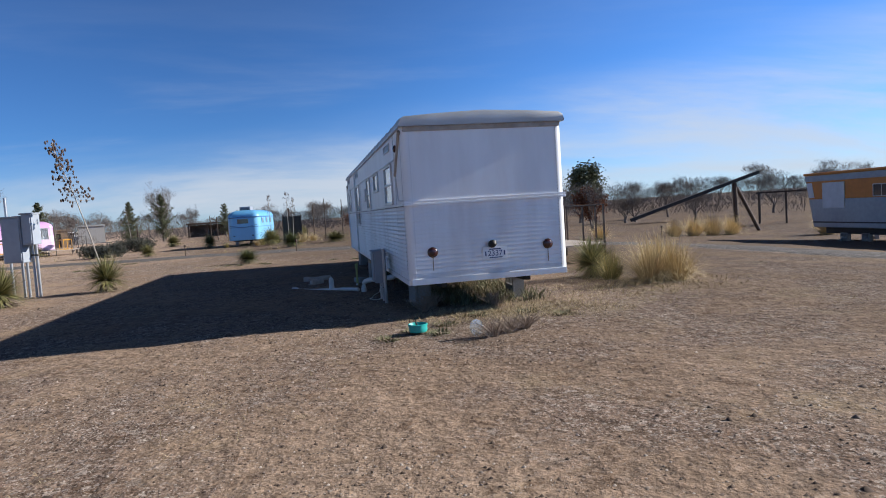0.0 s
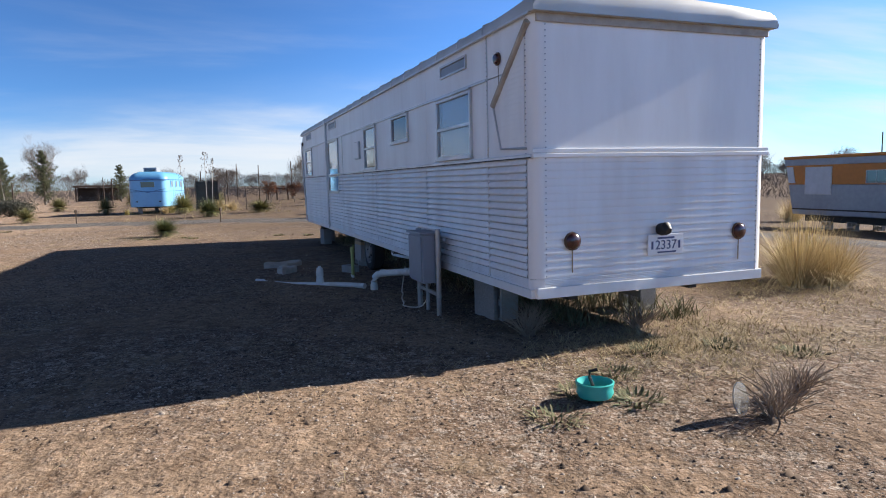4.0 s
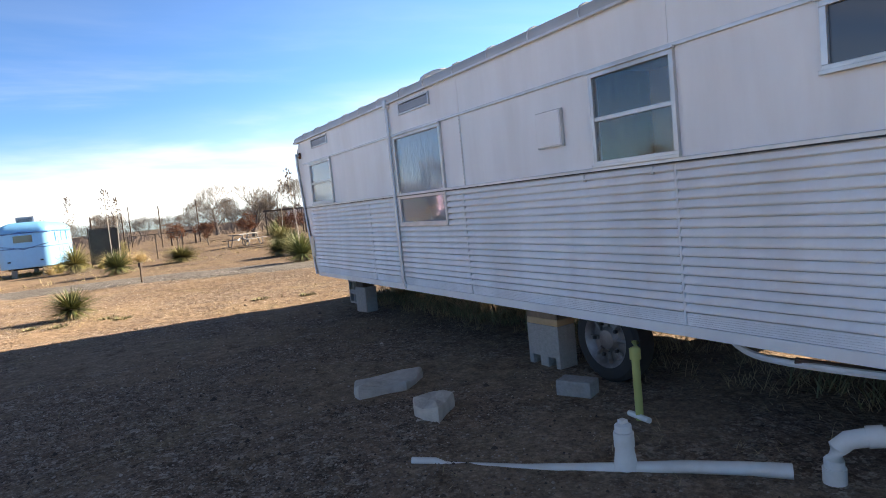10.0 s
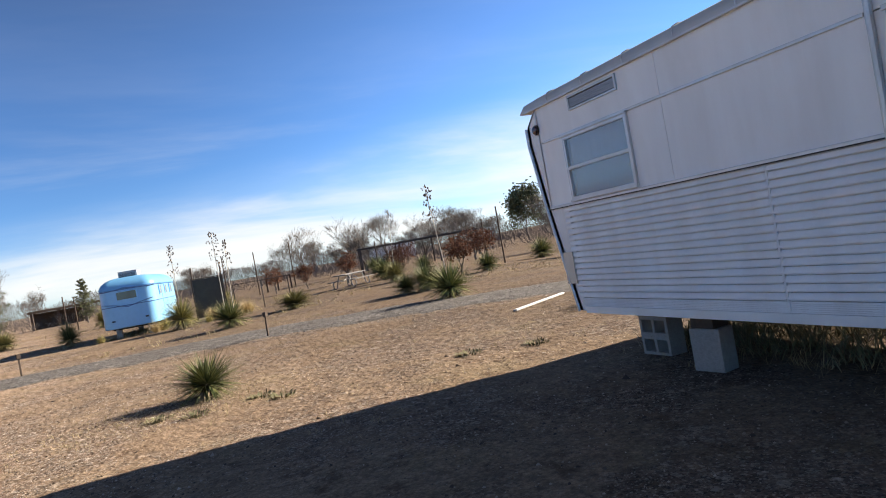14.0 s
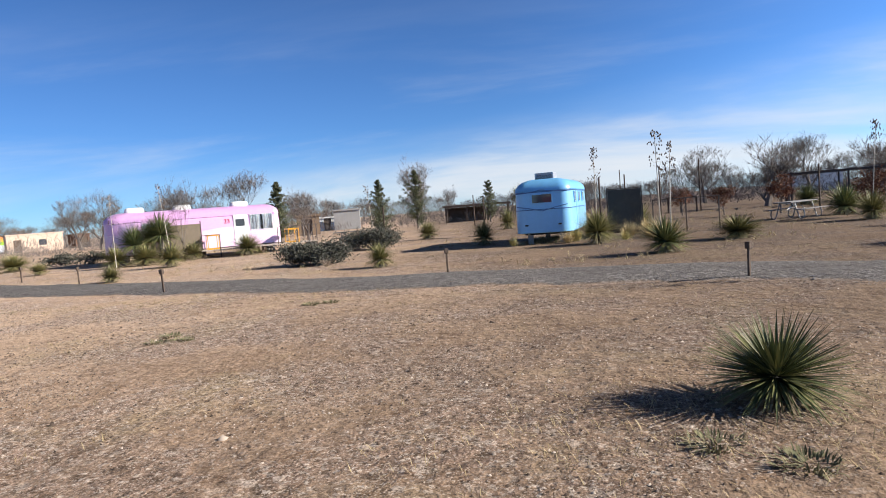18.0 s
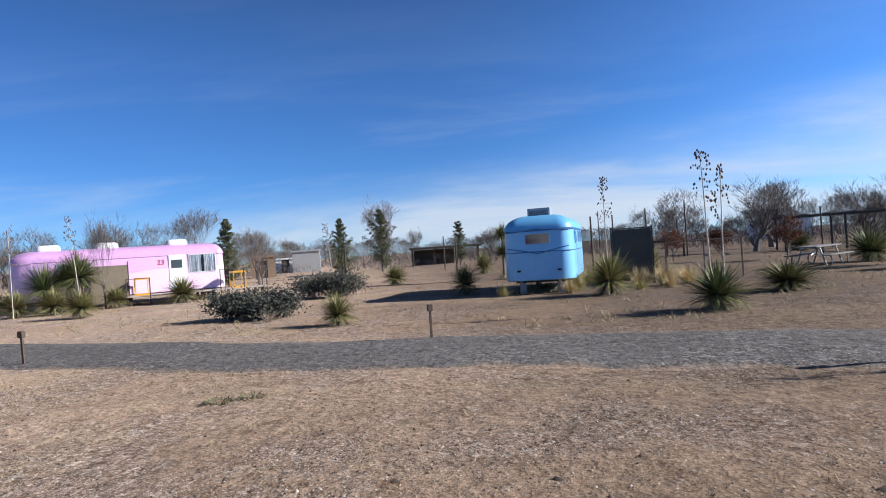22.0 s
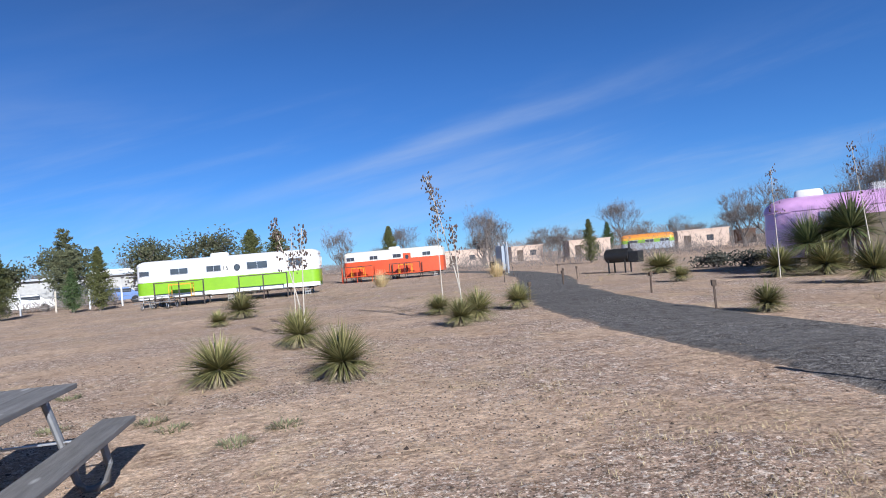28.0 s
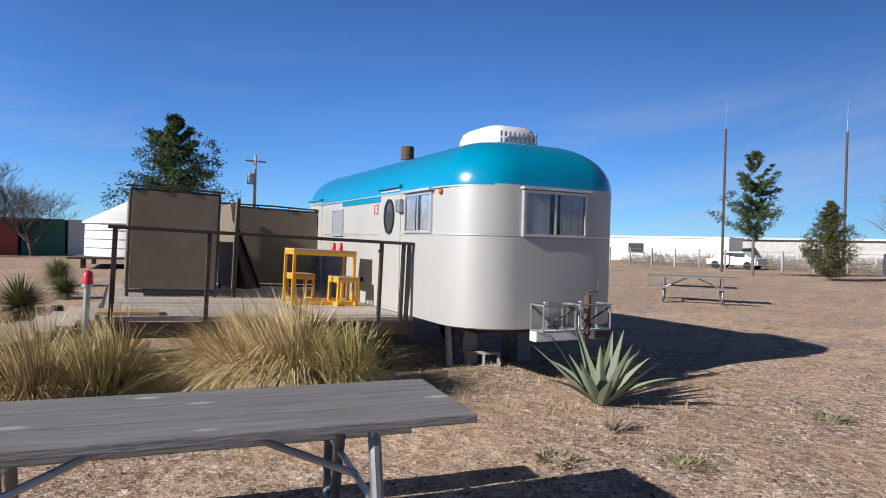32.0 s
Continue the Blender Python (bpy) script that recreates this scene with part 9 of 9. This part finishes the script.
# far structures north of the drive
shed = block_house(-1.7, 1.7, 3, 2.5, pose(-32.6, 91.9, 0, 0, 0, 17), M_CINDER, "pale stone-faced shed in the distance", ())
block_house(-1.5, 1.5, 3, 1.7, pose(-36.5, 95, 0, 0, 0, 20), M_WHITE, "small white building in the distance", ((-0.5, 0.5, 0, 2),))
block_house(-1.2, 1.2, 3, 2.0, pose(-31.5, 75.8, 0, 0, 0, 22), M_WOOD, "low brown timber shed", ((-0.8, 0.4, 0, 1.7),))
block_house(-4, 4, 6, 2.6, pose(34, 118, 0, 0, 0, -10), M_WHITE, "pale metal shed in the distance", (), M_GREYMET)
SH = empty("timber_shelter", pose(-14.4, 86.0, 0, 0, 0, 5), "low dark open timber shelter in the distance", "shelter")
for x in (-3.6, -1.2, 1.2, 3.6):
    for y in (-1.6, 1.6):
        part("post", box(B(), x - 0.1, x + 0.1, y - 0.1, y + 0.1, -0.05, 1.75), M_POST, SH)
part("roof", box(B(), -3.9, 3.9, -1.9, 1.9, 1.75, 1.98), M_POST, SH)
part("back_wall", box(B(), -3.5, 0.9, 1.45, 1.55, 0, 1.7), M_POST, SH)
TR = empty("timber_trestle", pose(4.0, 61.0, 0, 0, 0, -20), "low dark timber trestle on open ground", "trestle")
part("top", box(B(), -1.1, 1.1, -0.35, 0.35, 1.05, 1.17, 0.01), M_POST, TR)
for x in (-1.0, -0.1, 1.0):
    part("leg", box(B(), x - 0.06, x + 0.06, -0.06, 0.06, -0.05, 1.05), M_POST, TR)
# rusty drums by the oak
for k, (x, y) in enumerate(((9.9, 24.4), (10.9, 24.8))):
    e = empty("steel_drum", pose(x, y, 0), "rusty steel drum on the soil", "drum", "drums")
    bm = B()
    tube(bm, ((0, 0, -0.02), (0, 0, 0.28), (0, 0, 0.29), (0, 0, 0.3), (0, 0, 0.58), (0, 0, 0.59), (0, 0, 0.6), (0, 0, 0.88)), [0.28, 0.28, 0.295, 0.28, 0.28, 0.295, 0.28, 0.28], 18)
    part("shell", bm, M_RUST, e, smooth=True)
